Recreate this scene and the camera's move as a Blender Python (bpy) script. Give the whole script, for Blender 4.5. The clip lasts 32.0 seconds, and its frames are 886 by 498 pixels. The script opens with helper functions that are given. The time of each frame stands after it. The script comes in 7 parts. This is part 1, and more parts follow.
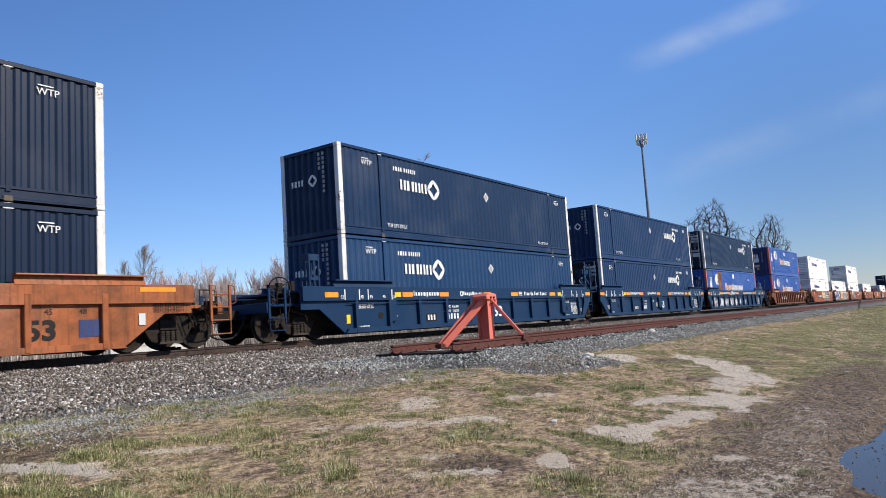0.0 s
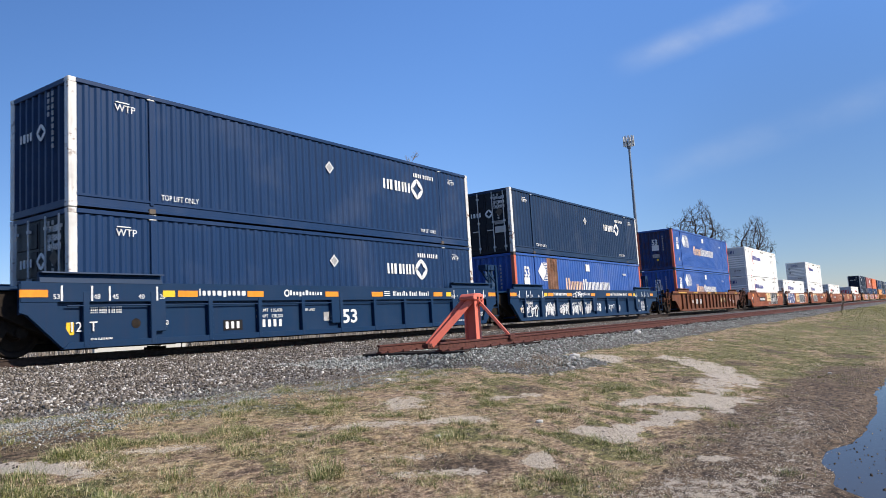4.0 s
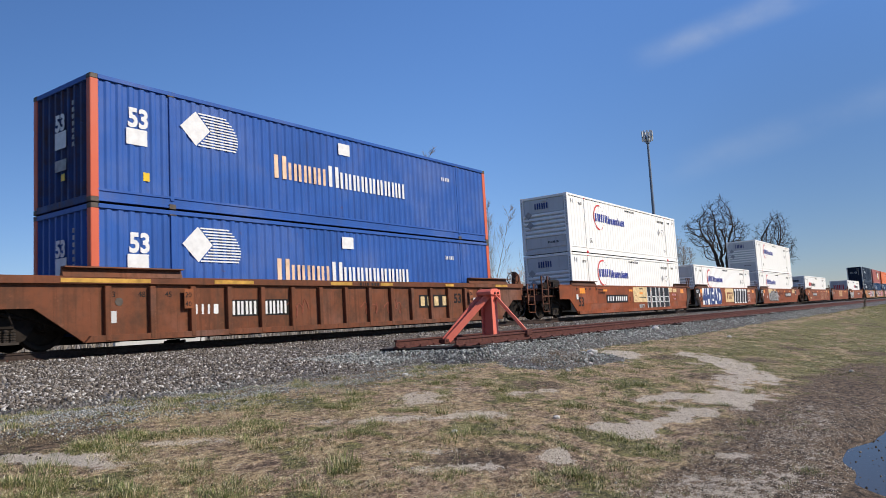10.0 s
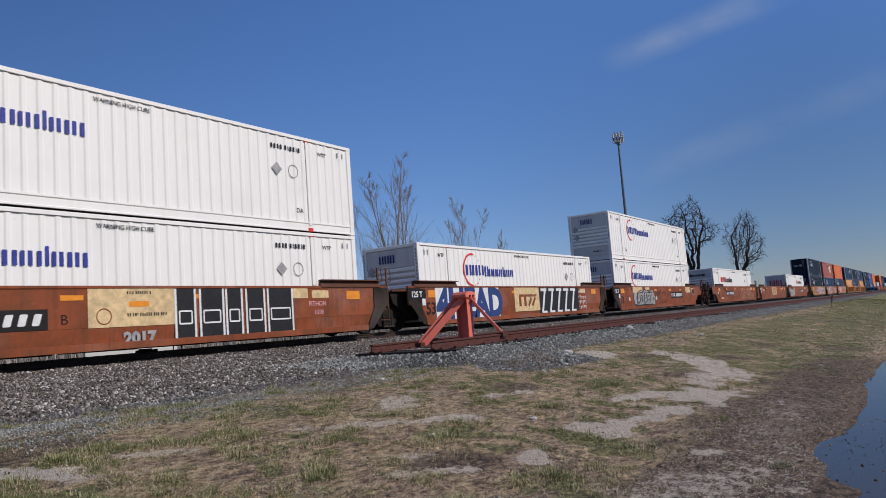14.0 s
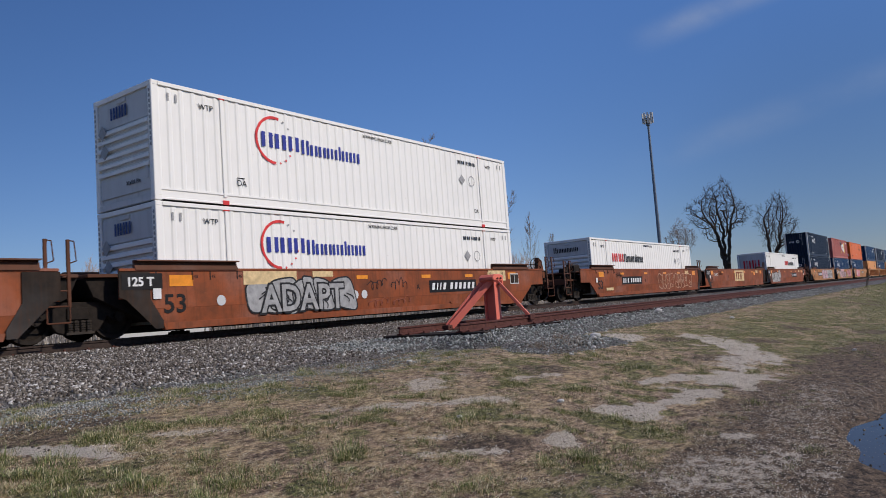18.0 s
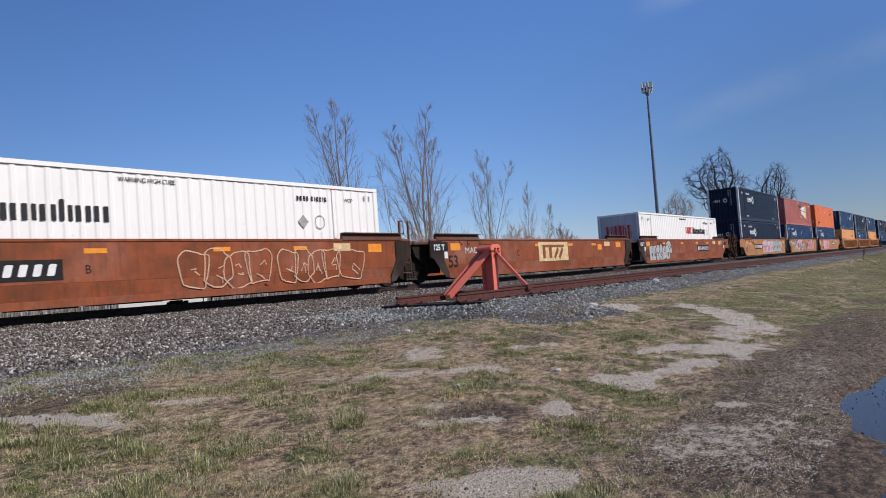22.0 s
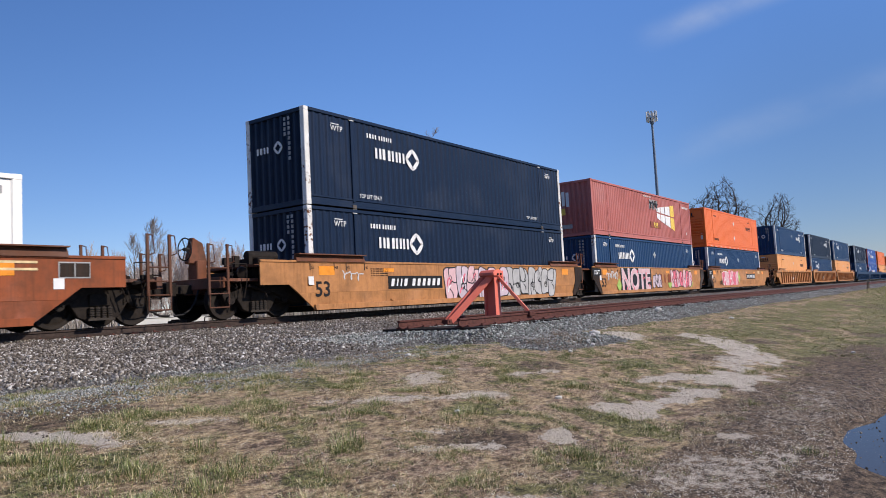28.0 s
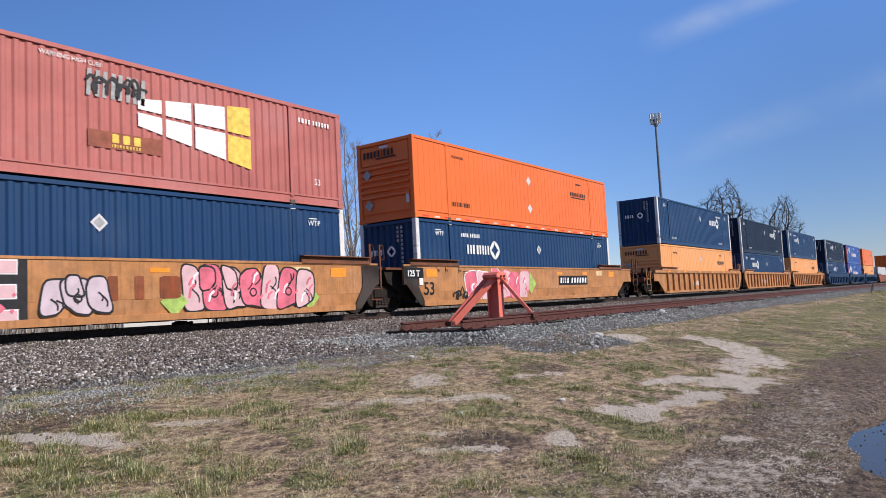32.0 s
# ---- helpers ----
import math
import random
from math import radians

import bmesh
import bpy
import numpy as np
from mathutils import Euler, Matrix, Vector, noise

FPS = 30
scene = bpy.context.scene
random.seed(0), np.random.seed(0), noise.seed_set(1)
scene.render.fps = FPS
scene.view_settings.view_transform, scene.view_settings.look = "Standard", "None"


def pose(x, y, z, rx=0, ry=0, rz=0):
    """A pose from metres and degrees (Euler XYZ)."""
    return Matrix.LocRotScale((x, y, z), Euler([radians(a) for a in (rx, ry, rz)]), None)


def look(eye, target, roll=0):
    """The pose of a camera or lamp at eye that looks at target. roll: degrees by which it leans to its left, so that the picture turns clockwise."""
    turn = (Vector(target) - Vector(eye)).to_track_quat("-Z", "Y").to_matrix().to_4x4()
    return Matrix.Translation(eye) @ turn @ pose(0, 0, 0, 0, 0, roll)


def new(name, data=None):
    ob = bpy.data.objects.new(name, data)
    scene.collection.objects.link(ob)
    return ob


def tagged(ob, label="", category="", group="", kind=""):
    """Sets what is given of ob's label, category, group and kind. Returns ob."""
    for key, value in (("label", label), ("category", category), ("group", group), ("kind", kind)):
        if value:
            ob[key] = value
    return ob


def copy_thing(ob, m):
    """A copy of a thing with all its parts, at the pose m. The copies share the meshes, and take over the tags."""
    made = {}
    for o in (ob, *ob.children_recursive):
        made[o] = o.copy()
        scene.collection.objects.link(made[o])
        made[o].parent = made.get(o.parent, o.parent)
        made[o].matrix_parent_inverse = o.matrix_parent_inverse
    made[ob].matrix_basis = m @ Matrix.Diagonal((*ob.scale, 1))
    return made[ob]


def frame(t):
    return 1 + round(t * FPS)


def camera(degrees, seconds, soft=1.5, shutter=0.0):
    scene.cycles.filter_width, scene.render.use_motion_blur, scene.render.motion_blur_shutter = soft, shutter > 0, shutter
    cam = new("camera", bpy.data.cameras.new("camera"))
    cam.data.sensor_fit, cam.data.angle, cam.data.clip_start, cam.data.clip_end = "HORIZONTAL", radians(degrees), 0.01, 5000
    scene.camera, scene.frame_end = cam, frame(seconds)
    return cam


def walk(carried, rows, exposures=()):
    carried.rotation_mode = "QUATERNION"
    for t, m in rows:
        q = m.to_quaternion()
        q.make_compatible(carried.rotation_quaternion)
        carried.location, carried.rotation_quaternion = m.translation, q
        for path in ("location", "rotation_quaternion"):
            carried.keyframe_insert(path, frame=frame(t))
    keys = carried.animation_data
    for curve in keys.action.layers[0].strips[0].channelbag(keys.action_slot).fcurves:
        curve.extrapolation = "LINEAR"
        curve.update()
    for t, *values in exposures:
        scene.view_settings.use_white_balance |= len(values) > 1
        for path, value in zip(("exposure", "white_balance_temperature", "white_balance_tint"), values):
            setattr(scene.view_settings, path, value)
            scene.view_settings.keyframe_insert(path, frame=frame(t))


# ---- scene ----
# The place: X runs along the railway, Y across it away from the camera, Z up. Metres.
EYE = 1.5
RAIL = 1.32          # rail head of the main line
YC = 16.39           # centre of the main line
YS = 8.75            # centre of the siding
SIDE = 1.16          # rail head of the siding
L, W, H = 16.154, 2.591, 2.896

cam = camera(63.33, 32.0, soft=0.65, shutter=0.1)
TURNS = [(0, -54.40, 6.08, 3.66), (0.5, -54.37, 6.07, 3.66), (1, -54.37, 5.77, 3.88), (1.5, -54.24, 6.04, 3.53),
         (2, -53.25, 6.20, 3.72), (2.5, -54.13, 6.57, 3.40), (3, -54.42, 6.01, 3.10), (3.5, -55.20, 5.97, 3.07),
         (5.5, -55.55, 6.07, 3.75), (6, -55.64, 5.30, 3.48), (6.5, -54.42, 5.55, 3.72), (7, -54.60, 5.11, 3.29),
         (7.5, -54.56, 5.57, 3.38), (8, -54.78, 6.24, 3.17), (8.5, -54.63, 5.66, 3.15), (9, -54.14, 5.57, 3.10),
         (9.5, -54.24, 5.35, 3.09), (10, -54.10, 5.71, 3.15), (10.5, -54.30, 6.49, 2.96), (11, -54.68, 6.87, 2.63),
         (11.5, -55.64, 6.68, 2.91), (12, -55.56, 6.21, 3.69), (12.5, -54.94, 5.58, 3.36), (13, -56.33, 4.84, 3.92),
         (13.5, -56.74, 4.98, 4.12), (14, -56.04, 5.86, 4.28), (14.5, -55.78, 5.31, 4.21), (15, -55.16, 5.53, 4.16),
         (15.5, -55.14, 4.75, 4.53), (17.5, -54.39, 4.31, 4.22), (18, -53.86, 4.64, 4.18), (18.5, -54.42, 3.72, 3.76),
         (19, -54.48, 3.49, 3.99), (19.5, -55.94, 1.85, 4.24), (20, -56.06, 1.69, 4.06), (20.5, -53.71, 0.46, 3.83),
         (21, -52.26, 0.57, 4.53), (21.5, -51.84, 0.67, 4.26), (22, -54.04, 2.26, 4.18), (22.5, -55.93, 4.15, 3.76),
         (23, -56.01, 3.28, 2.86), (23.5, -56.88, 2.43, 3.62), (24, -54.99, 4.26, 3.34), (24.5, -53.63, 3.89, 3.36),
         (25, -53.59, 3.61, 3.38), (25.5, -54.17, 3.87, 3.03), (27.5, -54.44, 3.83, 3.24), (28, -53.87, 4.20, 3.02),
         (28.5, -53.73, 3.79, 3.20), (29, -53.74, 3.57, 3.02), (29.5, -53.97, 3.62, 3.01), (30, -54.54, 3.36, 3.23),
         (30.5, -54.63, 3.12, 3.23), (31, -54.21, 3.66, 3.28), (31.5, -54.00, 3.63, 3.25), (32, -53.61, 4.37, 2.94)]
EXPOSURES = [(t, e, 6550 if 12 < t < 23 else 6650 if t > 23 else 6850, 10 if t < 12 else 13) for t, e in ((0, 0.0), (2, 0.05), (4, 0.02), (6, -0.01), (8, -0.06), (9, -0.16), (10, -0.28), (11, -0.38), (12, -0.57), (13, -0.72), (15, -0.80), (18, -0.80), (19, -0.84), (20, -0.70), (21, -0.48), (22, -0.50), (23, -0.42), (24, -0.38), (26, -0.32), (28, -0.24), (30, -0.02), (32, -0.13))]
walk(cam, [(t, pose(0, 0, EYE, 90 + p, r, y)) for t, y, p, r in TURNS], EXPOSURES)


def gone(t):
    """How far the train has rolled towards -X after t seconds."""
    q = t / 32
    return 218.003 * q + 24.262 * q ** 2 + 14.774 * q ** 3 - 8.087 * q ** 4


# ---- light ----
SUN = Vector((0.26, -0.78, 0.57)).normalized()
world = bpy.data.worlds.new("sky")
scene.world = world
world.use_nodes = True
wn, wl = world.node_tree.nodes, world.node_tree.links
wn.clear()
sky = wn.new("ShaderNodeTexSky")
sky.sky_type, sky.sun_disc = "NISHITA", False
sky.sun_elevation = math.asin(SUN.z)
sky.sun_rotation = math.atan2(SUN.x, SUN.y)
sky.air_density, sky.dust_density, sky.ozone_density, sky.altitude = 1.0, 0.0, 6.0, 300
bg = wn.new("ShaderNodeBackground")
bg.inputs["Strength"].default_value = 0.138
wo = wn.new("ShaderNodeOutputWorld")
# thin high cirrus: streaky wisps in two parts of the sky
tc = wn.new("ShaderNodeTexCoord")
mp = wn.new("ShaderNodeMapping")
mp.inputs["Scale"].default_value = (2.0, 9.0, 14.0)
mp.inputs["Rotation"].default_value = (0.35, 0.45, 0.35)
ns = wn.new("ShaderNodeTexNoise")
ns.inputs["Scale"].default_value, ns.inputs["Detail"].default_value = 1.3, 6
wl.new(tc.outputs["Generated"], mp.inputs["Vector"])
wl.new(mp.outputs["Vector"], ns.inputs["Vector"])
tint = wn.new("ShaderNodeMixRGB")
tint.blend_type = "MULTIPLY"
tint.inputs["Fac"].default_value = 1.0
tint.inputs["Color2"].default_value = (1.60, 1.76, 2.05, 1)
wl.new(sky.outputs["Color"], tint.inputs["Color1"])
axes = wn.new("ShaderNodeSeparateXYZ")
wl.new(tc.outputs["Generated"], axes.inputs["Vector"])
haze = wn.new("ShaderNodeMixRGB")
haze.blend_type = "MULTIPLY"
haze.inputs["Fac"].default_value = 1.0
wl.new(tint.outputs["Color"], haze.inputs["Color1"])


def sky_ramp(fac, *stops):
    r = wn.new("ShaderNodeValToRGB")
    r.color_ramp.interpolation = "B_SPLINE"
    e = r.color_ramp.elements
    while len(e) < len(stops):
        e.new(0.5)
    for k, (at, c) in enumerate(stops):
        e[k].position, e[k].color = at, (*c, 1)
    wl.new(fac, r.inputs["Fac"])
    return r.outputs["Color"]


# the blue deepens with height, and is palest low down in the north-east
rise = sky_ramp(axes.outputs["Z"], (0.0, (0.75, 0.665, 0.675)), (0.12, (0.69, 0.67, 0.685)), (0.30, (0.68, 0.75, 0.79)), (0.50, (0.78, 0.89, 0.97)))
turn = sky_ramp(axes.outputs["X"], (0.28, (0.58,) * 3), (0.52, (0.74,) * 3), (0.80, (0.98,) * 3), (0.93, (0.80,) * 3), (1.0, (0.52,) * 3))
level = wn.new("ShaderNodeMixRGB")
level.blend_type = "MULTIPLY"
level.inputs["Fac"].default_value = 1.0
wl.new(rise, level.inputs["Color1"])
wl.new(turn, level.inputs["Color2"])
wl.new(level.outputs["Color"], haze.inputs["Color2"])
over = haze.outputs["Color"]


def facing(way, least, most, top):
    d = wn.new("ShaderNodeVectorMath")
    d.operation = "DOT_PRODUCT"
    d.inputs[1].default_value = way
    wl.new(tc.outputs["Generated"], d.inputs[0])
    a = wn.new("ShaderNodeMath")
    a.operation = "ABSOLUTE"
    wl.new(d.outputs["Value"], a.inputs[0])
    m = wn.new("ShaderNodeMapRange")
    m.interpolation_type = "SMOOTHSTEP"
    m.inputs["From Min"].default_value, m.inputs["From Max"].default_value, m.inputs["To Max"].default_value = least, most, top
    wl.new(a.outputs["Value"], m.inputs["Value"])
    return m.outputs["Result"]


def times(a, b):
    m = wn.new("ShaderNodeMath")
    m.operation = "MULTIPLY"
    wl.new(a, m.inputs[0])
    wl.new(b, m.inputs[1])
    return m.outputs["Value"]


# two long streaks of cirrus, each lying along a great circle
for normal, middle, wide, reach, most in (((0.3753, -0.1234, -0.9187), (0.9105, 0.1880, 0.3682), 0.026, 0.988, 0.26), ((0.2373, -0.1747, -0.9556), (0.9663, 0.1437, 0.2137), 0.030, 0.970, 0.10)):
    wisp = wn.new("ShaderNodeMapRange")
    wisp.inputs["From Min"].default_value, wisp.inputs["From Max"].default_value = 0.30, 0.66
    wl.new(ns.outputs["Fac"], wisp.inputs["Value"])
    both = times(times(facing(normal, wide, 0.0, 1.0), facing(middle, reach, 1.0, most)), wisp.outputs["Result"])
    mx = wn.new("ShaderNodeMixRGB")
    mx.inputs["Color2"].default_value = (5.5, 6.0, 6.6, 1)
    wl.new(both, mx.inputs["Fac"])
    wl.new(over, mx.inputs["Color1"])
    over = mx.outputs["Color"]
wl.new(over, bg.inputs["Color"])
wl.new(bg.outputs["Background"], wo.inputs["Surface"])
sun_data = bpy.data.lights.new("sun", "SUN")
sun_data.energy, sun_data.angle, sun_data.color = 5.0, radians(0.55), (1.0, 0.92, 0.80)
sun = new("sun", sun_data)
sun.matrix_world = look(SUN * 60, (0, 0, 0))


# ---- materials ----
def shader(name):
    m = bpy.data.materials.new(name)
    m.use_nodes = True
    n, l = m.node_tree.nodes, m.node_tree.links
    return m, n, l, n["Principled BSDF"]


def noise_node(n, l, scale, detail=4, rough=0.55, coord="Object", stretch=(1, 1, 1)):
    c = n.new("ShaderNodeTexCoord")
    mp = n.new("ShaderNodeMapping")
    mp.inputs["Scale"].default_value = stretch
    t = n.new("ShaderNodeTexNoise")
    t.inputs["Scale"].default_value, t.inputs["Detail"].default_value = scale, detail
    t.inputs["Roughness"].default_value = rough
    info = n.new("ShaderNodeObjectInfo")
    shift = n.new("ShaderNodeVectorMath")
    shift.operation = "MULTIPLY_ADD"
    shift.inputs[1].default_value = (37.0, 23.0, 11.0)
    l.new(info.outputs["Random"], shift.inputs[0])
    l.new(c.outputs[coord], shift.inputs[2])
    l.new(shift.outputs["Vector"], mp.inputs["Vector"])
    l.new(mp.outputs["Vector"], t.inputs["Vector"])
    return t.outputs["Fac"]


def ramp(n, l, fac, *stops):
    r = n.new("ShaderNodeValToRGB")
    e = r.color_ramp.elements
    while len(e) < len(stops):
        e.new(0.5)
    for i, (p, c) in enumerate(stops):
        e[i].position = p
        e[i].color = (*c, 1) if len(c) == 3 else c
    l.new(fac, r.inputs["Fac"])
    return r.outputs["Color"]


def mixed(n, l, fac, a, b, kind="MIX"):
    m = n.new("ShaderNodeMixRGB")
    m.blend_type = kind
    for k, v in (("Fac", fac), ("Color1", a), ("Color2", b)):
        if isinstance(v, (int, float)):
            m.inputs[k].default_value = v
        elif isinstance(v, tuple):
            m.inputs[k].default_value = (*v, 1)
        else:
            l.new(v, m.inputs[k])
    return m.outputs["Color"]


def bumped(n, l, b, height, strength=0.2, distance=0.01):
    k = n.new("ShaderNodeBump")
    k.inputs["Strength"].default_value, k.inputs["Distance"].default_value = strength, distance
    l.new(height, k.inputs["Height"])
    l.new(k.outputs["Normal"], b.inputs["Normal"])


def painted(name, colour, rust=0.3, rough=0.5, fade=0.12, streak=0.25, spots=0.66, grime=0.0):
    """Weathered paint on steel: faded patches, vertical streaks of dirt, rust in spots."""
    m, n, l, b = shader(name)
    big = noise_node(n, l, 0.55, 5)
    fine = noise_node(n, l, 9, 6)
    run = noise_node(n, l, 3.0, 5, 0.6, stretch=(1.6, 1.6, 0.12))
    light = tuple(c + (0.5 - c) * fade for c in colour)
    dark = tuple(c * (1 - fade * 1.6) for c in colour)
    col = ramp(n, l, big, (0.3, dark), (0.5, colour), (0.72, light))
    col = mixed(n, l, ramp(n, l, run, (0.5, (0, 0, 0)), (0.8, (streak,) * 3)), col, (0.10, 0.075, 0.055))
    if rust:
        spot = ramp(n, l, fine, (spots, (0, 0, 0)), (spots + 0.06, (1, 1, 1)))
        where = ramp(n, l, noise_node(n, l, 1.3, 4), (0.52, (0, 0, 0)), (0.7, (rust * 2,) * 3))
        both = mixed(n, l, 1.0, spot, where, "MULTIPLY")
        col = mixed(n, l, both, col, (0.16, 0.062, 0.028))
    if grime:
        soot = ramp(n, l, noise_node(n, l, 1.7, 8, 0.7), (0.42, (0, 0, 0)), (0.66, (grime,) * 3))
        col = mixed(n, l, soot, col, (0.06, 0.035, 0.022))
        runs = ramp(n, l, noise_node(n, l, 5.0, 6, 0.65, stretch=(2.2, 2.2, 0.10)), (0.52, (0, 0, 0)), (0.68, (grime * 0.9,) * 3))
        col = mixed(n, l, runs, col, (0.085, 0.036, 0.018))
        worn = ramp(n, l, noise_node(n, l, 4.2, 7, 0.7), (0.62, (0, 0, 0)), (0.70, (grime * 0.55,) * 3))
        col = mixed(n, l, worn, col, tuple(min(0.8, c * 1.45 + 0.03) for c in colour))
    l.new(col, b.inputs["Base Color"])
    b.inputs["Roughness"].default_value = rough
    b.inputs["Specular IOR Level"].default_value = 0.2
    bumped(n, l, b, fine, 0.12, 0.004)
    return m


def plain(name, colour, rough=0.6, metal=0.0, scale=6, vary=0.25, bump=0.1):
    m, n, l, b = shader(name)
    f = noise_node(n, l, scale, 5)
    l.new(ramp(n, l, f, (0.3, tuple(c * (1 - vary) for c in colour)), (0.7, tuple(min(1, c * (1 + vary)) for c in colour))), b.inputs["Base Color"])
    b.inputs["Roughness"].default_value, b.inputs["Metallic"].default_value = rough, metal
    b.inputs["Specular IOR Level"].default_value = 0.25
    bumped(n, l, b, noise_node(n, l, scale * 6, 4), bump, 0.004)
    return m


NAVY = painted("navy_paint", (0.006, 0.017, 0.044), 0.05, 0.42, 0.03, 0.05)
BLUE = painted("dark_blue_paint", (0.011, 0.048, 0.128), 0.05, 0.42, 0.03, 0.05)
MIDBLUE = painted("faded_navy_paint", (0.009, 0.036, 0.105), 0.06, 0.42, 0.05, 0.06)
OLDNAVY = painted("old_navy_paint", (0.008, 0.029, 0.078), 0.06, 0.42, 0.05, 0.06)
BRIGHT = painted("bright_blue_paint", (0.032, 0.112, 0.40), 0.22, 0.42, 0.10, 0.22, 0.62, grime=0.07)
WHITE = painted("white_paint", (0.93, 0.92, 0.88), 0.16, 0.45, 0.03, 0.05)
OFFWHITE = painted("grey_white_paint", (0.62, 0.63, 0.63), 0.3, 0.5, 0.06, 0.2)
MAROON = painted("faded_red_paint", (0.50, 0.160, 0.140), 0.2, 0.55, 0.12, 0.12, grime=0.12)
ORANGE = painted("orange_paint", (0.82, 0.17, 0.035), 0.06, 0.42, 0.04, 0.06)
PEACH = painted("pale_orange_paint", (0.80, 0.36, 0.13), 0.06, 0.5, 0.05, 0.06)
POSTWHITE = painted("worn_white_post", (0.80, 0.79, 0.76), 0.9, 0.5, 0.05, 0.25, 0.53, grime=0.22)
POSTRED = painted("worn_red_post", (0.66, 0.14, 0.075), 0.3, 0.5, 0.06, 0.15)
CARBLUE = painted("railcar_blue", (0.003, 0.029, 0.082), 0.05, 0.5, 0.02, 0.03, grime=0.06)
GRIMYBLUE = painted("darker_grimy_blue_paint", (0.022, 0.060, 0.20), 0.2, 0.55, 0.08, 0.4, grime=0.75)
SPRING = plain("spring_steel", (0.048, 0.038, 0.030), 0.6, 0.2)
CARRUST = painted("railcar_rust_red", (0.315, 0.082, 0.029), 0.40, 0.6, 0.14, 0.28, grime=0.50)
CAROLD = painted("railcar_old_brown", (0.195, 0.066, 0.032), 0.5, 0.7, 0.10, 0.4, grime=0.7)
CARORANGE = painted("railcar_orange", (0.37, 0.115, 0.042), 0.6, 0.62, 0.10, 0.35, grime=0.62)
CARYELLOW = painted("railcar_yellow_orange", (0.53, 0.240, 0.090), 0.3, 0.6, 0.10, 0.25, grime=0.40)
LIPBROWN = painted("railcar_dark_brown", (0.13, 0.050, 0.028), 0.5, 0.7, 0.1, 0.3, grime=0.5)
RUSTPATCH = painted("rusty_bare_steel", (0.34, 0.175, 0.115), 0.8, 0.75, 0.25, 0.5, 0.5, grime=0.75)
DOORNAVY = painted("blackened_navy_paint", (0.0045, 0.008, 0.017), 0.1, 0.45, 0.05, 0.1)
SILVER = plain("silver_spray", (0.46, 0.45, 0.44), 0.55, vary=0.16, scale=3)
BLACK = plain("black_paint", (0.012, 0.011, 0.011), 0.6, vary=0.35)
GRIME = plain("grimy_steel", (0.017, 0.012, 0.009), 0.8, vary=0.5, scale=9, bump=0.3)
WHEEL = plain("wheel_steel", (0.020, 0.0145, 0.011), 0.7, 0.1, vary=0.4)
STEEL = plain("worn_steel", (0.35, 0.34, 0.33), 0.32, 0.9, vary=0.2)
RAILRUST = plain("rusty_rail", (0.110, 0.043, 0.034), 0.75, 0.2, vary=0.35, scale=14, bump=0.4)
BUMPRED = painted("red_bumper_paint", (0.84, 0.205, 0.145), 0.3, 0.5, 0.1, 0.12)
SOOT = painted("sooty_black_steel", (0.020, 0.015, 0.012), 0.6, 0.75, 0.1, 0.3, grime=0.5)
CREAM = plain("cream_decal", (0.70, 0.52, 0.28), 0.6)
INKWHITE = plain("white_lettering", (0.78, 0.78, 0.77), 0.55, vary=0.10)
INKPEACH = plain("faded_peach_lettering", (0.78, 0.52, 0.36), 0.6, scale=2.5, vary=0.3)
INKBLACK = plain("black_lettering", (0.02, 0.02, 0.022), 0.55)
INKBLUE = plain("blue_lettering", (0.035, 0.05, 0.30), 0.5)
INKRED = plain("red_lettering", (0.70, 0.05, 0.05), 0.5)
INKTAN = plain("tan_spray", (0.62, 0.40, 0.27), 0.6)
INKPINK = plain("pink_spray", (0.78, 0.42, 0.46), 0.6)
INKPALE = plain("pale_pink_spray", (0.68, 0.44, 0.46), 0.6, vary=0.12, scale=3)
INKROSE = plain("rose_spray", (0.72, 0.16, 0.22), 0.6, vary=0.3, scale=3)
INKLILAC = plain("lilac_spray", (0.58, 0.47, 0.52), 0.6, vary=0.15, scale=3)
INKYELLOW = plain("yellow_lettering", (0.80, 0.55, 0.10), 0.55)
INKGREY = plain("grey_lettering", (0.36, 0.36, 0.36), 0.6)
INKBROWN = plain("brown_lettering", (0.28, 0.085, 0.05), 0.6)
INKNAVY = plain("navy_spray", (0.03, 0.06, 0.20), 0.55)
INKGREEN = plain("green_spray", (0.35, 0.50, 0.12), 0.6)
REFLECT = plain("orange_reflector", (0.85, 0.30, 0.03), 0.35, vary=0.12)
REFYELLOW = plain("yellow_reflector", (0.85, 0.55, 0.04), 0.35, vary=0.1)
WORNYELLOW = plain("worn_yellow_stripe", (0.52, 0.29, 0.06), 0.6, scale=3, vary=0.45)
CASTING = plain("casting_steel", (0.11, 0.09, 0.075), 0.6, 0.3)
# main line rails: shade under the train is put into this dark colour
RAILSHADE = plain("shade_dark_rail", (0.055, 0.038, 0.032), 0.75, 0.2, vary=0.35, scale=14, bump=0.4)
TIEWOOD = plain("old_tie_wood", (0.050, 0.039, 0.032), 0.9, vary=0.4, scale=8, bump=0.5)


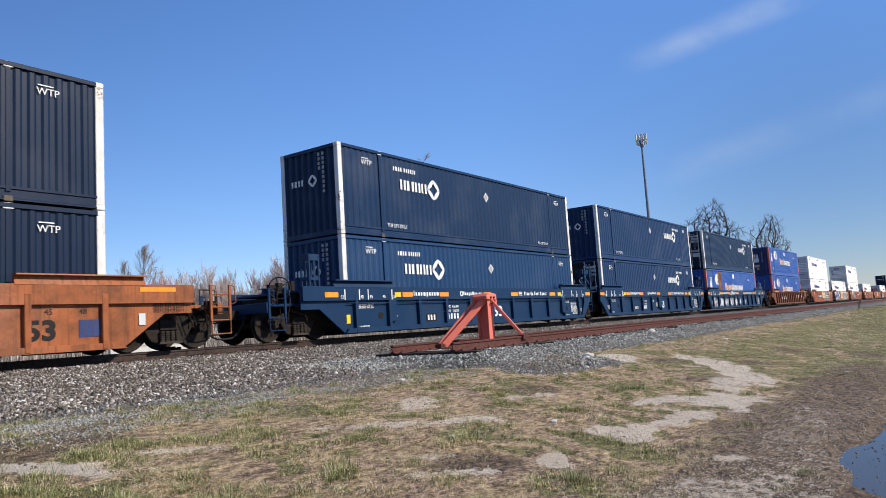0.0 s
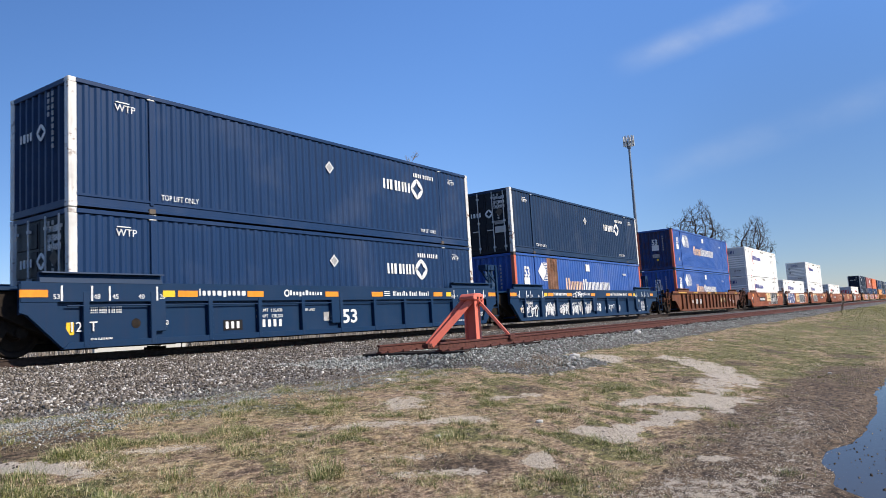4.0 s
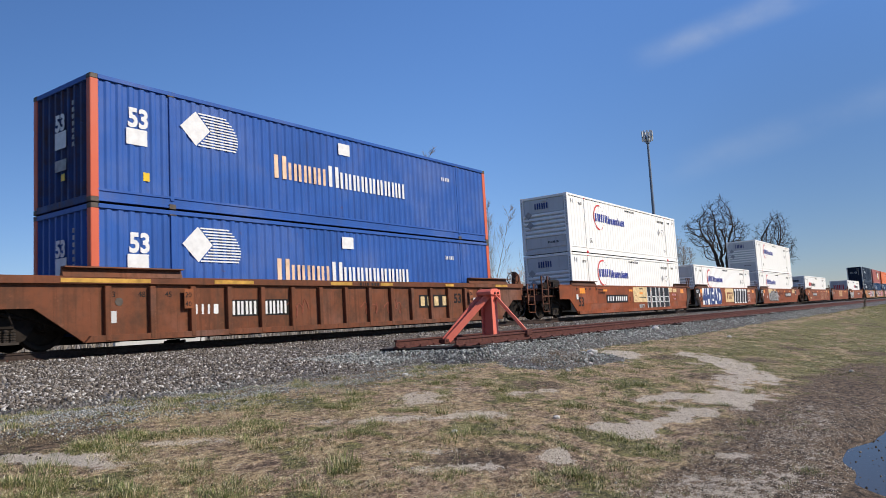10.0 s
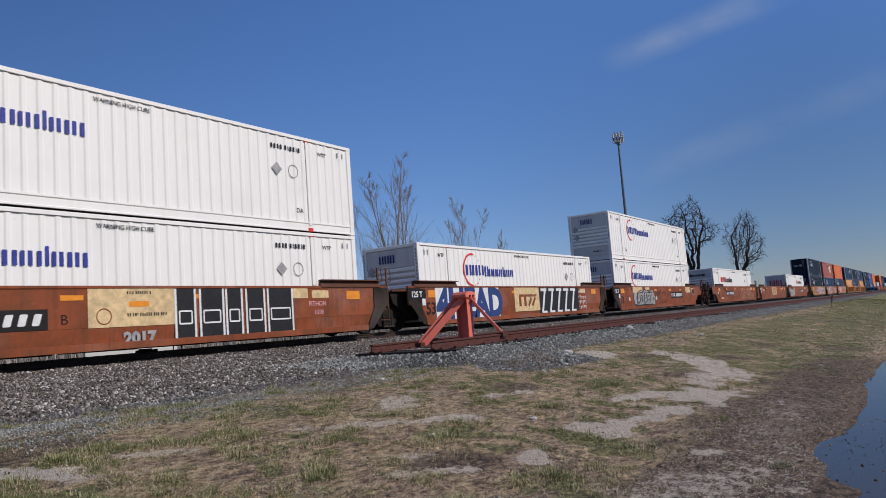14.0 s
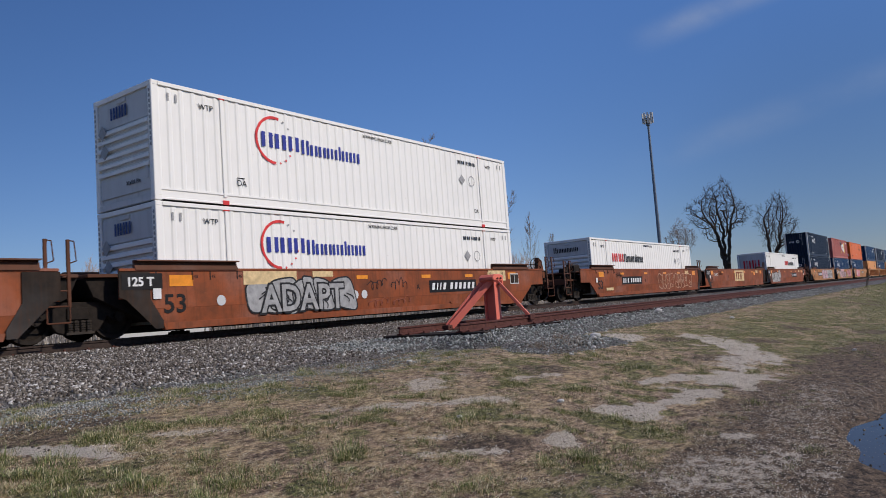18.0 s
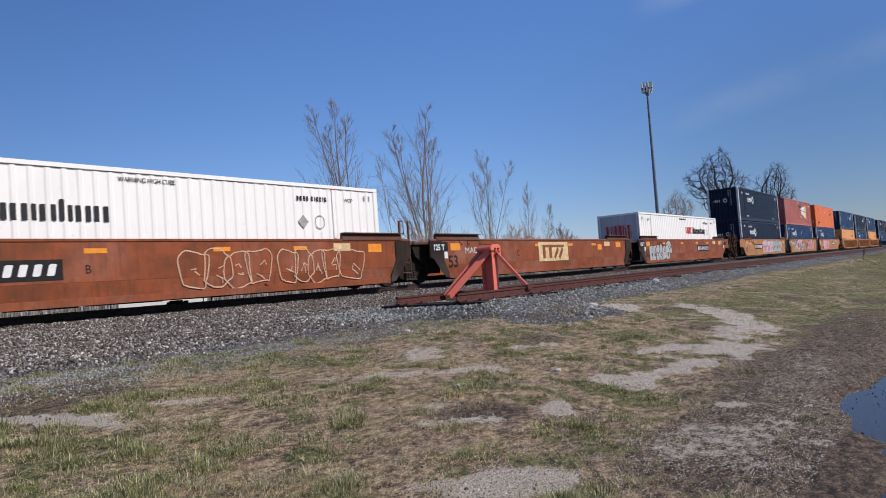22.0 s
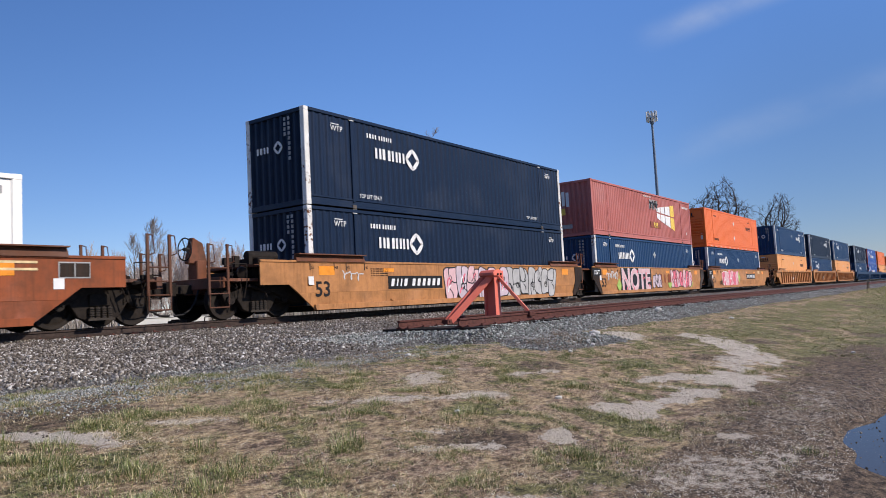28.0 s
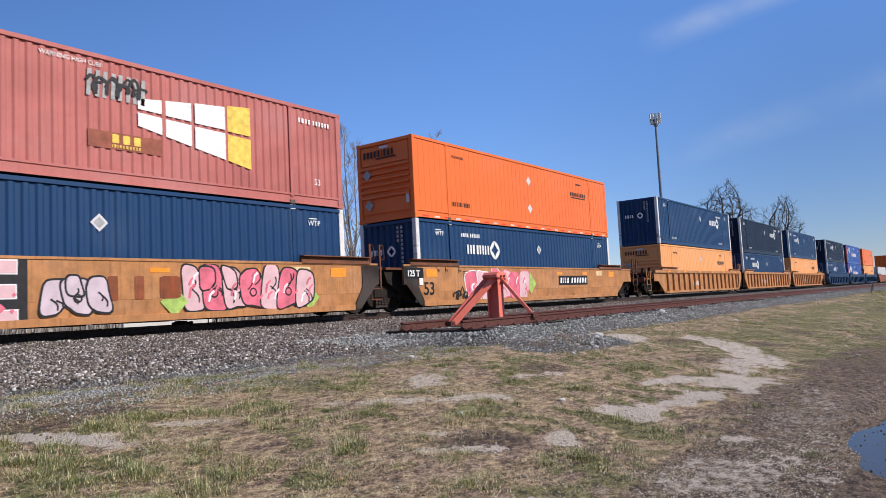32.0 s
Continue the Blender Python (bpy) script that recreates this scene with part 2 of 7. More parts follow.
# ---- shaping ----
class Shape:
    """A mesh in the making: points, faces and the material slot of each face."""

    def __init__(self):
        self.v, self.f, self.m = [], [], []

    def poly(self, pts, mi=0):
        k = len(self.v)
        self.v += [tuple(p) for p in pts]
        self.f.append(tuple(range(k, k + len(pts))))
        self.m.append(mi)
        return self

    def box(self, x0, y0, z0, x1, y1, z1, mi=0):
        k = len(self.v)
        self.v += [(x, y, z) for z in (z0, z1) for x, y in ((x0, y0), (x1, y0), (x1, y1), (x0, y1))]
        self.f += [tuple(k + i for i in q) for q in ((3, 2, 1, 0), (4, 5, 6, 7), (0, 1, 5, 4), (1, 2, 6, 5), (2, 3, 7, 6), (3, 0, 4, 7))]
        self.m += [mi] * 6
        return self

    def prism(self, pts, a, b, axis="y", mi=0):
        """A flat outline swept from a to b. axis y: points are (x, z); x: (y, z); z: (x, y)."""
        at = {"y": lambda p, w: (p[0], w, p[1]), "x": lambda p, w: (w, p[0], p[1]), "z": lambda p, w: (p[0], p[1], w)}[axis]
        k, n = len(self.v), len(pts)
        self.v += [at(p, a) for p in pts] + [at(p, b) for p in pts]
        self.f += [tuple(range(k, k + n)), tuple(range(k + 2 * n - 1, k + n - 1, -1))]
        self.f += [(k + i, k + n + i, k + n + (i + 1) % n, k + (i + 1) % n) for i in range(n)]
        self.m += [mi] * (n + 2)
        return self

    def rod(self, p, q, r, n=8, mi=0, r2=None, cap=True):
        p, q = Vector(p), Vector(q)
        d = (q - p).normalized()
        s = d.orthogonal().normalized()
        t = d.cross(s)
        k = len(self.v)
        for c, rr in ((p, r), (q, r if r2 is None else r2)):
            self.v += [tuple(c + rr * (math.cos(6.28319 * i / n) * s + math.sin(6.28319 * i / n) * t)) for i in range(n)]
        self.f += [(k + i, k + (i + 1) % n, k + n + (i + 1) % n, k + n + i) for i in range(n)]
        self.m += [mi] * n
        if cap:
            self.f += [tuple(range(k + n - 1, k - 1, -1)), tuple(range(k + n, k + 2 * n))]
            self.m += [mi] * 2
        return self

    def bar(self, p, q, w, h, up=(0, 0, 1), mi=0):
        """A square bar from p to q, w wide and h high."""
        p, q = Vector(p), Vector(q)
        d = (q - p).normalized()
        s = d.cross(Vector(up)).normalized()
        u = s.cross(d)
        k = len(self.v)
        for c in (p, q):
            self.v += [tuple(c + s * a * w / 2 + u * b * h / 2) for a, b in ((-1, -1), (1, -1), (1, 1), (-1, 1))]
        self.f += [tuple(k + i for i in z) for z in ((3, 2, 1, 0), (4, 5, 6, 7), (0, 1, 5, 4), (1, 2, 6, 5), (2, 3, 7, 6), (3, 0, 4, 7))]
        self.m += [mi] * 6
        return self

    def mesh(self, name, mats, bevel=0.0, smooth=False):
        me = bpy.data.meshes.new(name)
        me.from_pydata(self.v, [], self.f)
        for m in mats if isinstance(mats, (list, tuple)) else [mats]:
            me.materials.append(m)
        me.polygons.foreach_set("material_index", self.m)
        bm = bmesh.new()
        bm.from_mesh(me)
        bmesh.ops.recalc_face_normals(bm, faces=bm.faces)
        if bevel:
            bmesh.ops.bevel(bm, geom=[e for e in bm.edges if e.is_manifold and e.calc_face_angle(0) > 0.6], offset=bevel, segments=1, affect="EDGES")
        if smooth:
            for f in bm.faces:
                f.smooth = True
        bm.to_mesh(me)
        bm.free()
        return me


def part(name, data, mats, parent, label="", at=None, bevel=0.0, smooth=False):
    """One mesh object under a thing or under a part."""
    if isinstance(data, Shape):
        data = data.mesh(name, mats, bevel, smooth)
    ob = new(name, data)
    ob.parent = parent
    if at is not None:
        ob.matrix_basis = at if isinstance(at, Matrix) else Matrix.Translation(at)
    if label:
        ob["label"] = label
    return ob


def thing(name, m, label, category, group="", kind=""):
    ob = new(name)
    ob.matrix_basis = m
    return tagged(ob, label, category, group, kind)


KEPT = {}


def kept(key, make):
    """One mesh for all the alike pieces."""
    if key not in KEPT:
        KEPT[key] = make()
    return KEPT[key]


# ---- lettering ----
def words_mesh(text, size, mat, fat=0.0, wide=1.0):
    def make():
        cu = bpy.data.curves.new("lettering", "FONT")
        cu.body, cu.size, cu.offset, cu.extrude = text, size, fat, 0.003
        cu.resolution_u = 3
        ob = bpy.data.objects.new("lettering", cu)
        scene.collection.objects.link(ob)
        dg = bpy.context.evaluated_depsgraph_get()
        me = bpy.data.meshes.new_from_object(ob.evaluated_get(dg))
        bpy.data.objects.remove(ob)
        bpy.data.curves.remove(cu)
        me.transform(Matrix.Diagonal((wide, 1, 1, 1)))
        me.materials.clear()
        me.materials.append(mat)
        return me
    return kept(("words", text, size, mat.name, fat, wide), make)


TALL = set("ABCDEFGHIJKLMNOPQRSTUVWXYZ0123456789bdfhklt")


def bars_shape(text, size, x0=0.0, z0=0.0, thick=0.006, gap=0.14, slant=0.0, stems=False):
    """Plain bars of the size and rhythm of a line of lettering, one or two a letter."""
    s, x = Shape(), x0
    for ch in text:
        if ch == " ":
            x += size * 0.35
            continue
        w = size * (0.15 if ch in "IiljtT1f" else 0.36 if ch not in "MWmw" else 0.52)
        h = size if ch in TALL else size * 0.72
        low = -size * 0.2 if ch in "gpqy" else 0.0
        if stems:
            low, h = 0.0, size if ch.isupper() else size * 0.74
            w = size * (0.17 if ch in "IiljtT1f" else 0.56 if ch not in "MWmw" else 0.74)
        c = min(w, h) * 0.18
        pts = [(x + c, z0 + low), (x + w - c, z0 + low), (x + w, z0 + low + c), (x + w, z0 + h - c), (x + w - c, z0 + h), (x + c, z0 + h), (x, z0 + h - c), (x, z0 + low + c)]
        if stems and w > size * 0.3:
            d = w * 0.33
            for q in (x, x + w - d):
                s.prism([(a + (b - z0) * slant, b) for a, b in ((q, z0 + low), (q + d, z0 + low), (q + d, z0 + h), (q, z0 + h))], 0, -thick, "y")
        else:
            s.prism([(a + (b - z0) * slant, b) for a, b in pts], 0, -thick, "y")
        x += w + size * (0.13 if stems else gap + 0.20)
    return s


def bars_mesh(text, size, mat, gap=0.14, slant=0.0, width=0.0):
    def make():
        s = bars_shape(text, size, gap=gap, slant=slant, stems=size >= 0.25 and mat.name != "railcar_rust_red")
        if width:
            q = width / max(v[0] for v in s.v)
            s.v = [(x * q, y, z) for x, y, z in s.v]
        return s.mesh("lettering", mat)
    return kept(("bars", text, size, mat.name, gap, slant, width), make)


def write(parent, text, x, y, z, size, mat, name="lettering", wide=1.0, fat=0.0, label="", rz=0):
    return part(name, words_mesh(text, size, mat, fat, wide), None, parent, label, pose(x, y, z, 90, 0, rz))


def bars(parent, text, x, y, z, size, mat, name="lettering", gap=0.14, slant=0.0, label="", rz=0, width=0.0):
    return part(name, bars_mesh(text, size, mat, gap, slant, width), None, parent, label, pose(x, y, z, 0, 0, rz))


def panel(parent, x, y, z, w, h, mat, name="sign", label="", rz=0, thick=0.006):
    me = kept(("panel", w, h, mat.name, thick), lambda: Shape().box(0, -thick, 0, w, 0, h).mesh(name, mat))
    return part(name, me, None, parent, label, pose(x, y, z, 0, 0, rz))


def diamond(parent, x, y, z, r, mat, name="placard", label=""):
    me = kept(("diamond", r, mat.name), lambda: Shape().prism([(-r, 0), (0, -r), (r, 0), (0, r)], 0, -0.006).mesh(name, mat))
    return part(name, me, None, parent, label, pose(x, y, z))


# ---- ground ----
def smooth(a, b, x):
    q = min(1.0, max(0.0, (x - a) / (b - a)))
    return q * q * (3 - 2 * q)


def puddle_in(x, y):
    """1 inside the hollow that holds the puddle."""
    edge = 0.90 + 0.10 * noise.noise(Vector((x * 0.8, 0.3, 0.0))) + 0.07 * noise.noise(Vector((x * 2.7, 5.0, 0.0))) + 0.10 * smooth(11.0, 13.5, x) - 0.35 * smooth(15.0, 24.0, x) - 0.34 * smooth(7.3, 6.1, x) + 0.20 * smooth(0.9, 0.2, abs(x - 8.15))
    return smooth(edge + 0.22, edge - 0.18, y) * smooth(-7.5, -6.0, y) * smooth(3.8, 5.0, x) * smooth(30, 20, x)


def ground_z(x, y):
    """Soil: low by the puddle, rising towards the railway; a low bank behind it."""
    base = 0.70 * smooth(0.6, 7.6, y) - 0.10 * smooth(0.2, -3.0, y)
    base += 0.03 * smooth(-0.6, 0.9, y) + (0.05 * noise.noise(Vector((x * 0.16, y * 0.22, 3.1))) + 0.022 * noise.noise(Vector((x * 0.9, y * 0.9, 7.7)))) * (0.25 + 0.75 * smooth(0.9, 3.0, y))
    base += 0.15 * smooth(26, 29, y) - 0.6 * smooth(34, 60, y)
    pud = puddle_in(x, y)
    lane = y - 0.1 * (x - 6.0)
    rut = smooth(7.0, 6.3, x) * smooth(0.60, 0.46, lane) * (0.55 + 0.45 * math.cos(lane * 21))
    return base * (1 - pud) + (min(base, -0.05) + 0.045 * rut) * pud


# pale gravel: centre, half lengths, turn; the last ones are thin washes
BLOBS = [(7.62, 3.02, 0.55, 0.30, -0.35), (8.9, 2.84, 0.85, 0.17, -0.10), (10.6, 2.85, 1.25, 0.42, -0.25), (9.9, 3.4, 0.8, 0.20, -0.3), (15.2, 4.3, 0.9, 0.55, 0.6), (14.3, 3.6, 1.0, 0.60, 0.7), (13.2, 3.0, 0.6, 0.26, 0.5),
         (7.12, 1.98, 0.24, 0.14, -0.8), (2.78, 5.80, 0.55, 0.20, -0.9), (14.2, 5.75, 0.9, 0.35, 0.7), (3.95, 2.52, 0.50, 0.30, -0.5), (5.95, 3.12, 0.28, 0.17, 0.2),
         (12.4, 3.2, 0.8, 0.35, 0.1), (7.2, 5.5, 0.9, 0.30, 0.2), (5.7, 5.0, 0.6, 0.16, -0.4), (5.7, 1.72, 1.1, 0.55, -0.5), (6.6, 1.35, 1.2, 0.32, -0.2), (9.5, 1.6, 1.5, 0.3, 0.0), (3.7, 5.6, 0.4, 0.10, -0.5), (4.9, 3.6, 0.35, 0.13, -0.5), (6.6, 4.6, 0.5, 0.16, -0.5), (8.4, 4.8, 0.6, 0.15, -0.3), (5.2, 4.0, 0.4, 0.12, -0.6)]


def soil(x, y):
    """Shares of pale gravel, of bare mud and of green growth in the soil at a place."""
    n1 = noise.noise(Vector((x * 1.1, y * 1.6, 0.5)))
    n2 = noise.noise(Vector((x * 3.6, y * 4.4, 2.5)))
    pale = 0.0
    for k, (cx, cy, rx, ry, a) in enumerate(BLOBS):
        dx, dy = x - cx, y - cy
        if abs(dx) > 4 or abs(dy) > 2:
            continue
        c, d = math.cos(a), math.sin(a)
        r = math.hypot((dx * c + dy * d) / rx, (dy * c - dx * d) / ry)
        pale = max(pale, smooth(1.42, 0.50, r + 0.45 * n1 + 0.85 * n2 + 0.05) * (0.42 if k == 17 else 0.5 if k in (15, 16) else 0.64 if k > 11 else 1))
    mud = smooth(2.75, 1.75, y + 0.35 * n1 + 0.2 * n2) * smooth(3.6, 5.4, x) * smooth(22, 14, x)
    mud = max(mud, 0.7 * smooth(0.22, 0.55, noise.noise(Vector((x * 0.55, y * 0.7, 9.0)))))
    if x < 12:
        mud = max(mud, 0.75 * smooth(6.4, 7.6, y + 0.9 * n1 + 0.4 * n2))
    green = smooth(-0.12, 0.46, 0.7 * noise.noise(Vector((x * 0.8, y * 1.1, 4.0))) + 0.75 * n2) * (1 - 0.9 * mud) * (1 - pale)
    green = max(green, (0.64 + 0.55 * n1 + 0.45 * n2) * smooth(10.5, 15, x) * smooth(0.9, 1.8, y) * smooth(7, 4.5, y) * (1 - pale))
    return pale, mud, green


def ballast_z(x, y):
    """Crushed stone under both tracks."""
    main = RAIL - 0.195 - 0.055 * max(0.0, (YC - 1.75) - y) - 0.42 * max(0.0, y - (YC + 1.8)) - 0.5 * max(0.0, 8.5 - y)
    side = SIDE - 0.20 - 0.36 * max(0.0, (YS - 1.35) - y) - 0.10 * max(0.0, y - (YS + 1.35)) - 0.04 * smooth(12.5, 11.7, x) - 0.36 * max(0.0, 11.3 - x)
    n = 0.04 * noise.noise(Vector((x * 0.8, y * 0.8, 1.0))) + 0.03 * noise.noise(Vector((x * 2.2, y * 2.2, 5.0)))
    spill = ground_z(x, y) - 0.05 + 0.12 * smooth(1.25, 0.3, math.hypot((x - 12.2) / 1.9, (y - 6.15) / 0.95)) if 9 < x < 15 and 4.8 < y < 7.4 else -9.0
    return max(main, side, spill) + n


def ballast_edge(x, y):
    """How far the stone stands above the soil."""
    return ballast_z(x, y) - ground_z(x, y)


def steps(*spans):
    out = []
    for a, b, d in spans:
        n = max(1, round((b - a) / d))
        out += [a + (b - a) * i / n for i in range(n)]
    return out + [spans[-1][1]]


def sheet(name, xs, ys, height, mats, mi=None):
    v = [(x, y, height(x, y)) for y in ys for x in xs]
    n = len(xs)
    f = [(j * n + i, j * n + i + 1, (j + 1) * n + i + 1, (j + 1) * n + i) for j in range(len(ys) - 1) for i in range(n - 1)]
    me = bpy.data.meshes.new(name)
    me.from_pydata(v, [], f)
    for m in mats:
        me.materials.append(m)
    me.polygons.foreach_set("use_smooth", [True] * len(f))
    return me


def soil_material():
    """Matted dead grass, bare earth, moss, dark mud and pale gravel, with ragged edges between them."""
    m, n, l, b = shader("grassy_soil")
    at = n.new("ShaderNodeVertexColor")
    at.layer_name = "soil"
    sep = n.new("ShaderNodeSeparateColor")
    l.new(at.outputs["Color"], sep.inputs["Color"])
    fine = noise_node(n, l, 46, 8, 0.85)
    grit = noise_node(n, l, 85, 3, 0.7)
    ragged = noise_node(n, l, 7, 8, 0.78, stretch=(1.0, 1.5, 1.0))

    def edge(share, lo, hi, amount=0.8):
        a = n.new("ShaderNodeMath")
        a.operation = "MULTIPLY_ADD"
        a.inputs[1].default_value = amount
        l.new(ragged, a.inputs[0])
        l.new(share, a.inputs[2])
        half = n.new("ShaderNodeMath")
        half.operation = "MULTIPLY"
        half.inputs[1].default_value = 0.5
        l.new(a.outputs["Value"], half.inputs[0])
        return ramp(n, l, half.outputs["Value"], (lo, (0, 0, 0)), (hi, (1, 1, 1)))

    straw = ramp(n, l, fine, (0.36, (0.085, 0.054, 0.031)), (0.5, (0.385, 0.270, 0.152)), (0.63, (0.77, 0.63, 0.41)))
    earth = ramp(n, l, fine, (0.38, (0.080, 0.044, 0.028)), (0.50, (0.29, 0.188, 0.122)), (0.62, (0.68, 0.55, 0.41)))
    green = ramp(n, l, fine, (0.36, (0.040, 0.042, 0.014)), (0.52, (0.185, 0.168, 0.062)), (0.66, (0.46, 0.40, 0.19)))
    mud = ramp(n, l, fine, (0.39, (0.042, 0.026, 0.016)), (0.5, (0.140, 0.093, 0.057)), (0.59, (0.26, 0.19, 0.125)), (0.69, (0.54, 0.46, 0.35)))
    pale = ramp(n, l, grit, (0.34, (0.30, 0.245, 0.185)), (0.5, (0.64, 0.555, 0.45)), (0.68, (0.88, 0.81, 0.69)))
    bare = ramp(n, l, noise_node(n, l, 2.1, 7, 0.68, stretch=(1.0, 1.5, 1.0)), (0.47, (0, 0, 0)), (0.56, (1, 1, 1)))
    col = mixed(n, l, bare, straw, earth)
    col = mixed(n, l, edge(sep.outputs["Blue"], 0.39, 0.51), col, green)
    col = mixed(n, l, edge(sep.outputs["Green"], 0.33, 0.49), col, mud)
    clod = noise_node(n, l, 8.5, 6, 0.75, stretch=(1.0, 1.6, 1.0))
    col = mixed(n, l, 0.9, col, ramp(n, l, clod, (0.40, (0.10, 0.095, 0.08)), (0.50, (0.47, 0.47, 0.46)), (0.60, (0.88, 0.87, 0.83))), "OVERLAY")
    col = mixed(n, l, edge(sep.outputs["Red"], 0.725, 0.80, 2.0), col, pale)
    l.new(col, b.inputs["Base Color"])
    b.inputs["Roughness"].default_value = 0.95
    bumped(n, l, b, fine, 0.9, 0.03)
    return m


def stone_bed_material():
    m, n, l, b = shader("stone_bed")
    c = n.new("ShaderNodeTexCoord")
    v = n.new("ShaderNodeTexVoronoi")
    v.inputs["Scale"].default_value = 26
    l.new(c.outputs["Object"], v.inputs["Vector"])
    big = noise_node(n, l, 0.5, 4, 0.6, "Object")
    grey = ramp(n, l, v.outputs["Color"], (0.1, (0.055, 0.050, 0.046)), (0.6, (0.14, 0.13, 0.12)), (1.0, (0.32, 0.31, 0.295)))
    col = mixed(n, l, ramp(n, l, big, (0.45, (0, 0, 0)), (0.65, (0.5, 0.5, 0.5))), grey, (0.15, 0.11, 0.085))
    l.new(col, b.inputs["Base Color"])
    b.inputs["Roughness"].default_value = 0.9
    bumped(n, l, b, v.outputs["Distance"], 1.0, 0.05)
    return m


SOIL = soil_material()
BED = stone_bed_material()
XS = steps((-400, -60, 40), (-60, -6, 3), (-6, 0, 0.3), (0, 24, 0.11), (24, 32, 0.3), (32, 80, 1.2), (80, 300, 11), (300, 2500, 200))
YSG = steps((-400, -40, 60), (-40, -6, 3), (-6, 0, 0.3), (0, 0.6, 0.05), (0.6, 9.2, 0.10), (9.2, 30, 0.8), (30, 120, 10), (120, 2500, 250))
ground = tagged(new("ground", sheet("ground", XS, YSG, ground_z, [SOIL])), "rough grassy ground with bare earth patches", "ground", kind="structure")
shares = ground.data.color_attributes.new("soil", "FLOAT_COLOR", "POINT")
shares.data.foreach_set("color", [c for v in ground.data.vertices for c in ((*soil(v.co.x, v.co.y), 1.0) if -2 < v.co.x < 60 and -8 < v.co.y < 13 else (0.0, 0.2, 0.6, 1.0))])
XB = steps((-150, -4, 3), (-4, 45, 0.3), (45, 150, 3), (150, 900, 50))
YB = steps((3.0, 20.5, 0.25))
bed = tagged(new("ballast_bed", sheet("ballast_bed", XB, YB, lambda x, y: ballast_z(x, y) if ballast_edge(x, y) > -0.25 else ground_z(x, y) - 0.2, [BED])),
             "bed of grey crushed stone under the tracks", "ballast", kind="structure")

# ---- puddle ----
m, n, l, b = shader("puddle_water")
b.inputs["Base Color"].default_value = (0.060, 0.050, 0.040, 1)
b.inputs["Roughness"].default_value = 0.06
b.inputs["IOR"].default_value = 1.33
bumped(n, l, b, noise_node(n, l, 9, 4, stretch=(1, 2.2, 1)), 0.10, 0.01)
puddle = new("puddle", Shape().prism([(4.0, -7.4), (10, -7.6), (26, -6.5), (30, -2), (28, 1.35), (18, 1.5), (6, 1.5), (4.4, 1.3), (4.0, -2)], -0.06, -0.022, "z").mesh("puddle", m))
tagged(puddle, "still puddle of rainwater on the muddy track", "puddle", kind="structure")


# ---- tracks ----
def rail_shape(x0, x1, piece=12.0):
    prof = [(-0.07, -0.17), (0.07, -0.17), (0.07, -0.155), (0.012, -0.13), (0.010, -0.045), (0.036, -0.035), (0.036, -0.006), (0.028, 0), (-0.028, 0), (-0.036, -0.006), (-0.036, -0.035), (-0.010, -0.045), (-0.012, -0.13), (-0.07, -0.155)]
    s = Shape()
    s.prism(prof, x0, x1, "x")
    for i in range(len(s.m)):
        s.m[i] = 0
    s.m[2 + 7] = 1
    return s


def track(name, yc, z, x0, x1, tie0, tie1, label, shiny):
    t = thing(name, pose(0, yc, z), label, "railway track", kind="structure")
    for y in (-0.753, 0.753):
        part("rail", rail_shape(x0, x1), [RAILSHADE if shiny else RAILRUST, STEEL if shiny else RAILRUST], t)
    for ob, y in zip(t.children, (-0.753, 0.753)):
        ob.location.y = y
    tie = Shape().box(-0.115, -1.28, -0.36, 0.115, 1.28, -0.172).mesh("tie", TIEWOOD, 0.012)
    plate = Shape().box(-0.09, -0.17, -0.172, 0.09, 0.17, -0.158).box(-0.02, -0.10, -0.16, 0.02, -0.07, -0.13).box(-0.02, 0.07, -0.16, 0.02, 0.10, -0.13).mesh("tie_plate", RAILRUST)
    k = 0
    x = tie0
    while x < tie1:
        a = part("tie", tie, None, t, at=pose(x, 0.03 * math.sin(x * 7), 0, 0, 0, 1.2 * math.sin(x * 3)))
        if x < 45:
            for y in (-0.753, 0.753):
                part("tie_plate", plate, None, a, at=(0, y, 0))
        x += 0.52
        k += 1
    return t


main_line = track("main_line_track", YC, RAIL, -300, 900, 4, 60, "main line track of worn steel rails on dark wooden ties", True)
siding = track("siding_track", YS, SIDE, 11.43, 420, 11.62, 60, "rusty siding track that ends at the bumper", False)


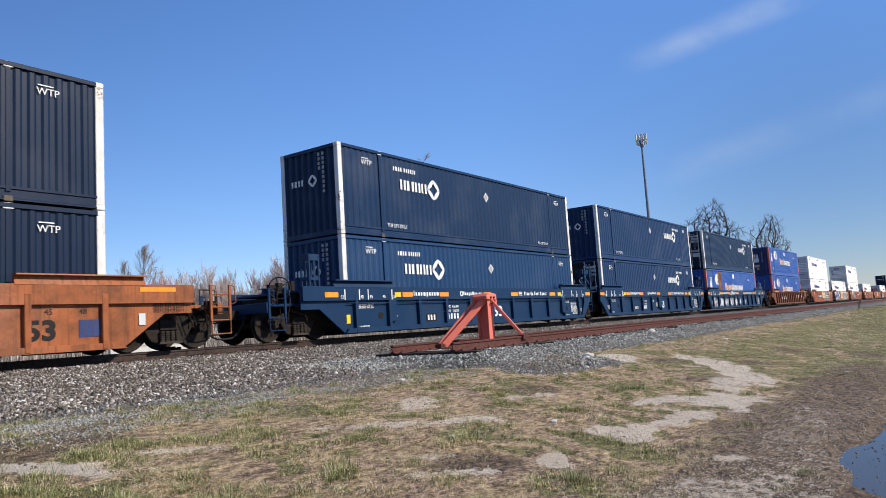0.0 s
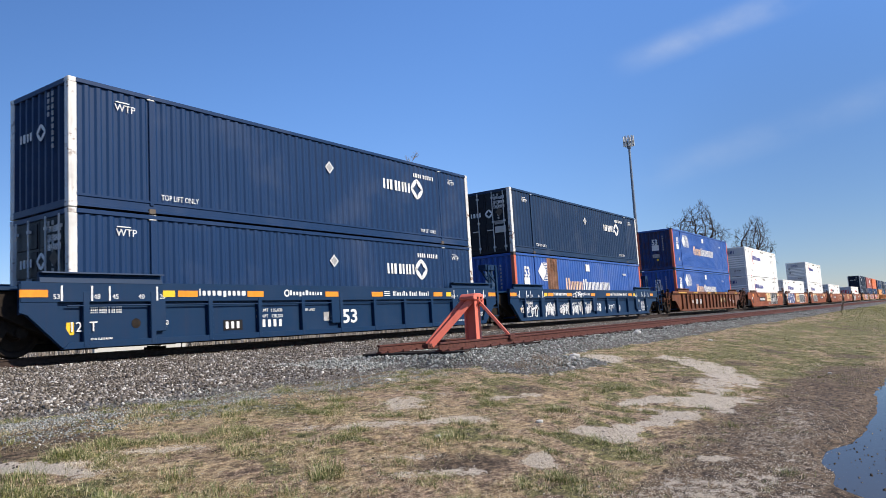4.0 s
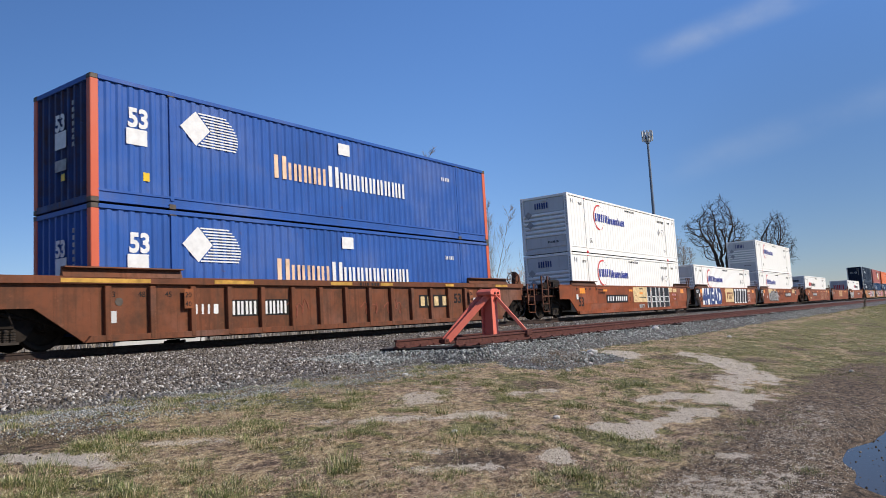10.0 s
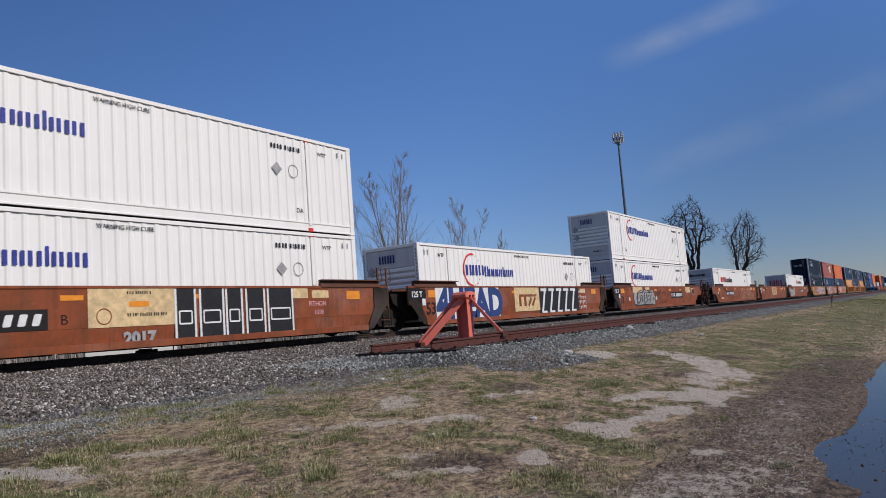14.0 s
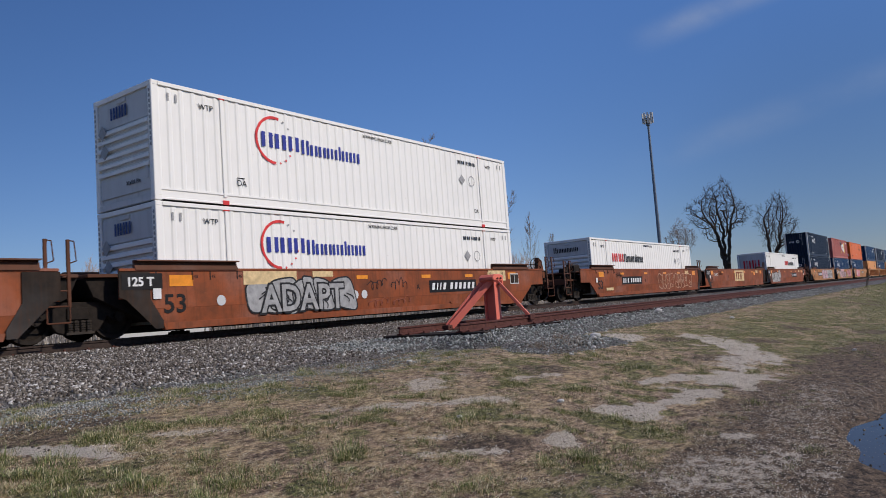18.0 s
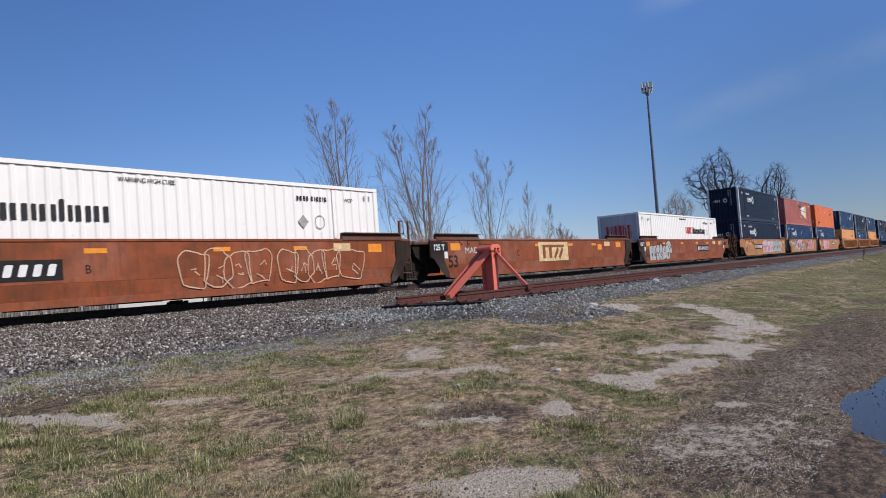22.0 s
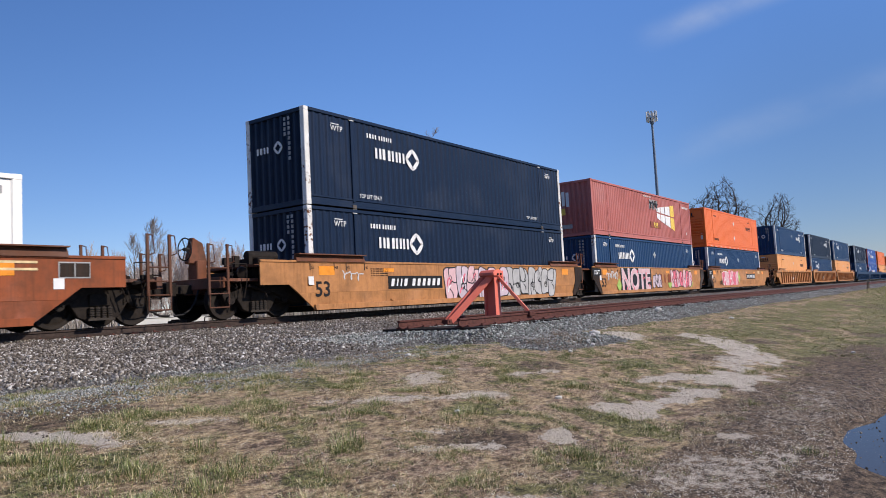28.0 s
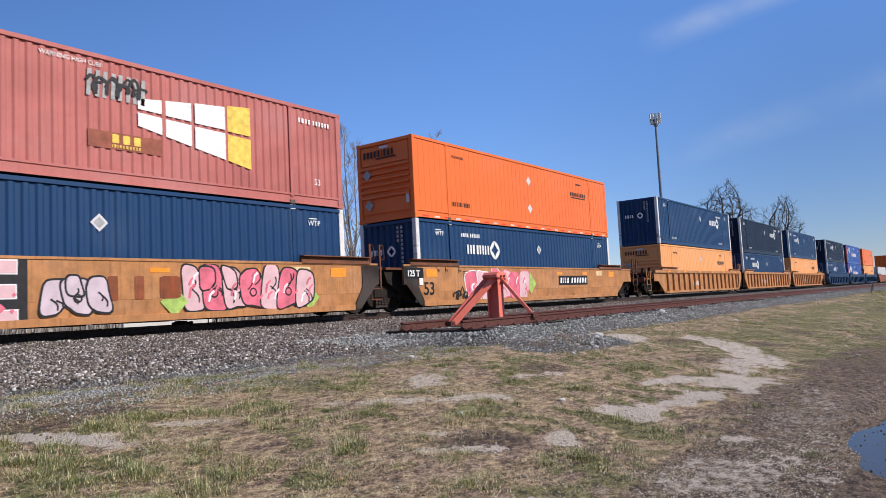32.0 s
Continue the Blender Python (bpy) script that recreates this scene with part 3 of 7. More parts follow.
# ---- bumper ----
def build_bumper():
    t = thing("bumping_post", pose(13.9, YS, SIDE), "red painted steel bumping post at the end of the siding", "bumping post")
    head = Vector((0, 0, 0.95))
    part("post", Shape().box(-0.115, -0.15, -0.14, 0.115, -0.125, 0.92).box(-0.115, 0.125, -0.14, 0.115, 0.15, 0.92).box(-0.02, -0.125, -0.14, 0.02, 0.125, 0.90).box(-0.15, -0.18, -0.16, 0.15, 0.18, -0.12), BUMPRED, t, bevel=0.005)
    s = Shape()
    for dy in (-0.09, 0.09):
        s.bar((-0.02, dy, 0.93), (-0.82, 0.66 + dy * 0.5, -0.10), 0.05, 0.15)
    part("rear_brace", s, BUMPRED, t, bevel=0.008)
    s = Shape().bar((-0.02, 0.0, 0.80), (-0.70, 0.60, -0.10), 0.12, 0.03)
    part("brace_web", s, BUMPRED, t)
    part("side_brace", Shape().bar((0.02, -0.08, 0.93), (0.30, -0.74, 0.03), 0.10, 0.07), BUMPRED, t, bevel=0.008)
    part("head", Shape().prism([(-0.20, 0.86), (0.20, 0.84), (0.22, 0.95), (0.10, 1.0), (-0.12, 1.0), (-0.22, 0.93)], -0.20, 0.20), BUMPRED, t, bevel=0.015)
    part("strike_plate", Shape().box(0.20, -0.17, 0.72, 0.26, 0.17, 0.98), BUMPRED, t, bevel=0.01)
    part("foot_clamp", Shape().box(-0.98, 0.58, -0.17, -0.70, 0.82, -0.06).rod((-0.9, 0.56, -0.1), (-0.9, 0.84, -0.1), 0.03), RAILRUST, t, bevel=0.01)
    part("foot_clamp", Shape().box(0.20, -0.84, -0.08, 0.42, -0.68, 0.03), RAILRUST, t, bevel=0.01)
    for x, z in ((-0.05, 0.9), (0.08, 0.9), (0.0, 0.78)):
        part("bolt", Shape().rod((x, -0.20, z), (x, -0.23, z), 0.025, 6), RAILRUST, t)
    return t


bumper = build_bumper()

# ---- containers ----
def corrugated(length, height, pitch, depth, flat=0.34, slope=0.16):
    """A wavy panel in the xz plane from 0 to length; the outer flats lie at y=0, the inner ones at depth."""
    n = max(1, round(length / pitch))
    p = length / n
    xs, ys = [0.0], [0.0]
    for i in range(n):
        o = i * p
        for q, y in ((flat / 2, 0), (flat / 2 + slope, depth), (1 - flat / 2 - slope, depth), (1 - flat / 2, 0)):
            xs.append(o + p * q)
            ys.append(y)
    xs.append(length)
    ys.append(0.0)
    s = Shape()
    s.v = [(x, y, 0) for x, y in zip(xs, ys)] + [(x, y, height) for x, y in zip(xs, ys)]
    k = len(xs)
    s.f = [(i, i + 1, k + i + 1, k + i) for i in range(k - 1)]
    s.m = [0] * (k - 1)
    return s


def build_container(label, skin, post, rails=None, pitch=0.28, depth=0.029, end="ribs", flat=0.30, slope=0.18, group="shipping containers", castmat=None, endskin=None):
    rails = rails or skin
    endskin = endskin or skin
    t = thing("shipping_container", pose(0, 0, 0), label, "shipping container", group)
    yn, yf = -W / 2, W / 2
    side = kept(("side", skin.name, pitch, depth, flat, slope), lambda: corrugated(L - 0.28, H - 0.40, pitch, depth, flat, slope).mesh("side_panel", skin))
    part("side_panel", side, None, t, at=pose(0.14, yn + 0.012, 0.28))
    part("side_panel", side, None, t, at=pose(L - 0.14, yf - 0.012, 0.28, 0, 0, 180))
    for x in (0.0, L - 0.19):
        for y in (yn, yf - 0.17):
            part("corner_post", kept(("post", post.name), lambda: Shape().box(0, 0, 0.11, 0.19, 0.17, H - 0.11).mesh("corner_post", post, 0.012)), None, t, at=(x, y, 0))
            for z in (0, H - 0.12):
                part("corner_casting", kept(("cast", post.name), lambda: Shape().box(-0.004, -0.004, 0, 0.194, 0.176, 0.12).mesh("corner_casting", castmat or post, 0.014)), None, t, at=(x, y, z))
    rail = kept(("toprail", rails.name), lambda: Shape().box(0.17, -0.018, H - 0.11, L - 0.17, 0.07, H - 0.01).mesh("top_rail", rails, 0.008))
    low = kept(("lowrail", rails.name), lambda: Shape().prism([(0, 0.03), (0.06, 0.03), (0.06, 0.31), (0.0, 0.31), (0, 0.26), (0.028, 0.24), (0.028, 0.08), (0, 0.06)], 0.17, L - 0.17, "x").mesh("bottom_rail", rails))
    for nm, me in (("top_rail", rail), ("bottom_rail", low)):
        part(nm, me, None, t, at=pose(0, yn, 0))
        part(nm, me, None, t, at=pose(L, yf, 0, 0, 0, 180))
    part("roof", kept(("roof", skin.name), lambda: Shape().box(0.1, yn + 0.06, H - 0.06, L - 0.1, yf - 0.06, H - 0.03).mesh("roof", skin)), None, t)
    part("floor", kept(("cfloor",), lambda: Shape().box(0.1, yn + 0.06, 0.03, L - 0.1, yf - 0.06, 0.16).mesh("floor", GRIME)), None, t)
    lift = kept(("lift", rails.name), lambda: Shape().box(0, 0, 0.2, 0.10, 0.03, H - 0.1).mesh("lift_post", rails, 0.006))
    plate = kept(("liftcast", post.name, "b"), lambda: Shape().box(-0.05, -0.006, H - 0.135, 0.15, 0.02, H - 0.005).mesh("lift_casting", castmat or post, 0.01))
    for x in (1.95, L - 2.05):
        part("lift_post", lift, None, t, at=(x, yn - 0.004, 0))
        part("lift_casting", plate, None, t, at=(x, yn - 0.008, 0))
        part("lift_casting", kept(("liftlow", rails.name), lambda: Shape().box(-0.04, -0.006, 0.0, 0.14, 0.02, 0.12).mesh("lift_casting", CASTING, 0.01)), None, t, at=(x, yn - 0.008, 0))
    # the end that shows
    part("end_header", kept(("hdr", rails.name), lambda: Shape().box(0.0, yn + 0.15, H - 0.13, 0.10, yf - 0.15, H - 0.01).mesh("end_header", rails, 0.008)), None, t)
    part("end_sill", kept(("sill", endskin.name), lambda: Shape().box(0.0, yn + 0.15, 0.01, 0.10, yf - 0.15, 0.17).mesh("end_sill", endskin, 0.008)), None, t)
    part("rear_panel", kept(("rear", skin.name), lambda: Shape().box(L - 0.08, yn + 0.15, 0.1, L - 0.04, yf - 0.15, H - 0.08).mesh("rear_panel", skin)), None, t)
    if end == "ribs":
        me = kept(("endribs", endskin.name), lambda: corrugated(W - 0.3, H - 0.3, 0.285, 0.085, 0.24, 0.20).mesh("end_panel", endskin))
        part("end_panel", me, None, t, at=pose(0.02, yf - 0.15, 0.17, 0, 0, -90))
    elif end == "slats":
        part("end_panel", kept(("endplain", endskin.name), lambda: Shape().box(0.07, yn + 0.15, 0.16, 0.10, yf - 0.15, H - 0.12).mesh("end_panel", endskin)), None, t)
        part("end_board", kept(("endboard", endskin.name), lambda: Shape().box(0.02, yn + 0.20, 2.06, 0.07, yf - 0.20, 2.72).mesh("end_board", endskin, 0.01)), None, t)
        part("end_board", kept(("endboard", endskin.name, "low"), lambda: Shape().box(0.02, yn + 0.20, 0.30, 0.07, yf - 0.20, 0.80).mesh("end_board", endskin, 0.01)), None, t)
        slat = kept(("slat", rails.name), lambda: Shape().prism([(-0.045, 0), (0.06, 0.0), (0.06, 0.12), (-0.01, 0.12), (-0.045, 0.07)], yn + 0.17, yf - 0.17, "y").mesh("slat", rails))
        for z in (0.86, 1.07, 1.28, 1.49, 1.70, 1.91):
            part("slat", slat, None, t, at=(0.02, 0, z))
        part("light_box", kept(("lightbox",), lambda: Shape().box(-0.02, -0.2, 2.60, 0.05, 0.2, 2.70).mesh("light_box", OFFWHITE, 0.01)), None, t)
        part("vent", kept(("vent",), lambda: Shape().box(0.0, yn + 0.24, 0.55, 0.06, yn + 0.38, 0.98).mesh("vent", OFFWHITE, 0.01)), None, t)
    else:
        for k, y in enumerate((yn + 0.16, 0.01)):
            part("door", kept(("door", endskin.name), lambda: Shape().box(0.04, 0, 0.15, 0.08, W / 2 - 0.17, H - 0.13).box(0.02, 0.08, 0.22, 0.05, W / 2 - 0.25, 0.78).box(0.02, 0.08, 0.86, 0.05, W / 2 - 0.25, 1.42).box(0.02, 0.08, 1.5, 0.05, W / 2 - 0.25, 2.06).box(0.02, 0.08, 2.14, 0.05, W / 2 - 0.25, 2.70).mesh("door", endskin, 0.006)), None, t, at=(0, y, 0))
        for y in (-0.95, -0.38, 0.38, 0.95):
            s = lambda: Shape().rod((-0.03, 0, 0.08), (-0.03, 0, H - 0.1), 0.022, 8).box(-0.05, -0.05, 0.25, 0.03, 0.05, 0.32).box(-0.05, -0.05, 1.4, 0.03, 0.05, 1.47).box(-0.05, -0.05, 2.5, 0.03, 0.05, 2.57).box(-0.06, 0.0, 1.05, -0.02, 0.32, 1.09).mesh("lock_rod", OFFWHITE)
            part("lock_rod", kept(("rod",), s), None, t, at=(0, y, 0))
    return t


def end_text(t, text, y, z, size, mat, as_bars=True, x=-0.012):
    """Lettering on the end that faces -X: it runs from +Y to -Y."""
    if as_bars:
        return bars(t, text, x, y, z, size, mat, rz=-90)
    return write(t, text, x, y, z, size, mat, rz=-90)


def ring(parent, x, y, z, r, w, mat, a0=0, a1=360, name="logo_ring", n=28):
    def make():
        s = Shape()
        full = a1 - a0 >= 360
        if w >= r:
            return s.prism([(math.cos(6.28319 * i / n) * r, math.sin(6.28319 * i / n) * r) for i in range(n)], 0, -0.006).mesh(name, mat)
        m = n if full else n + 1
        for i in range(m):
            p = radians(a0 + (a1 - a0) * i / n)
            s.v += [(math.cos(p) * q, d, math.sin(p) * q) for q, d in ((r, 0), (r, -0.006), (r - w, -0.006), (r - w, 0))]
        for i in range(n):
            for k in range(4):
                s.f.append((4 * i + k, 4 * i + (k + 1) % 4, 4 * ((i + 1) % m) + (k + 1) % 4, 4 * ((i + 1) % m) + k))
                s.m.append(0)
        return s.mesh(name, mat)
    return part(name, kept(("ring", r, w, mat.name, a0, a1), make), None, parent, at=(x, y, z))


YD = -W / 2 + 0.007    # lettering lies just off the side


def knot_logo(t, x, y, z, r, mat, rz=0):
    """A square knot: four bars round an open diamond."""
    def make():
        s = Shape()
        for a in range(4):
            c, d = math.cos(radians(90 * a)), math.sin(radians(90 * a))
            pts = [(0.05 * r, 0.98 * r), (0.42 * r, 0.78 * r), (0.78 * r, 0.42 * r), (0.98 * r, 0.05 * r), (0.74 * r, -0.10 * r), (0.62 * r, 0.05 * r), (0.30 * r, 0.30 * r), (0.05 * r, 0.62 * r), (-0.10 * r, 0.74 * r)]
            s.prism([(px * c - pz * d, px * d + pz * c) for px, pz in pts], 0, -0.006)
        return s.mesh("logo_knot", mat)
    return part("logo_knot", kept(("knot", r, mat.name), make), None, t, at=pose(x, y, z, 0, 0, rz))


def navy_marks(t, logo_x=3.08, placard=8.1):
    bars(t, "AMAA", logo_x, YD, 1.73, 0.35, INKWHITE, gap=0.16, width=1.50)
    knot_logo(t, logo_x + 1.93, YD, 1.92, 0.38, INKWHITE)
    write(t, "WTP", 1.08, YD, 2.34, 0.24, INKWHITE)
    panel(t, 1.10, YD, 2.54, 0.34, 0.025, INKWHITE, "mark")
    write(t, "WTP", L - 1.45, YD, 2.34, 0.22, INKWHITE)
    panel(t, L - 1.42, YD, 2.53, 0.32, 0.025, INKWHITE, "mark")
    write(t, "TOP LIFT ONLY", 2.25, YD, 0.37, 0.19, INKWHITE, wide=0.8)
    write(t, "TOP LIFT ONLY", L - 3.35, YD, 0.37, 0.17, INKWHITE, wide=0.8)
    bars(t, "AMAA AAAAIA", 2.70 if logo_x < 8 else logo_x + 1.75, YD, 2.35, 0.15, INKWHITE, width=1.22)
    if placard < L:
        diamond(t, placard, YD, 2.05, 0.20, OFFWHITE)
        diamond(t, placard, YD - 0.006, 2.05, 0.13, INKGREY)
    if placard < 8.15:
        bars(t, "AMAA", 2.45 + 6.6, YD, 1.05, 0.10, INKGREY)
    end_text(t, "AMAA", 0.78, 1.72, 0.20, INKWHITE)
    knot_logo(t, -0.02, -0.18, 1.82, 0.2, INKWHITE, -90)
    for k in range(9):
        panel(t, -0.012, -0.62, 2.58 - 0.15 * k, 0.09, 0.10, INKGREY, "mark", rz=-90)
    for k in range(4):
        panel(t, -0.012, -0.44, 2.58 - 0.15 * k, 0.09, 0.10, INKGREY, "mark", rz=-90)


def door_marks(t):
    """Notices on the doors that face -X."""
    for k in range(3):
        bars(t, "AMAA AAAAAA", -0.012, -0.45, 2.42 - 0.2 * k, 0.14, INKWHITE, rz=-90, width=0.55)
    panel(t, -0.012, -0.45, 0.92, 0.55, 0.28, OFFWHITE, "sign", rz=-90)
    panel(t, -0.012, -0.45, 1.30, 0.5, 0.16, INKGREY, "sign", rz=-90)
    part("placard", kept(("enddia",), lambda: Shape().prism([(-0.2, 0), (0, -0.2), (0.2, 0), (0, 0.2)], 0, -0.006).mesh("placard", CASTING)), None, t, at=pose(-0.014, -0.72, 1.85, 0, 0, -90))


def arrow_marks(t, torn=False):
    write(t, "53", 0.88, YD, 1.85, 0.62, INKWHITE, wide=0.85, fat=0.022)
    panel(t, 0.84, YD, 1.42, 0.52, 0.38, INKWHITE, "mark")
    part("logo_arrow", kept(("arrow",), lambda: Shape().prism([(-0.44, 0), (0, -0.44), (0.42, 0), (0, 0.44)], 0, -0.006).mesh("logo_arrow", INKWHITE)), None, t, at=(2.69, YD, 2.11))
    for k in range(12):
        dz = 0.074 * (k - 5.5)
        a = 2.73 + 0.42 * (1 - abs(dz) / 0.44)
        panel(t, a, YD, 2.09 + dz, (3.20 if torn else 3.95 - 0.35 * dz - 1.1 * dz * dz) - a, 0.036, INKWHITE, "mark")
    bars(t, "A", 5.20, YD, 1.20, 0.66, INKPEACH, gap=0.05, width=0.44)
    bars(t, "AAAA", 5.72, YD, 1.20, 0.50, INKPEACH, gap=0.05, width=1.46)
    bars(t, "A", 7.32, YD, 1.20, 0.64, INKWHITE, gap=0.05, width=0.42)
    bars(t, "AAAAAAAIA", 7.82, YD, 1.20, 0.50, INKWHITE, gap=0.05, width=3.10)
    panel(t, 7.78, YD, 2.26, 0.50, 0.36, INKWHITE, "mark")
    bars(t, "AA AAA", L - 3.0, YD, 2.12, 0.14, INKWHITE)
    write(t, "53", -0.012, 0.22, 1.82, 0.52, INKWHITE, rz=-90, wide=0.85, fat=0.02)
    panel(t, -0.012, 0.22, 1.38, 0.5, 0.40, INKWHITE, "mark", rz=-90)
    panel(t, -0.012, 0.22, 0.86, 0.5, 0.26, INKGREY, "mark", rz=-90)
    panel(t, -0.012, -0.05, 0.62, 0.16, 0.16, REFYELLOW, "mark", rz=-90)
    for k in range(7):
        panel(t, -0.012, -0.55, 2.3 - 0.16 * k, 0.08, 0.10, INKGREY, "mark", rz=-90)
    panel(t, 1.25, YD, 0.60, 0.16, 0.20, REFYELLOW, "mark")


def white_marks(t):
    write(t, "WTP", 1.30, YD, 2.40, 0.20, INKBLACK)
    write(t, "WTP", L - 1.55, YD, 2.40, 0.18, INKBLACK)
    write(t, "WARNING HIGH CUBE", 7.40, YD, 2.58, 0.155, INKBLACK, wide=0.9)
    bars(t, "AAAA AIAAIA", L - 3.45, YD, 2.38, 0.14, INKBLACK, width=1.15)
    write(t, "DA", 2.38, YD, 0.55, 0.22, INKBLACK)
    panel(t, 2.40, YD, 0.74, 0.24, 0.025, INKBLACK, "mark")
    write(t, "DA", L - 2.55, YD, 0.55, 0.20, INKBLACK)
    diamond(t, 12.9, YD, 1.78, 0.20, INKGREY)
    ring(t, 13.55, YD, 1.78, 0.20, 0.025, INKGREY, name="mark")
    for x in (0.42, 0.64):
        panel(t, x, YD, 2.44, 0.05, 0.20, INKGREY, "mark")
        panel(t, L - x, YD, 2.48, 0.05, 0.16, INKGREY, "mark")
    for k in range(11):
        panel(t, -0.007, -W / 2 + 0.10, 2.60 - 0.13 * k, 0.05, 0.08, INKGREY, "mark", rz=-90)
        panel(t, -0.007, W / 2 - 0.05, 2.60 - 0.13 * k, 0.05, 0.08, INKGREY, "mark", rz=-90)


def ringed_marks(t):
    bars(t, "AAA", 3.27, YD, 1.73, 0.42, INKBLUE, gap=0.08, width=1.36)
    bars(t, "AagiaIiaa", 4.74, YD, 1.70, 0.42, INKBLUE, gap=0.07, width=2.44)
    ring(t, 3.74, YD, 1.95, 0.68, 0.075, INKRED, 75, 270)
    for a in (285, 305, 325, 345, 15, 38, 60):
        diamond(t, 3.74 + 0.65 * math.cos(radians(a)), YD, 1.95 + 0.65 * math.sin(radians(a)), 0.035, INKRED if a > 90 else INKGREY, "mark")
    white_marks(t)
    bars(t, "AAA", -0.015, 0.48, 2.24, 0.30, INKNAVY, rz=-90, width=0.72)
    bars(t, "AAaIAA IAa", -0.015, -0.15, 0.50, 0.10, INKBLACK, rz=-90)
    diamond_end(t, 0.85, 1.98)
    diamond_end(t, 0.78, 1.48)


def diamond_end(t, y, z):
    part("placard", kept(("enddia", "w"), lambda: Shape().prism([(-0.2, 0), (0, -0.2), (0.2, 0), (0, 0.2)], 0, -0.006).mesh("placard", INKGREY)), None, t, at=pose(-0.032, y, z, 0, 0, -90))


def twotone_marks(t, x=2.72):
    bars(t, "AAA", x, YD, 1.68, 0.44, INKRED, gap=0.06, width=1.50)
    bars(t, "AagiaIiaa", x + 1.62, YD, 1.66, 0.46, INKBLACK, gap=0.06, width=2.80)
    white_marks(t)


def red_marks(t):
    """A curved sheaf of white and yellow panes, with sprayed black lettering above it."""
    for k, (x0, x1) in enumerate(((9.55, 10.16), (10.26, 10.96), (11.06, 11.95), (12.02, 12.75))):
        lo0, lo1 = 1.44 - 0.20 * (x0 - 9.5), 1.44 - 0.20 * (x1 - 9.5)
        hi = 2.06 + 0.125 * (x0 - 9.5)
        mid = 1.78 - 0.05 * (x0 - 9.5)
        mat = INKWHITE if k < 3 else INKYELLOW
        part("logo_pane", Shape().prism([(x0, lo0), (x1, lo1), (x1, mid - 0.06), (x0, mid - 0.03)], 0, -0.006), mat, t, at=(0, YD, 0))
        part("logo_pane", Shape().prism([(x0, mid + 0.05), (x1, mid + 0.03), (x1, hi + 0.08), (x0, hi)], 0, -0.006), mat, t, at=(0, YD, 0))
    bars(t, "AAA", 8.92, YD - 0.004, 0.94, 0.20, INKYELLOW, gap=0.02, width=0.68)
    bars(t, "IAIAAMAAAA", 8.92, YD - 0.004, 0.84, 0.07, INKYELLOW, width=0.68)
    panel(t, 8.38, YD + 0.004, 0.80, 1.76, 0.38, INKBROWN, "mark")
    bars(t, "AAAA", 8.35, YD, 1.92, 0.60, INKGREY, "graffiti", gap=-0.05, slant=0.06, width=1.40)
    scribble(t, 8.4, YD - 0.012, 1.95, 1.25, 0.54, INKBLACK, random.Random(2), 0.07)
    scribble(t, 8.45, YD - 0.016, 1.98, 1.25, 0.48, INKBLACK, random.Random(9), 0.05)
    write(t, "WARNING HIGH CUBE", 7.37, YD, 2.60, 0.145, INKWHITE, wide=0.9)
    bars(t, "AMAA AAAAAA", L - 1.68, YD, 2.38, 0.14, INKWHITE, width=1.2)
    write(t, "53", 15.0, YD, 0.62, 0.26, INKWHITE)
    for k in range(4):
        panel(t, -0.012, 0.85 - 0.24 * k, 1.75 - 0.06 * k, 0.17, 0.75, INKWHITE, "mark", rz=-90)
    panel(t, -0.012, 0.5, 1.15, 0.3, 0.35, INKYELLOW, "mark", rz=-90)
    panel(t, -0.012, 0.55, 0.42, 0.7, 0.22, INKGREY, "mark", rz=-90)


def ribbon(pts, r, closed=False):
    """A sprayed line of even width along points in the xz plane, as one strip."""
    s, n = Shape(), len(pts)
    for i, (x, z) in enumerate(pts):
        p, q = pts[(i - 1) % n if closed else max(0, i - 1)], pts[(i + 1) % n if closed else min(n - 1, i + 1)]
        dx, dz = q[0] - p[0], q[1] - p[1]
        ln = math.hypot(dx, dz) or 1.0
        ox, oz = -dz / ln * r / 2, dx / ln * r / 2
        s.v += [(x + ox, 0, z + oz), (x + ox, -0.005, z + oz), (x - ox, -0.005, z - oz), (x - ox, 0, z - oz)]
    for i in range(n if closed else n - 1):
        j = (i + 1) % n
        for k in range(4):
            s.f.append((4 * i + k, 4 * i + (k + 1) % 4, 4 * j + (k + 1) % 4, 4 * j + k))
            s.m.append(0)
    return s


def scribble(parent, x, y, z, w, h, mat, rng, r=0.03, name="graffiti"):
    """A looping sprayed line that cannot be read."""
    n = 44
    a, b, c = rng.uniform(3, 5), rng.uniform(0, 6), rng.uniform(0.06, 0.13)
    pts = []
    for i in range(n + 1):
        q = i / n
        pts.append((w * (q + c * math.sin(q * 6.283 * a + b)), h * (0.5 + 0.48 * math.sin(q * 6.283 * a + b + 1.4) * (0.6 + 0.4 * math.sin(q * 17 + b)) + 0.05 * rng.uniform(-1, 1))))
    return part(name, ribbon(pts, r), mat, parent, "sprayed scrawl", at=(x, y, z))


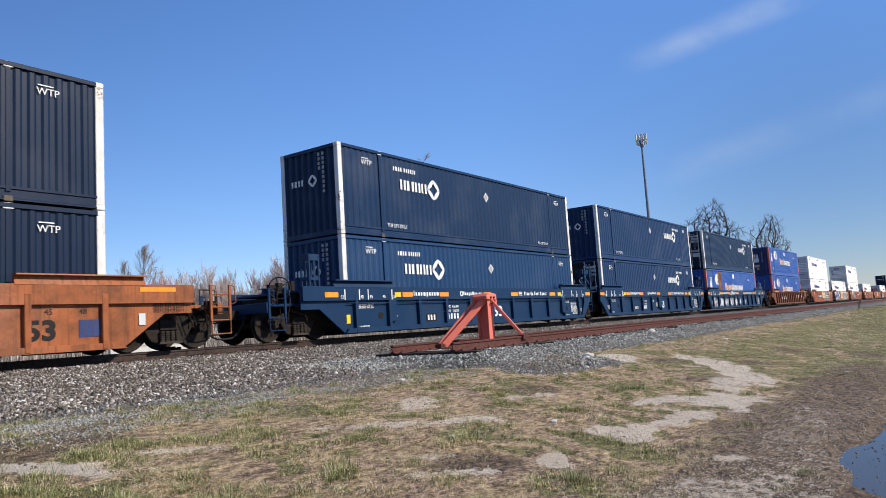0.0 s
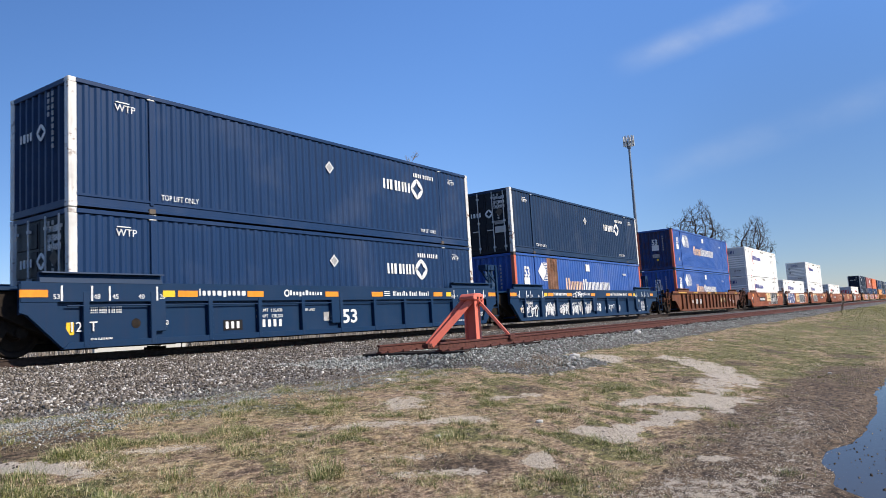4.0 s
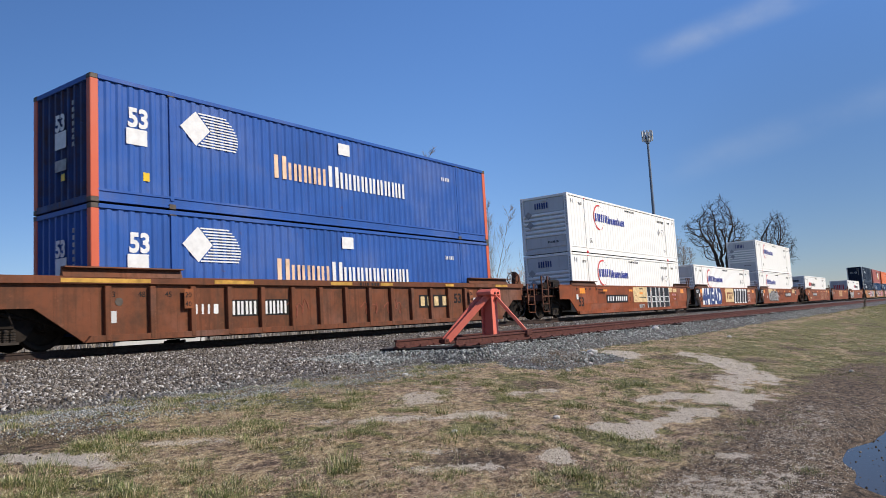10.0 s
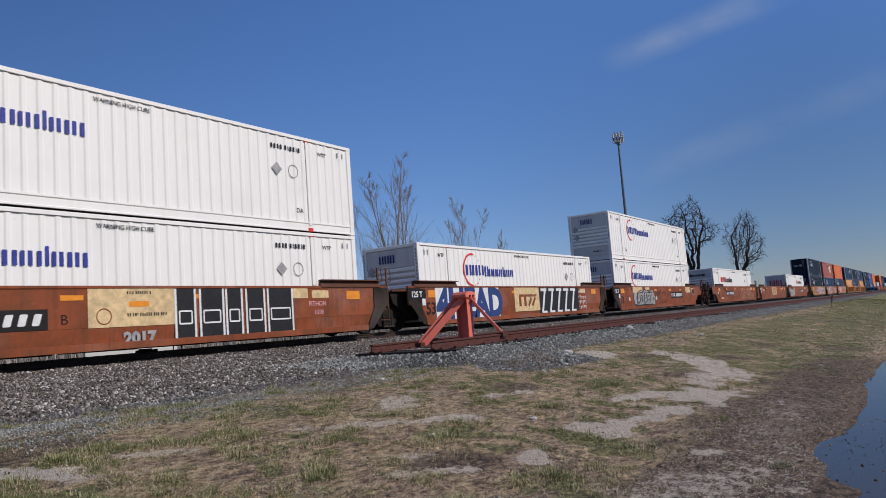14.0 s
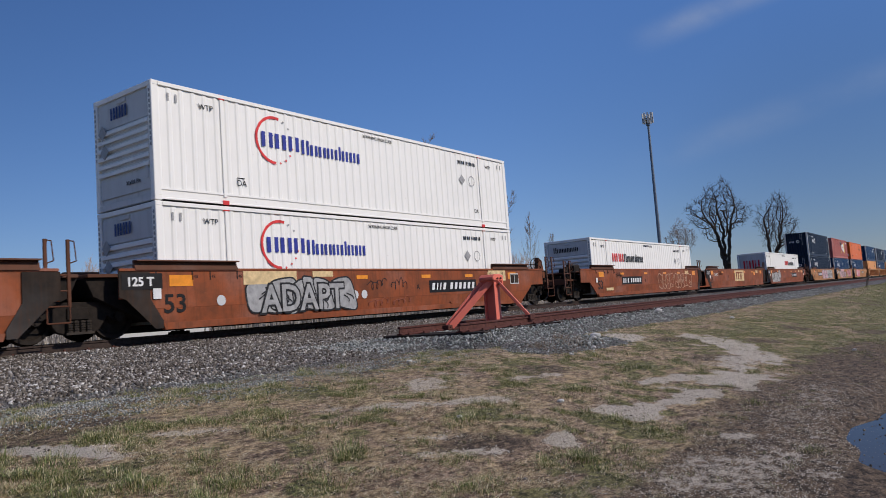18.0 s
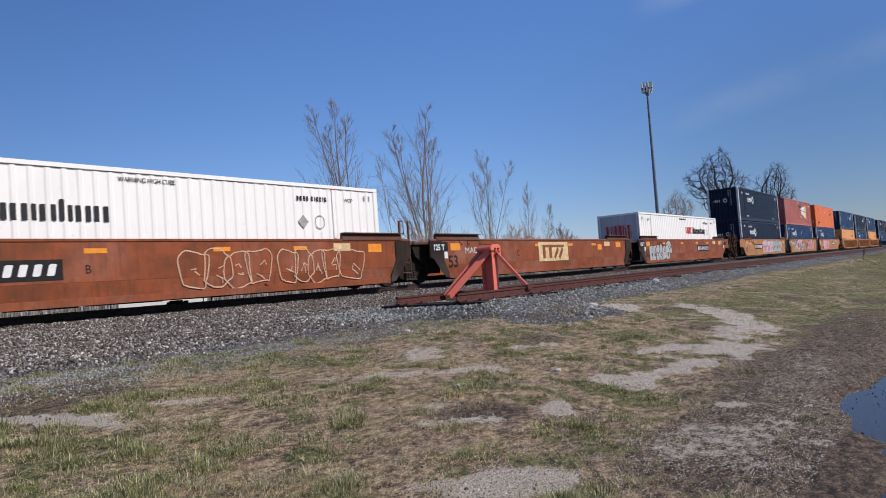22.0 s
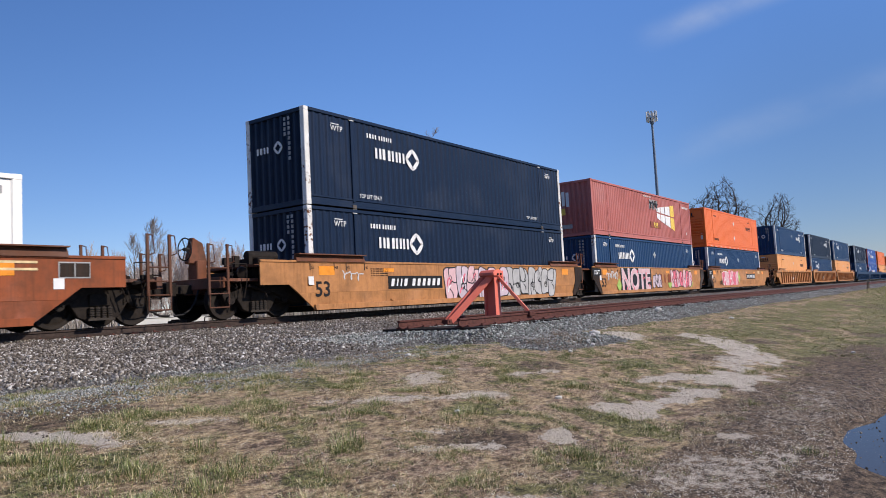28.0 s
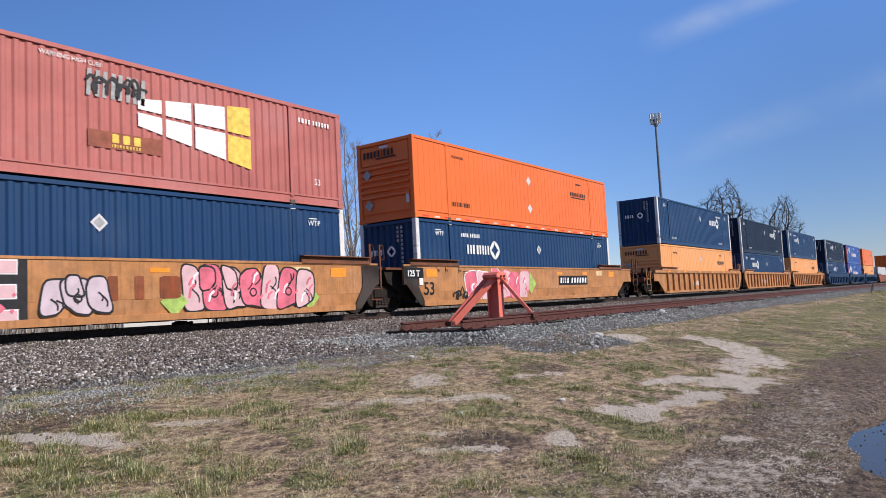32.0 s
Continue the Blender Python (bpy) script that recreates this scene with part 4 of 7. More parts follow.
def hollow(parent, x, y, z, w, h, mat, rng, n, r=0.03):
    """A row of sprayed blocky outlines that overlap; not readable."""
    for i in range(n):
        pts = []
        cw = w / n * 0.62
        for k in range(26):
            a = 6.2832 * k / 26
            c, d = math.cos(a), math.sin(a)
            px = math.copysign(abs(c) ** 0.55, c) * cw * (1 + 0.16 * math.sin(3 * a + i * 2.1))
            pz = math.copysign(abs(d) ** 0.5, d) * h / 2 * (1 + 0.12 * math.sin(4 * a + i * 1.3))
            pts.append((w * (i + 0.5) / n + px, h / 2 + pz + 0.05 * h * math.sin(i * 2.4)))
        part("graffiti", ribbon(pts, r, True), mat, parent, "sprayed outline", at=(x, y - 0.0012 * i, z))
        for e in range(2):
            u0, v0 = w * (i + 0.5) / n + rng.uniform(-0.3, 0.1) * cw, h * rng.uniform(0.3, 0.6)
            part("graffiti", ribbon([(u0, v0), (u0 + cw * rng.uniform(0.1, 0.5), v0 + h * rng.uniform(-0.2, 0.25)), (u0 + cw * rng.uniform(0.3, 0.7), v0 + h * rng.uniform(-0.25, 0.1))], r), mat, parent, "sprayed stroke", at=(x, y - 0.001, z))


def van_marks(t, ink):
    bars(t, "AAAAAIAAA", 12.0, YD, 1.84, 0.18, ink, gap=0.05, width=1.65)
    panel(t, 12.1, YD, 1.74, 1.55, 0.05, ink, "mark")
    bars(t, "IAA AIAI AAAA", 2.21, YD, 0.56, 0.16, ink, width=1.15)
    bars(t, "AAAA AAA AAI", 2.35, YD, 2.36, 0.10, ink)
    bars(t, "AAAA AAA AAI", L - 3.5, YD, 2.40, 0.08, ink)
    for z in (2.10, 0.90):
        diamond(t, 8.03, YD, z, 0.2, OFFWHITE)
    for k in range(24):
        panel(t, 0.45 + 0.65 * k, YD, 0.06, 0.32, 0.06, OFFWHITE if k % 2 else INKRED, "mark")
    end_text(t, "AAAAAIAAA", 0.95, 2.32, 0.24, INKBLACK)
    panel(t, -0.015, 0.35, 2.24, 0.9, 0.05, INKBLACK, "mark", rz=-90)
    diamond_end(t, 0.8, 1.72)
    diamond_end(t, 0.75, 0.62)


# ---- well cars ----
HALF = 1.52          # half the width over the sides
TOP, LOW = 1.52, 0.15
TRUCK = 1.68         # truck centre beyond the container's end


def wheel_mesh():
    s = Shape()
    prof = [(0.09, -0.09), (0.14, -0.07), (0.17, -0.02), (0.36, 0.0), (0.40, -0.05), (0.483, -0.055), (0.486, 0.055), (0.515, 0.07), (0.505, 0.095), (0.42, 0.095), (0.38, 0.05), (0.17, 0.04), (0.09, 0.06)]
    n = 24
    for y in (-0.753, 0.753):
        k = len(s.v)
        sg = 1 if y < 0 else -1
        for i in range(n):
            a = 6.283185 * i / n
            s.v += [(r * math.cos(a), y + sg * d, r * math.sin(a)) for r, d in prof]
        p = len(prof)
        for i in range(n):
            for j in range(p - 1):
                s.f.append((k + i * p + j, k + i * p + j + 1, k + (i + 1) % n * p + j + 1, k + (i + 1) % n * p + j))
                s.m.append(0)
    s.rod((0, -1.05, 0), (0, 1.05, 0), 0.085, 12)
    for y in (-1.05, 1.05):
        s.rod((0, y * 0.98, 0), (0, y * 1.06, 0), 0.12, 10)
        for a in range(3):
            c, d = 0.07 * math.cos(a * 2.094), 0.07 * math.sin(a * 2.094)
            s.rod((c, y, d), (c, y * 1.085, d), 0.018, 6)
    for a in range(4):
        c, d = 0.26 * math.cos(a * 1.571), 0.26 * math.sin(a * 1.571)
        for y in (-0.72, 0.72):
            s.rod((c, y * 0.99, d), (c, y * 1.065, d), 0.045, 8)
    return s.mesh("wheelset", WHEEL)


SPINNERS = []


def build_truck(car, x, u):
    """A two-axle truck with its side frames, springs and wheelsets."""
    def frame_mesh():
        s = Shape()
        pts = [(-1.10, 0.60), (-1.05, 0.72), (-0.72, 0.70), (-0.42, 0.84), (0.42, 0.84), (0.72, 0.70), (1.05, 0.72), (1.10, 0.60), (1.0, 0.38), (0.80, 0.40), (0.66, 0.52), (0.46, 0.22), (0.30, 0.16), (-0.30, 0.16), (-0.46, 0.22), (-0.66, 0.52), (-0.80, 0.40), (-1.0, 0.38)]
        for y in (-1.02, 0.86):
            s.prism(pts, y, y + 0.16)
        s.box(-0.24, -1.06, 0.46, 0.24, 1.06, 0.72)
        return s.mesh("side_frame", GRIME, 0.015)

    def one_side(sg):
        s = Shape()
        for dx in (-0.2, -0.07, 0.07, 0.2):
            prof = [(0.20 + 0.05 * k + d, 0.066 if d in (0.0, 0.03) else 0.042) for k in range(5) for d in (0.0, 0.03, 0.035, 0.048)]
            k0 = len(s.v)
            for z, r in prof:
                s.v += [(dx + r * math.cos(0.7854 * i), sg * 1.07 + r * math.sin(0.7854 * i), z) for i in range(8)]
            for j in range(len(prof) - 1):
                for i in range(8):
                    s.f.append((k0 + 8 * j + i, k0 + 8 * j + (i + 1) % 8, k0 + 8 * j + 8 + (i + 1) % 8, k0 + 8 * j + 8 + i))
                    s.m.append(0)
        s.box(-0.3, sg * 1.07 - 0.07, 0.15, 0.3, sg * 1.07 + 0.07, 0.20)
        return s.mesh("coil_spring", SPRING)

    tr = part("truck", kept(("frame",), frame_mesh), None, car, at=(x, 0, 0.02))
    for sg in (-1, 1):
        part("coil_spring", kept(("springs", sg), lambda: one_side(sg)), None, tr)
    part("brake_beam", kept(("beam",), lambda: Shape().bar((-0.42, -0.8, 0.36), (-0.42, 0.8, 0.36), 0.08, 0.1).bar((0.42, -0.8, 0.36), (0.42, 0.8, 0.36), 0.08, 0.1).mesh("brake_beam", GRIME)), None, tr)
    for dx in (-0.9, 0.9):
        w = part("wheelset", kept(("wheel",), wheel_mesh), None, tr, at=(dx, 0, 0.49))
        SPINNERS.append((w, u + x + dx))
    return tr


def build_ladder(car, mat, at, tall=1.75, wide=0.56, loop=False):
    """Two uprights with rungs, grab irons and a hanging stirrup step."""
    cut = 0.35 if loop else 0.0
    lad = part("ladder", kept(("upright", mat.name, tall), lambda: Shape().bar((0, 0, 0.32), (0, 0, tall), 0.07, 0.05, (0, 1, 0)).mesh("ladder", mat, 0.006)), None, car, at=at)
    part("upright", kept(("upright", mat.name, tall - cut), lambda: Shape().bar((0, 0, 0.32), (0, 0, tall - cut), 0.07, 0.05, (0, 1, 0)).mesh("upright", mat, 0.006)), None, lad, at=(wide, 0, 0))
    part("stirrup", kept(("stirrup", mat.name, wide), lambda: Shape().rod((0, -0.02, 0.40), (0, -0.02, 0.0), 0.016, 6).rod((wide, -0.02, 0.40), (wide, -0.02, 0.0), 0.016, 6).rod((0, -0.02, 0.0), (wide, -0.02, 0.0), 0.018, 6).mesh("stirrup", mat)), None, lad)
    for z in (0.34, 0.66, 0.98):
        if z < tall - 0.2:
            part("rung", kept(("rung", mat.name, wide), lambda: Shape().rod((0, 0, 0), (wide, 0, 0), 0.018, 6).mesh("rung", mat)), None, lad, at=(0, 0, z))
    for x, t in ((0.0, tall), (wide, tall - cut)):
        part("grab_iron", kept(("grab", mat.name), lambda: Shape().rod((0, 0, -0.02), (0.10, -0.06, -0.04), 0.013, 6).rod((0.10, -0.06, -0.04), (0.13, -0.08, -0.45), 0.013, 6).rod((0.13, -0.08, -0.45), (0.02, 0, -0.50), 0.013, 6).mesh("grab_iron", mat)), None, lad, at=(x, 0, t))
    if loop:
        part("hand_loop", kept(("loop", mat.name), lambda: Shape().rod((-0.05, 0, 0), (-0.05, 0, 0.33), 0.014, 6).rod((0.05, 0, 0), (0.05, 0, 0.33), 0.014, 6).rod((-0.05, 0, 0.33), (0.05, 0, 0.33), 0.014, 6).mesh("hand_loop", mat)), None, lad, at=(0, 0, tall))
    return lad


def clutter_mesh(seed):
    """Pipes, valves and levers packed round a car's end."""
    rng = random.Random(seed)
    s = Shape()
    for k in range(9):
        x, y, z = rng.uniform(-2.9, -1.3), rng.uniform(-1.35, -0.4), rng.uniform(0.75, 1.35)
        s.rod((x, y, z), (x + rng.uniform(0.2, 0.9), y + rng.uniform(-0.3, 0.3), z + rng.uniform(-0.2, 0.2)), rng.uniform(0.018, 0.05), 6)
    for k in range(8):
        x, y, z = rng.uniform(-2.7, -1.2), rng.uniform(-1.4, -0.5), rng.uniform(1.0, 1.55)
        a, b, c = rng.uniform(0.05, 0.16), rng.uniform(0.04, 0.10), rng.uniform(0.05, 0.16)
        s.box(x - a, y - b, z - c, x + a, y + b, z + c)
    for k in range(5):
        x, y = rng.uniform(-2.8, -1.5), rng.uniform(-1.4, -1.1)
        s.rod((x, y, 0.55), (x + rng.uniform(-0.2, 0.2), y, 1.05), 0.015, 5)
    for x in (-2.75, -2.3):
        s.rod((x, -1.40, 1.05), (x, -1.40, 1.42), 0.014, 5)
    s.rod((-2.75, -1.40, 1.42), (-2.3, -1.40, 1.42), 0.014, 5)
    return s.mesh("pipework", GRIME, 0.0)


def build_unit(car, x0, style, skin, lip, front, back, u):
    """One well: its sides, floor beams and ends. front and back: 'end' at a coupler, 'mid' over a shared truck."""
    a = -2.0 if front == "end" else -1.12
    b = L + 2.0 if back == "end" else L + 1.12
    af, bf = (-1.28 if front == "end" else -1.0), (L + 1.28 if back == "end" else L + 1.0)
    foot = 0.28
    if style == "smooth":
        foot, af, bf = 0.04, af + 0.26, bf - 0.26
    outline = [(a, TOP), (a, 0.86), (af, 0.86), (-foot, LOW), (L + foot, LOW), (bf, 0.86), (b, 0.86), (b, TOP)]
    key = (style, skin.name, front, back)

    c = 0.62
    q = (c - LOW) / (0.86 - LOW)
    x1, x2 = -foot + (af + foot) * q, L + foot + (bf - L - foot) * q

    def sheet_side():
        if style != "smooth":
            return Shape().prism(outline, 0.015, 0.055).mesh("side_sill", skin, 0.006)
        return Shape().prism([(a, TOP), (a, 0.86), (af, 0.86), (x1, c), (x2, c), (bf, 0.86), (b, 0.86), (b, TOP)], -0.045, 0.0).mesh("side_sill", skin, 0.006)

    def lower_sheet():
        """Below a crease the sheet bends inwards."""
        s = Shape()
        s.v = [(x1, -0.044, c), (x2, -0.044, c), (L + foot, -0.005, LOW), (-foot, -0.005, LOW), (x1, 0.0, c), (x2, 0.0, c), (L + foot, 0.04, LOW), (-foot, 0.04, LOW)]
        s.f = [(0, 1, 2, 3), (7, 6, 5, 4), (0, 3, 7, 4), (1, 5, 6, 2), (3, 2, 6, 7), (0, 4, 5, 1)]
        s.m = [0] * 6
        return s.mesh("lower_sheet", skin)

    def top_chord():
        s = Shape().box(a, -0.07, TOP - 0.05, b, -0.0, TOP + 0.012) if style == "smooth" else Shape().box(a, -0.09, TOP - (0.42 if style == "beam" else 0.16), b, 0.05, TOP)
        return s.mesh("top_chord", skin, 0.006)

    def bottom_flange():
        e, w = (0.14, foot + 0.06) if style == "smooth" else (0.12, 0.16)
        return Shape().prism([(-foot - 0.01, LOW - 0.02), (L + foot + 0.01, LOW - 0.02), (L + w, LOW + e), (-w, LOW + e)], -0.065 if style == "smooth" else -0.09, 0.055).mesh("bottom_flange", skin, 0.006)

    for sg, r in ((-1, 0), (1, 180)):
        sd = part("side_sill", kept(("sill",) + key, sheet_side), None, car, at=pose(x0, -HALF, 0) if r == 0 else Matrix.Translation((x0, HALF, 0)) @ Matrix.Diagonal((1, -1, 1, 1)))
        part("top_chord", kept(("chord",) + key, top_chord), None, sd)
        part("bottom_flange", kept(("flange",) + key, bottom_flange), None, sd)
        if style == "smooth":
            part("lower_sheet", kept(("lowsheet",) + key, lower_sheet), None, sd)
        if style in ("beam", "ribs"):
            n = 11 if style == "beam" else 16
            rib = kept(("rib", style, skin.name), lambda: Shape().prism([(-0.06, LOW), (0.06, LOW), (0.07, TOP - 0.2), (-0.07, TOP - 0.2)], -0.10, 0.02).mesh("rib", skin, 0.01))
            for k in range(n):
                part("rib", rib, None, sd, at=(0.2 + (L - 0.4) * k / (n - 1), 0, 0))
    for k in range(9):
        part("floor_beam", kept(("fbeam",), lambda: Shape().box(-0.12, -HALF + 0.04, 0.10, 0.12, HALF - 0.04, 0.27).mesh("floor_beam", GRIME)), None, car, at=(x0 + 0.4 + (L - 0.8) * k / 8, 0, 0))
    # raised guides at both ends of the well
    lipm = kept(("lip", lip.name), lambda: Shape().prism([(-0.10, TOP - 0.02), (0.04, TOP), (0.02, TOP + 0.20), (-0.16, TOP + 0.20), (-0.17, TOP + 0.17), (-0.02, TOP + 0.17)], -0.75, 2.02, "x").mesh("guide_rail", lip))
    for m in (pose(x0, -HALF, 0), Matrix.Translation((x0 + L, -HALF, 0)) @ Matrix.Diagonal((-1, 1, 1, 1)), Matrix.Translation((x0, HALF, 0)) @ Matrix.Diagonal((1, -1, 1, 1)), pose(x0 + L, HALF, 0, 0, 0, 180)):
        part("guide_rail", lipm, None, car, at=m)
    # bulkheads and end platforms
    for which, xx, sg in ((front, x0, 1), (back, x0 + L, -1)):
        mir = Matrix.Translation((xx, 0, 0)) @ Matrix.Diagonal((sg, 1, 1, 1))
        dark = SOOT if style == "smooth" and which == "mid" else skin
        if which == "mid":
            part("end_bulkhead", kept(("bulk", skin.name), lambda: Shape().prism([(-1.5, 0.95), (-0.3, 0.35), (-0.1, 0.35), (-0.1, 1.35), (-1.68, 1.35)], -1.2, 1.2).mesh("end_bulkhead", GRIME, 0.01)), None, car, at=mir)
            part("end_plate", kept(("endp", dark.name), lambda: Shape().prism([(-1.14, TOP - 0.06), (-1.14, 0.90), (-0.98, 0.84), (-0.30, 0.17), (-0.10, 0.17), (-0.10, 0.34), (-0.40, 0.85), (-0.40, TOP - 0.06)], -HALF - 0.075, -HALF - 0.06).mesh("end_plate", dark)), None, car, at=mir)
            part("deck", kept(("deckm", skin.name), lambda: Shape().box(-1.66, -1.3, 1.36, -0.1, 1.3, 1.44).mesh("deck", lip, 0.01)), None, car, at=mir)
            if sg == 1:
                build_ladder(car, lip, (xx - 2.62, -HALF + 0.03, 0.42), 2.06 if skin is CARBLUE else 1.72, 0.60 if skin is CARBLUE else 0.46)
            if sg == -1 and skin is CARBLUE:
                for far in (1, -1):
                    part("bracket", kept(("bracket",), bracket_mesh), None, car, at=Matrix.Translation((xx, 0, 0)) @ Matrix.Diagonal((1, far, 1, 1)))
        else:
            part("end_bulkhead", kept(("bulke", skin.name), lambda: Shape().prism([(-1.9, 0.92), (-0.3, 0.35), (-0.1, 0.35), (-0.1, 1.3), (-1.9, 1.3)], -1.15, 1.15).mesh("end_bulkhead", GRIME, 0.01)), None, car, at=mir)
            part("platform", kept(("plat", skin.name), lambda: Shape().box(-3.0, -1.25, 0.98, -1.8, 1.25, 1.06).box(-3.05, -1.3, 0.82, -2.9, 1.3, 1.10).box(-3.0, -0.3, 0.70, -0.5, 0.3, 1.0).mesh("platform", skin if style != "smooth" else lip, 0.01)), None, car, at=mir)
            part("deck", kept(("decke", skin.name), lambda: Shape().box(-2.0, -1.35, 1.36, -0.1, 1.35, 1.43).mesh("deck", lip, 0.01)), None, car, at=mir)
            part("coupler", kept(("coup",), lambda: Shape().box(-3.62, -0.09, 0.72, -2.9, 0.09, 0.96).prism([(-3.80, -0.16), (-3.55, -0.18), (-3.50, 0.14), (-3.70, 0.20), (-3.85, 0.06)], 0.66, 1.02, "z").mesh("coupler", GRIME, 0.02)), None, car, at=mir)
            part("air_hose", kept(("hose",), lambda: hose_mesh()), None, car, at=mir)
            lad = LIPBROWN if style == "smooth" else skin
            tall, loop = (2.05, True) if skin is CARBLUE and sg == -1 else (1.75 if sg == -1 else 1.58, False) if style == "smooth" else (1.15 if sg == 1 else 1.22, False)
            for yy in (-HALF + 0.05, HALF - 0.05):
                build_ladder(car, lad, (xx - 3.50 if sg == 1 and style == "smooth" else xx - 3.1 if sg == 1 else xx + 2.58, yy, 0.33), tall, 0.56, loop)
            part("pipework", kept(("clutter", sg), lambda: clutter_mesh(5 + sg)), None, car, at=mir)
            if skin is CARBLUE:
                part("brake_wheel", kept(("bwheel",), brake_wheel_mesh), None, car, at=pose(xx - sg * 2.52, -1.25, 1.49, 0, 0, 60))
            if sg == 1 and style == "smooth":
                part("brake_stand", kept(("stand", skin.name), lambda: Shape().box(-2.72, 0.1, 1.0, -2.42, 0.5, 1.62).prism([(-2.9, 1.55), (-2.3, 1.5), (-2.45, 2.1), (-2.75, 2.25)], 0.2, 0.42).mesh("brake_stand", skin if style != "smooth" else CAROLD, 0.02)), None, car, at=mir)
                part("brake_wheel", kept(("bwheel",), brake_wheel_mesh), None, car, at=(xx - 2.98, 0.25, 1.92))
                part("brake_gear", kept(("bgear",), lambda: Shape().box(-1.75, -1.2, 1.44, -1.2, -0.3, 1.62).rod((-1.9, -0.9, 1.68), (-0.9, -0.9, 1.68), 0.14, 10).rod((-2.2, -1.1, 1.2), (-1.8, -0.6, 1.3), 0.16, 10).mesh("brake_gear", GRIME, 0.02)), None, car, at=mir)
            if style == "beam":
                part("rack", kept(("rack", skin.name), rack_mesh), None, car, at=(xx - 1.40 if sg == 1 else xx + 0.98, -HALF + 0.25, 1.20)) if skin is CARBLUE else None


def bracket_mesh():
    """A cantilever bracket: a top box on a slotted post with braces."""
    s = Shape().box(0.72, -HALF + 0.05, 2.28, 1.62, -HALF + 0.40, 2.50)
    for y in (-HALF + 0.06, -HALF + 0.33):
        s.box(1.46, y, 0.95, 1.52, y + 0.05, 2.3).box(1.58, y, 0.95, 1.64, y + 0.05, 2.3)
        for k in range(7):
            s.box(1.50, y, 0.98 + 0.2 * k, 1.60, y + 0.05, 1.04 + 0.2 * k)
        s.bar((0.85, y + 0.03, 2.28), (1.48, y + 0.03, 1.78), 0.05, 0.09)
    return s.mesh("bracket", CARBLUE, 0.006)


def rack_mesh():
    """A box frame of four corner posts with slotted plates on its sides."""
    s = Shape()
    for x in (0.0, 0.52):
        for y in (0.0, 0.52):
            s.box(x, y, 0, x + 0.08, y + 0.08, 1.30)
    for y in (0.0, 0.56):
        s.box(0.08, y, 1.10, 0.52, y + 0.04, 1.30).box(0.26, y, 0, 0.34, y + 0.04, 1.1)
        s.box(0.08, y, 0.52, 0.52, y + 0.04, 0.62)
    for x in (0.0, 0.56):
        s.box(x, 0.08, 1.10, x + 0.04, 0.52, 1.30).box(x, 0.26, 0, x + 0.04, 0.34, 1.1)
        s.box(x, 0.08, 0.52, x + 0.04, 0.52, 0.62)
    s.v = [(x * 0.72, y * 0.62, z) for x, y, z in s.v]
    return s.mesh("rack", CARBLUE, 0.008)


def hose_mesh():
    s, pts = Shape(), [(-3.0, -0.35, 0.85), (-3.12, -0.37, 0.55), (-3.3, -0.39, 0.32), (-3.52, -0.41, 0.20), (-3.78, -0.42, 0.18)]
    for p, q in zip(pts, pts[1:]):
        s.rod(p, q, 0.028, 8)
    return s.mesh("air_hose", BLACK)


def brake_wheel_mesh():
    s, n = Shape(), 20
    for i in range(n):
        p, q = 6.2832 * i / n, 6.2832 * (i + 1) / n
        s.rod((0, 0.30 * math.cos(p), 0.30 * math.sin(p)), (0, 0.30 * math.cos(q), 0.30 * math.sin(q)), 0.018, 6)
    for i in range(5):
        p = 6.2832 * i / 5
        s.rod((0.02, 0, 0), (0, 0.30 * math.cos(p), 0.30 * math.sin(p)), 0.014, 6)
    s.rod((-0.03, 0, 0), (0.12, 0, 0), 0.05, 8)
    return s.mesh("brake_wheel", BLACK)


def reflectors(car, x0, z, xs, mat=None, w=0.5, h=0.13, y=-HALF - 0.095):
    for x in xs:
        panel(car, x0 + x, y, z, w, h, mat or REFLECT, "reflector", "orange reflective strip")


MOVERS = []          # (thing, place in the train, height over the rail)


def build_car(label, style, skin, lip, fronts, dress=None, group="well cars"):
    """A car of one or more wells; fronts: where along the train each well's container begins."""
    u = fronts[0]
    car = thing("well_car", pose(u - gone(0), YC, RAIL), label, "railcar", group)
    n = len(fronts)
    for k, f in enumerate(fronts):
        build_unit(car, f - u, style, skin, lip, "end" if k == 0 else "mid", "end" if k == n - 1 else "mid", u)
    build_truck(car, -TRUCK, u)
    for k in range(1, n):
        mid = (fronts[k] + fronts[k - 1] + L) / 2
        build_truck(car, mid - u, u)
    build_truck(car, fronts[-1] + L + TRUCK - u, u)
    if dress:
        for k, f in enumerate(fronts):
            dress(car, f - u, k)
    MOVERS.append((car, u, 0.0))
    return car


def load(t, u, level):
    z = 0.27 + (0 if level == 0 else H + 0.02)
    t.matrix_basis = pose(u - gone(0), YC, RAIL + z)
    MOVERS.append((t, u, z))
    return t


YSIDE = -HALF - 0.048      # just off a smooth side
YBEAM = -HALF - 0.095      # just off a proud beam or rib
YIN = -HALF + 0.010        # just off a panel between ribs


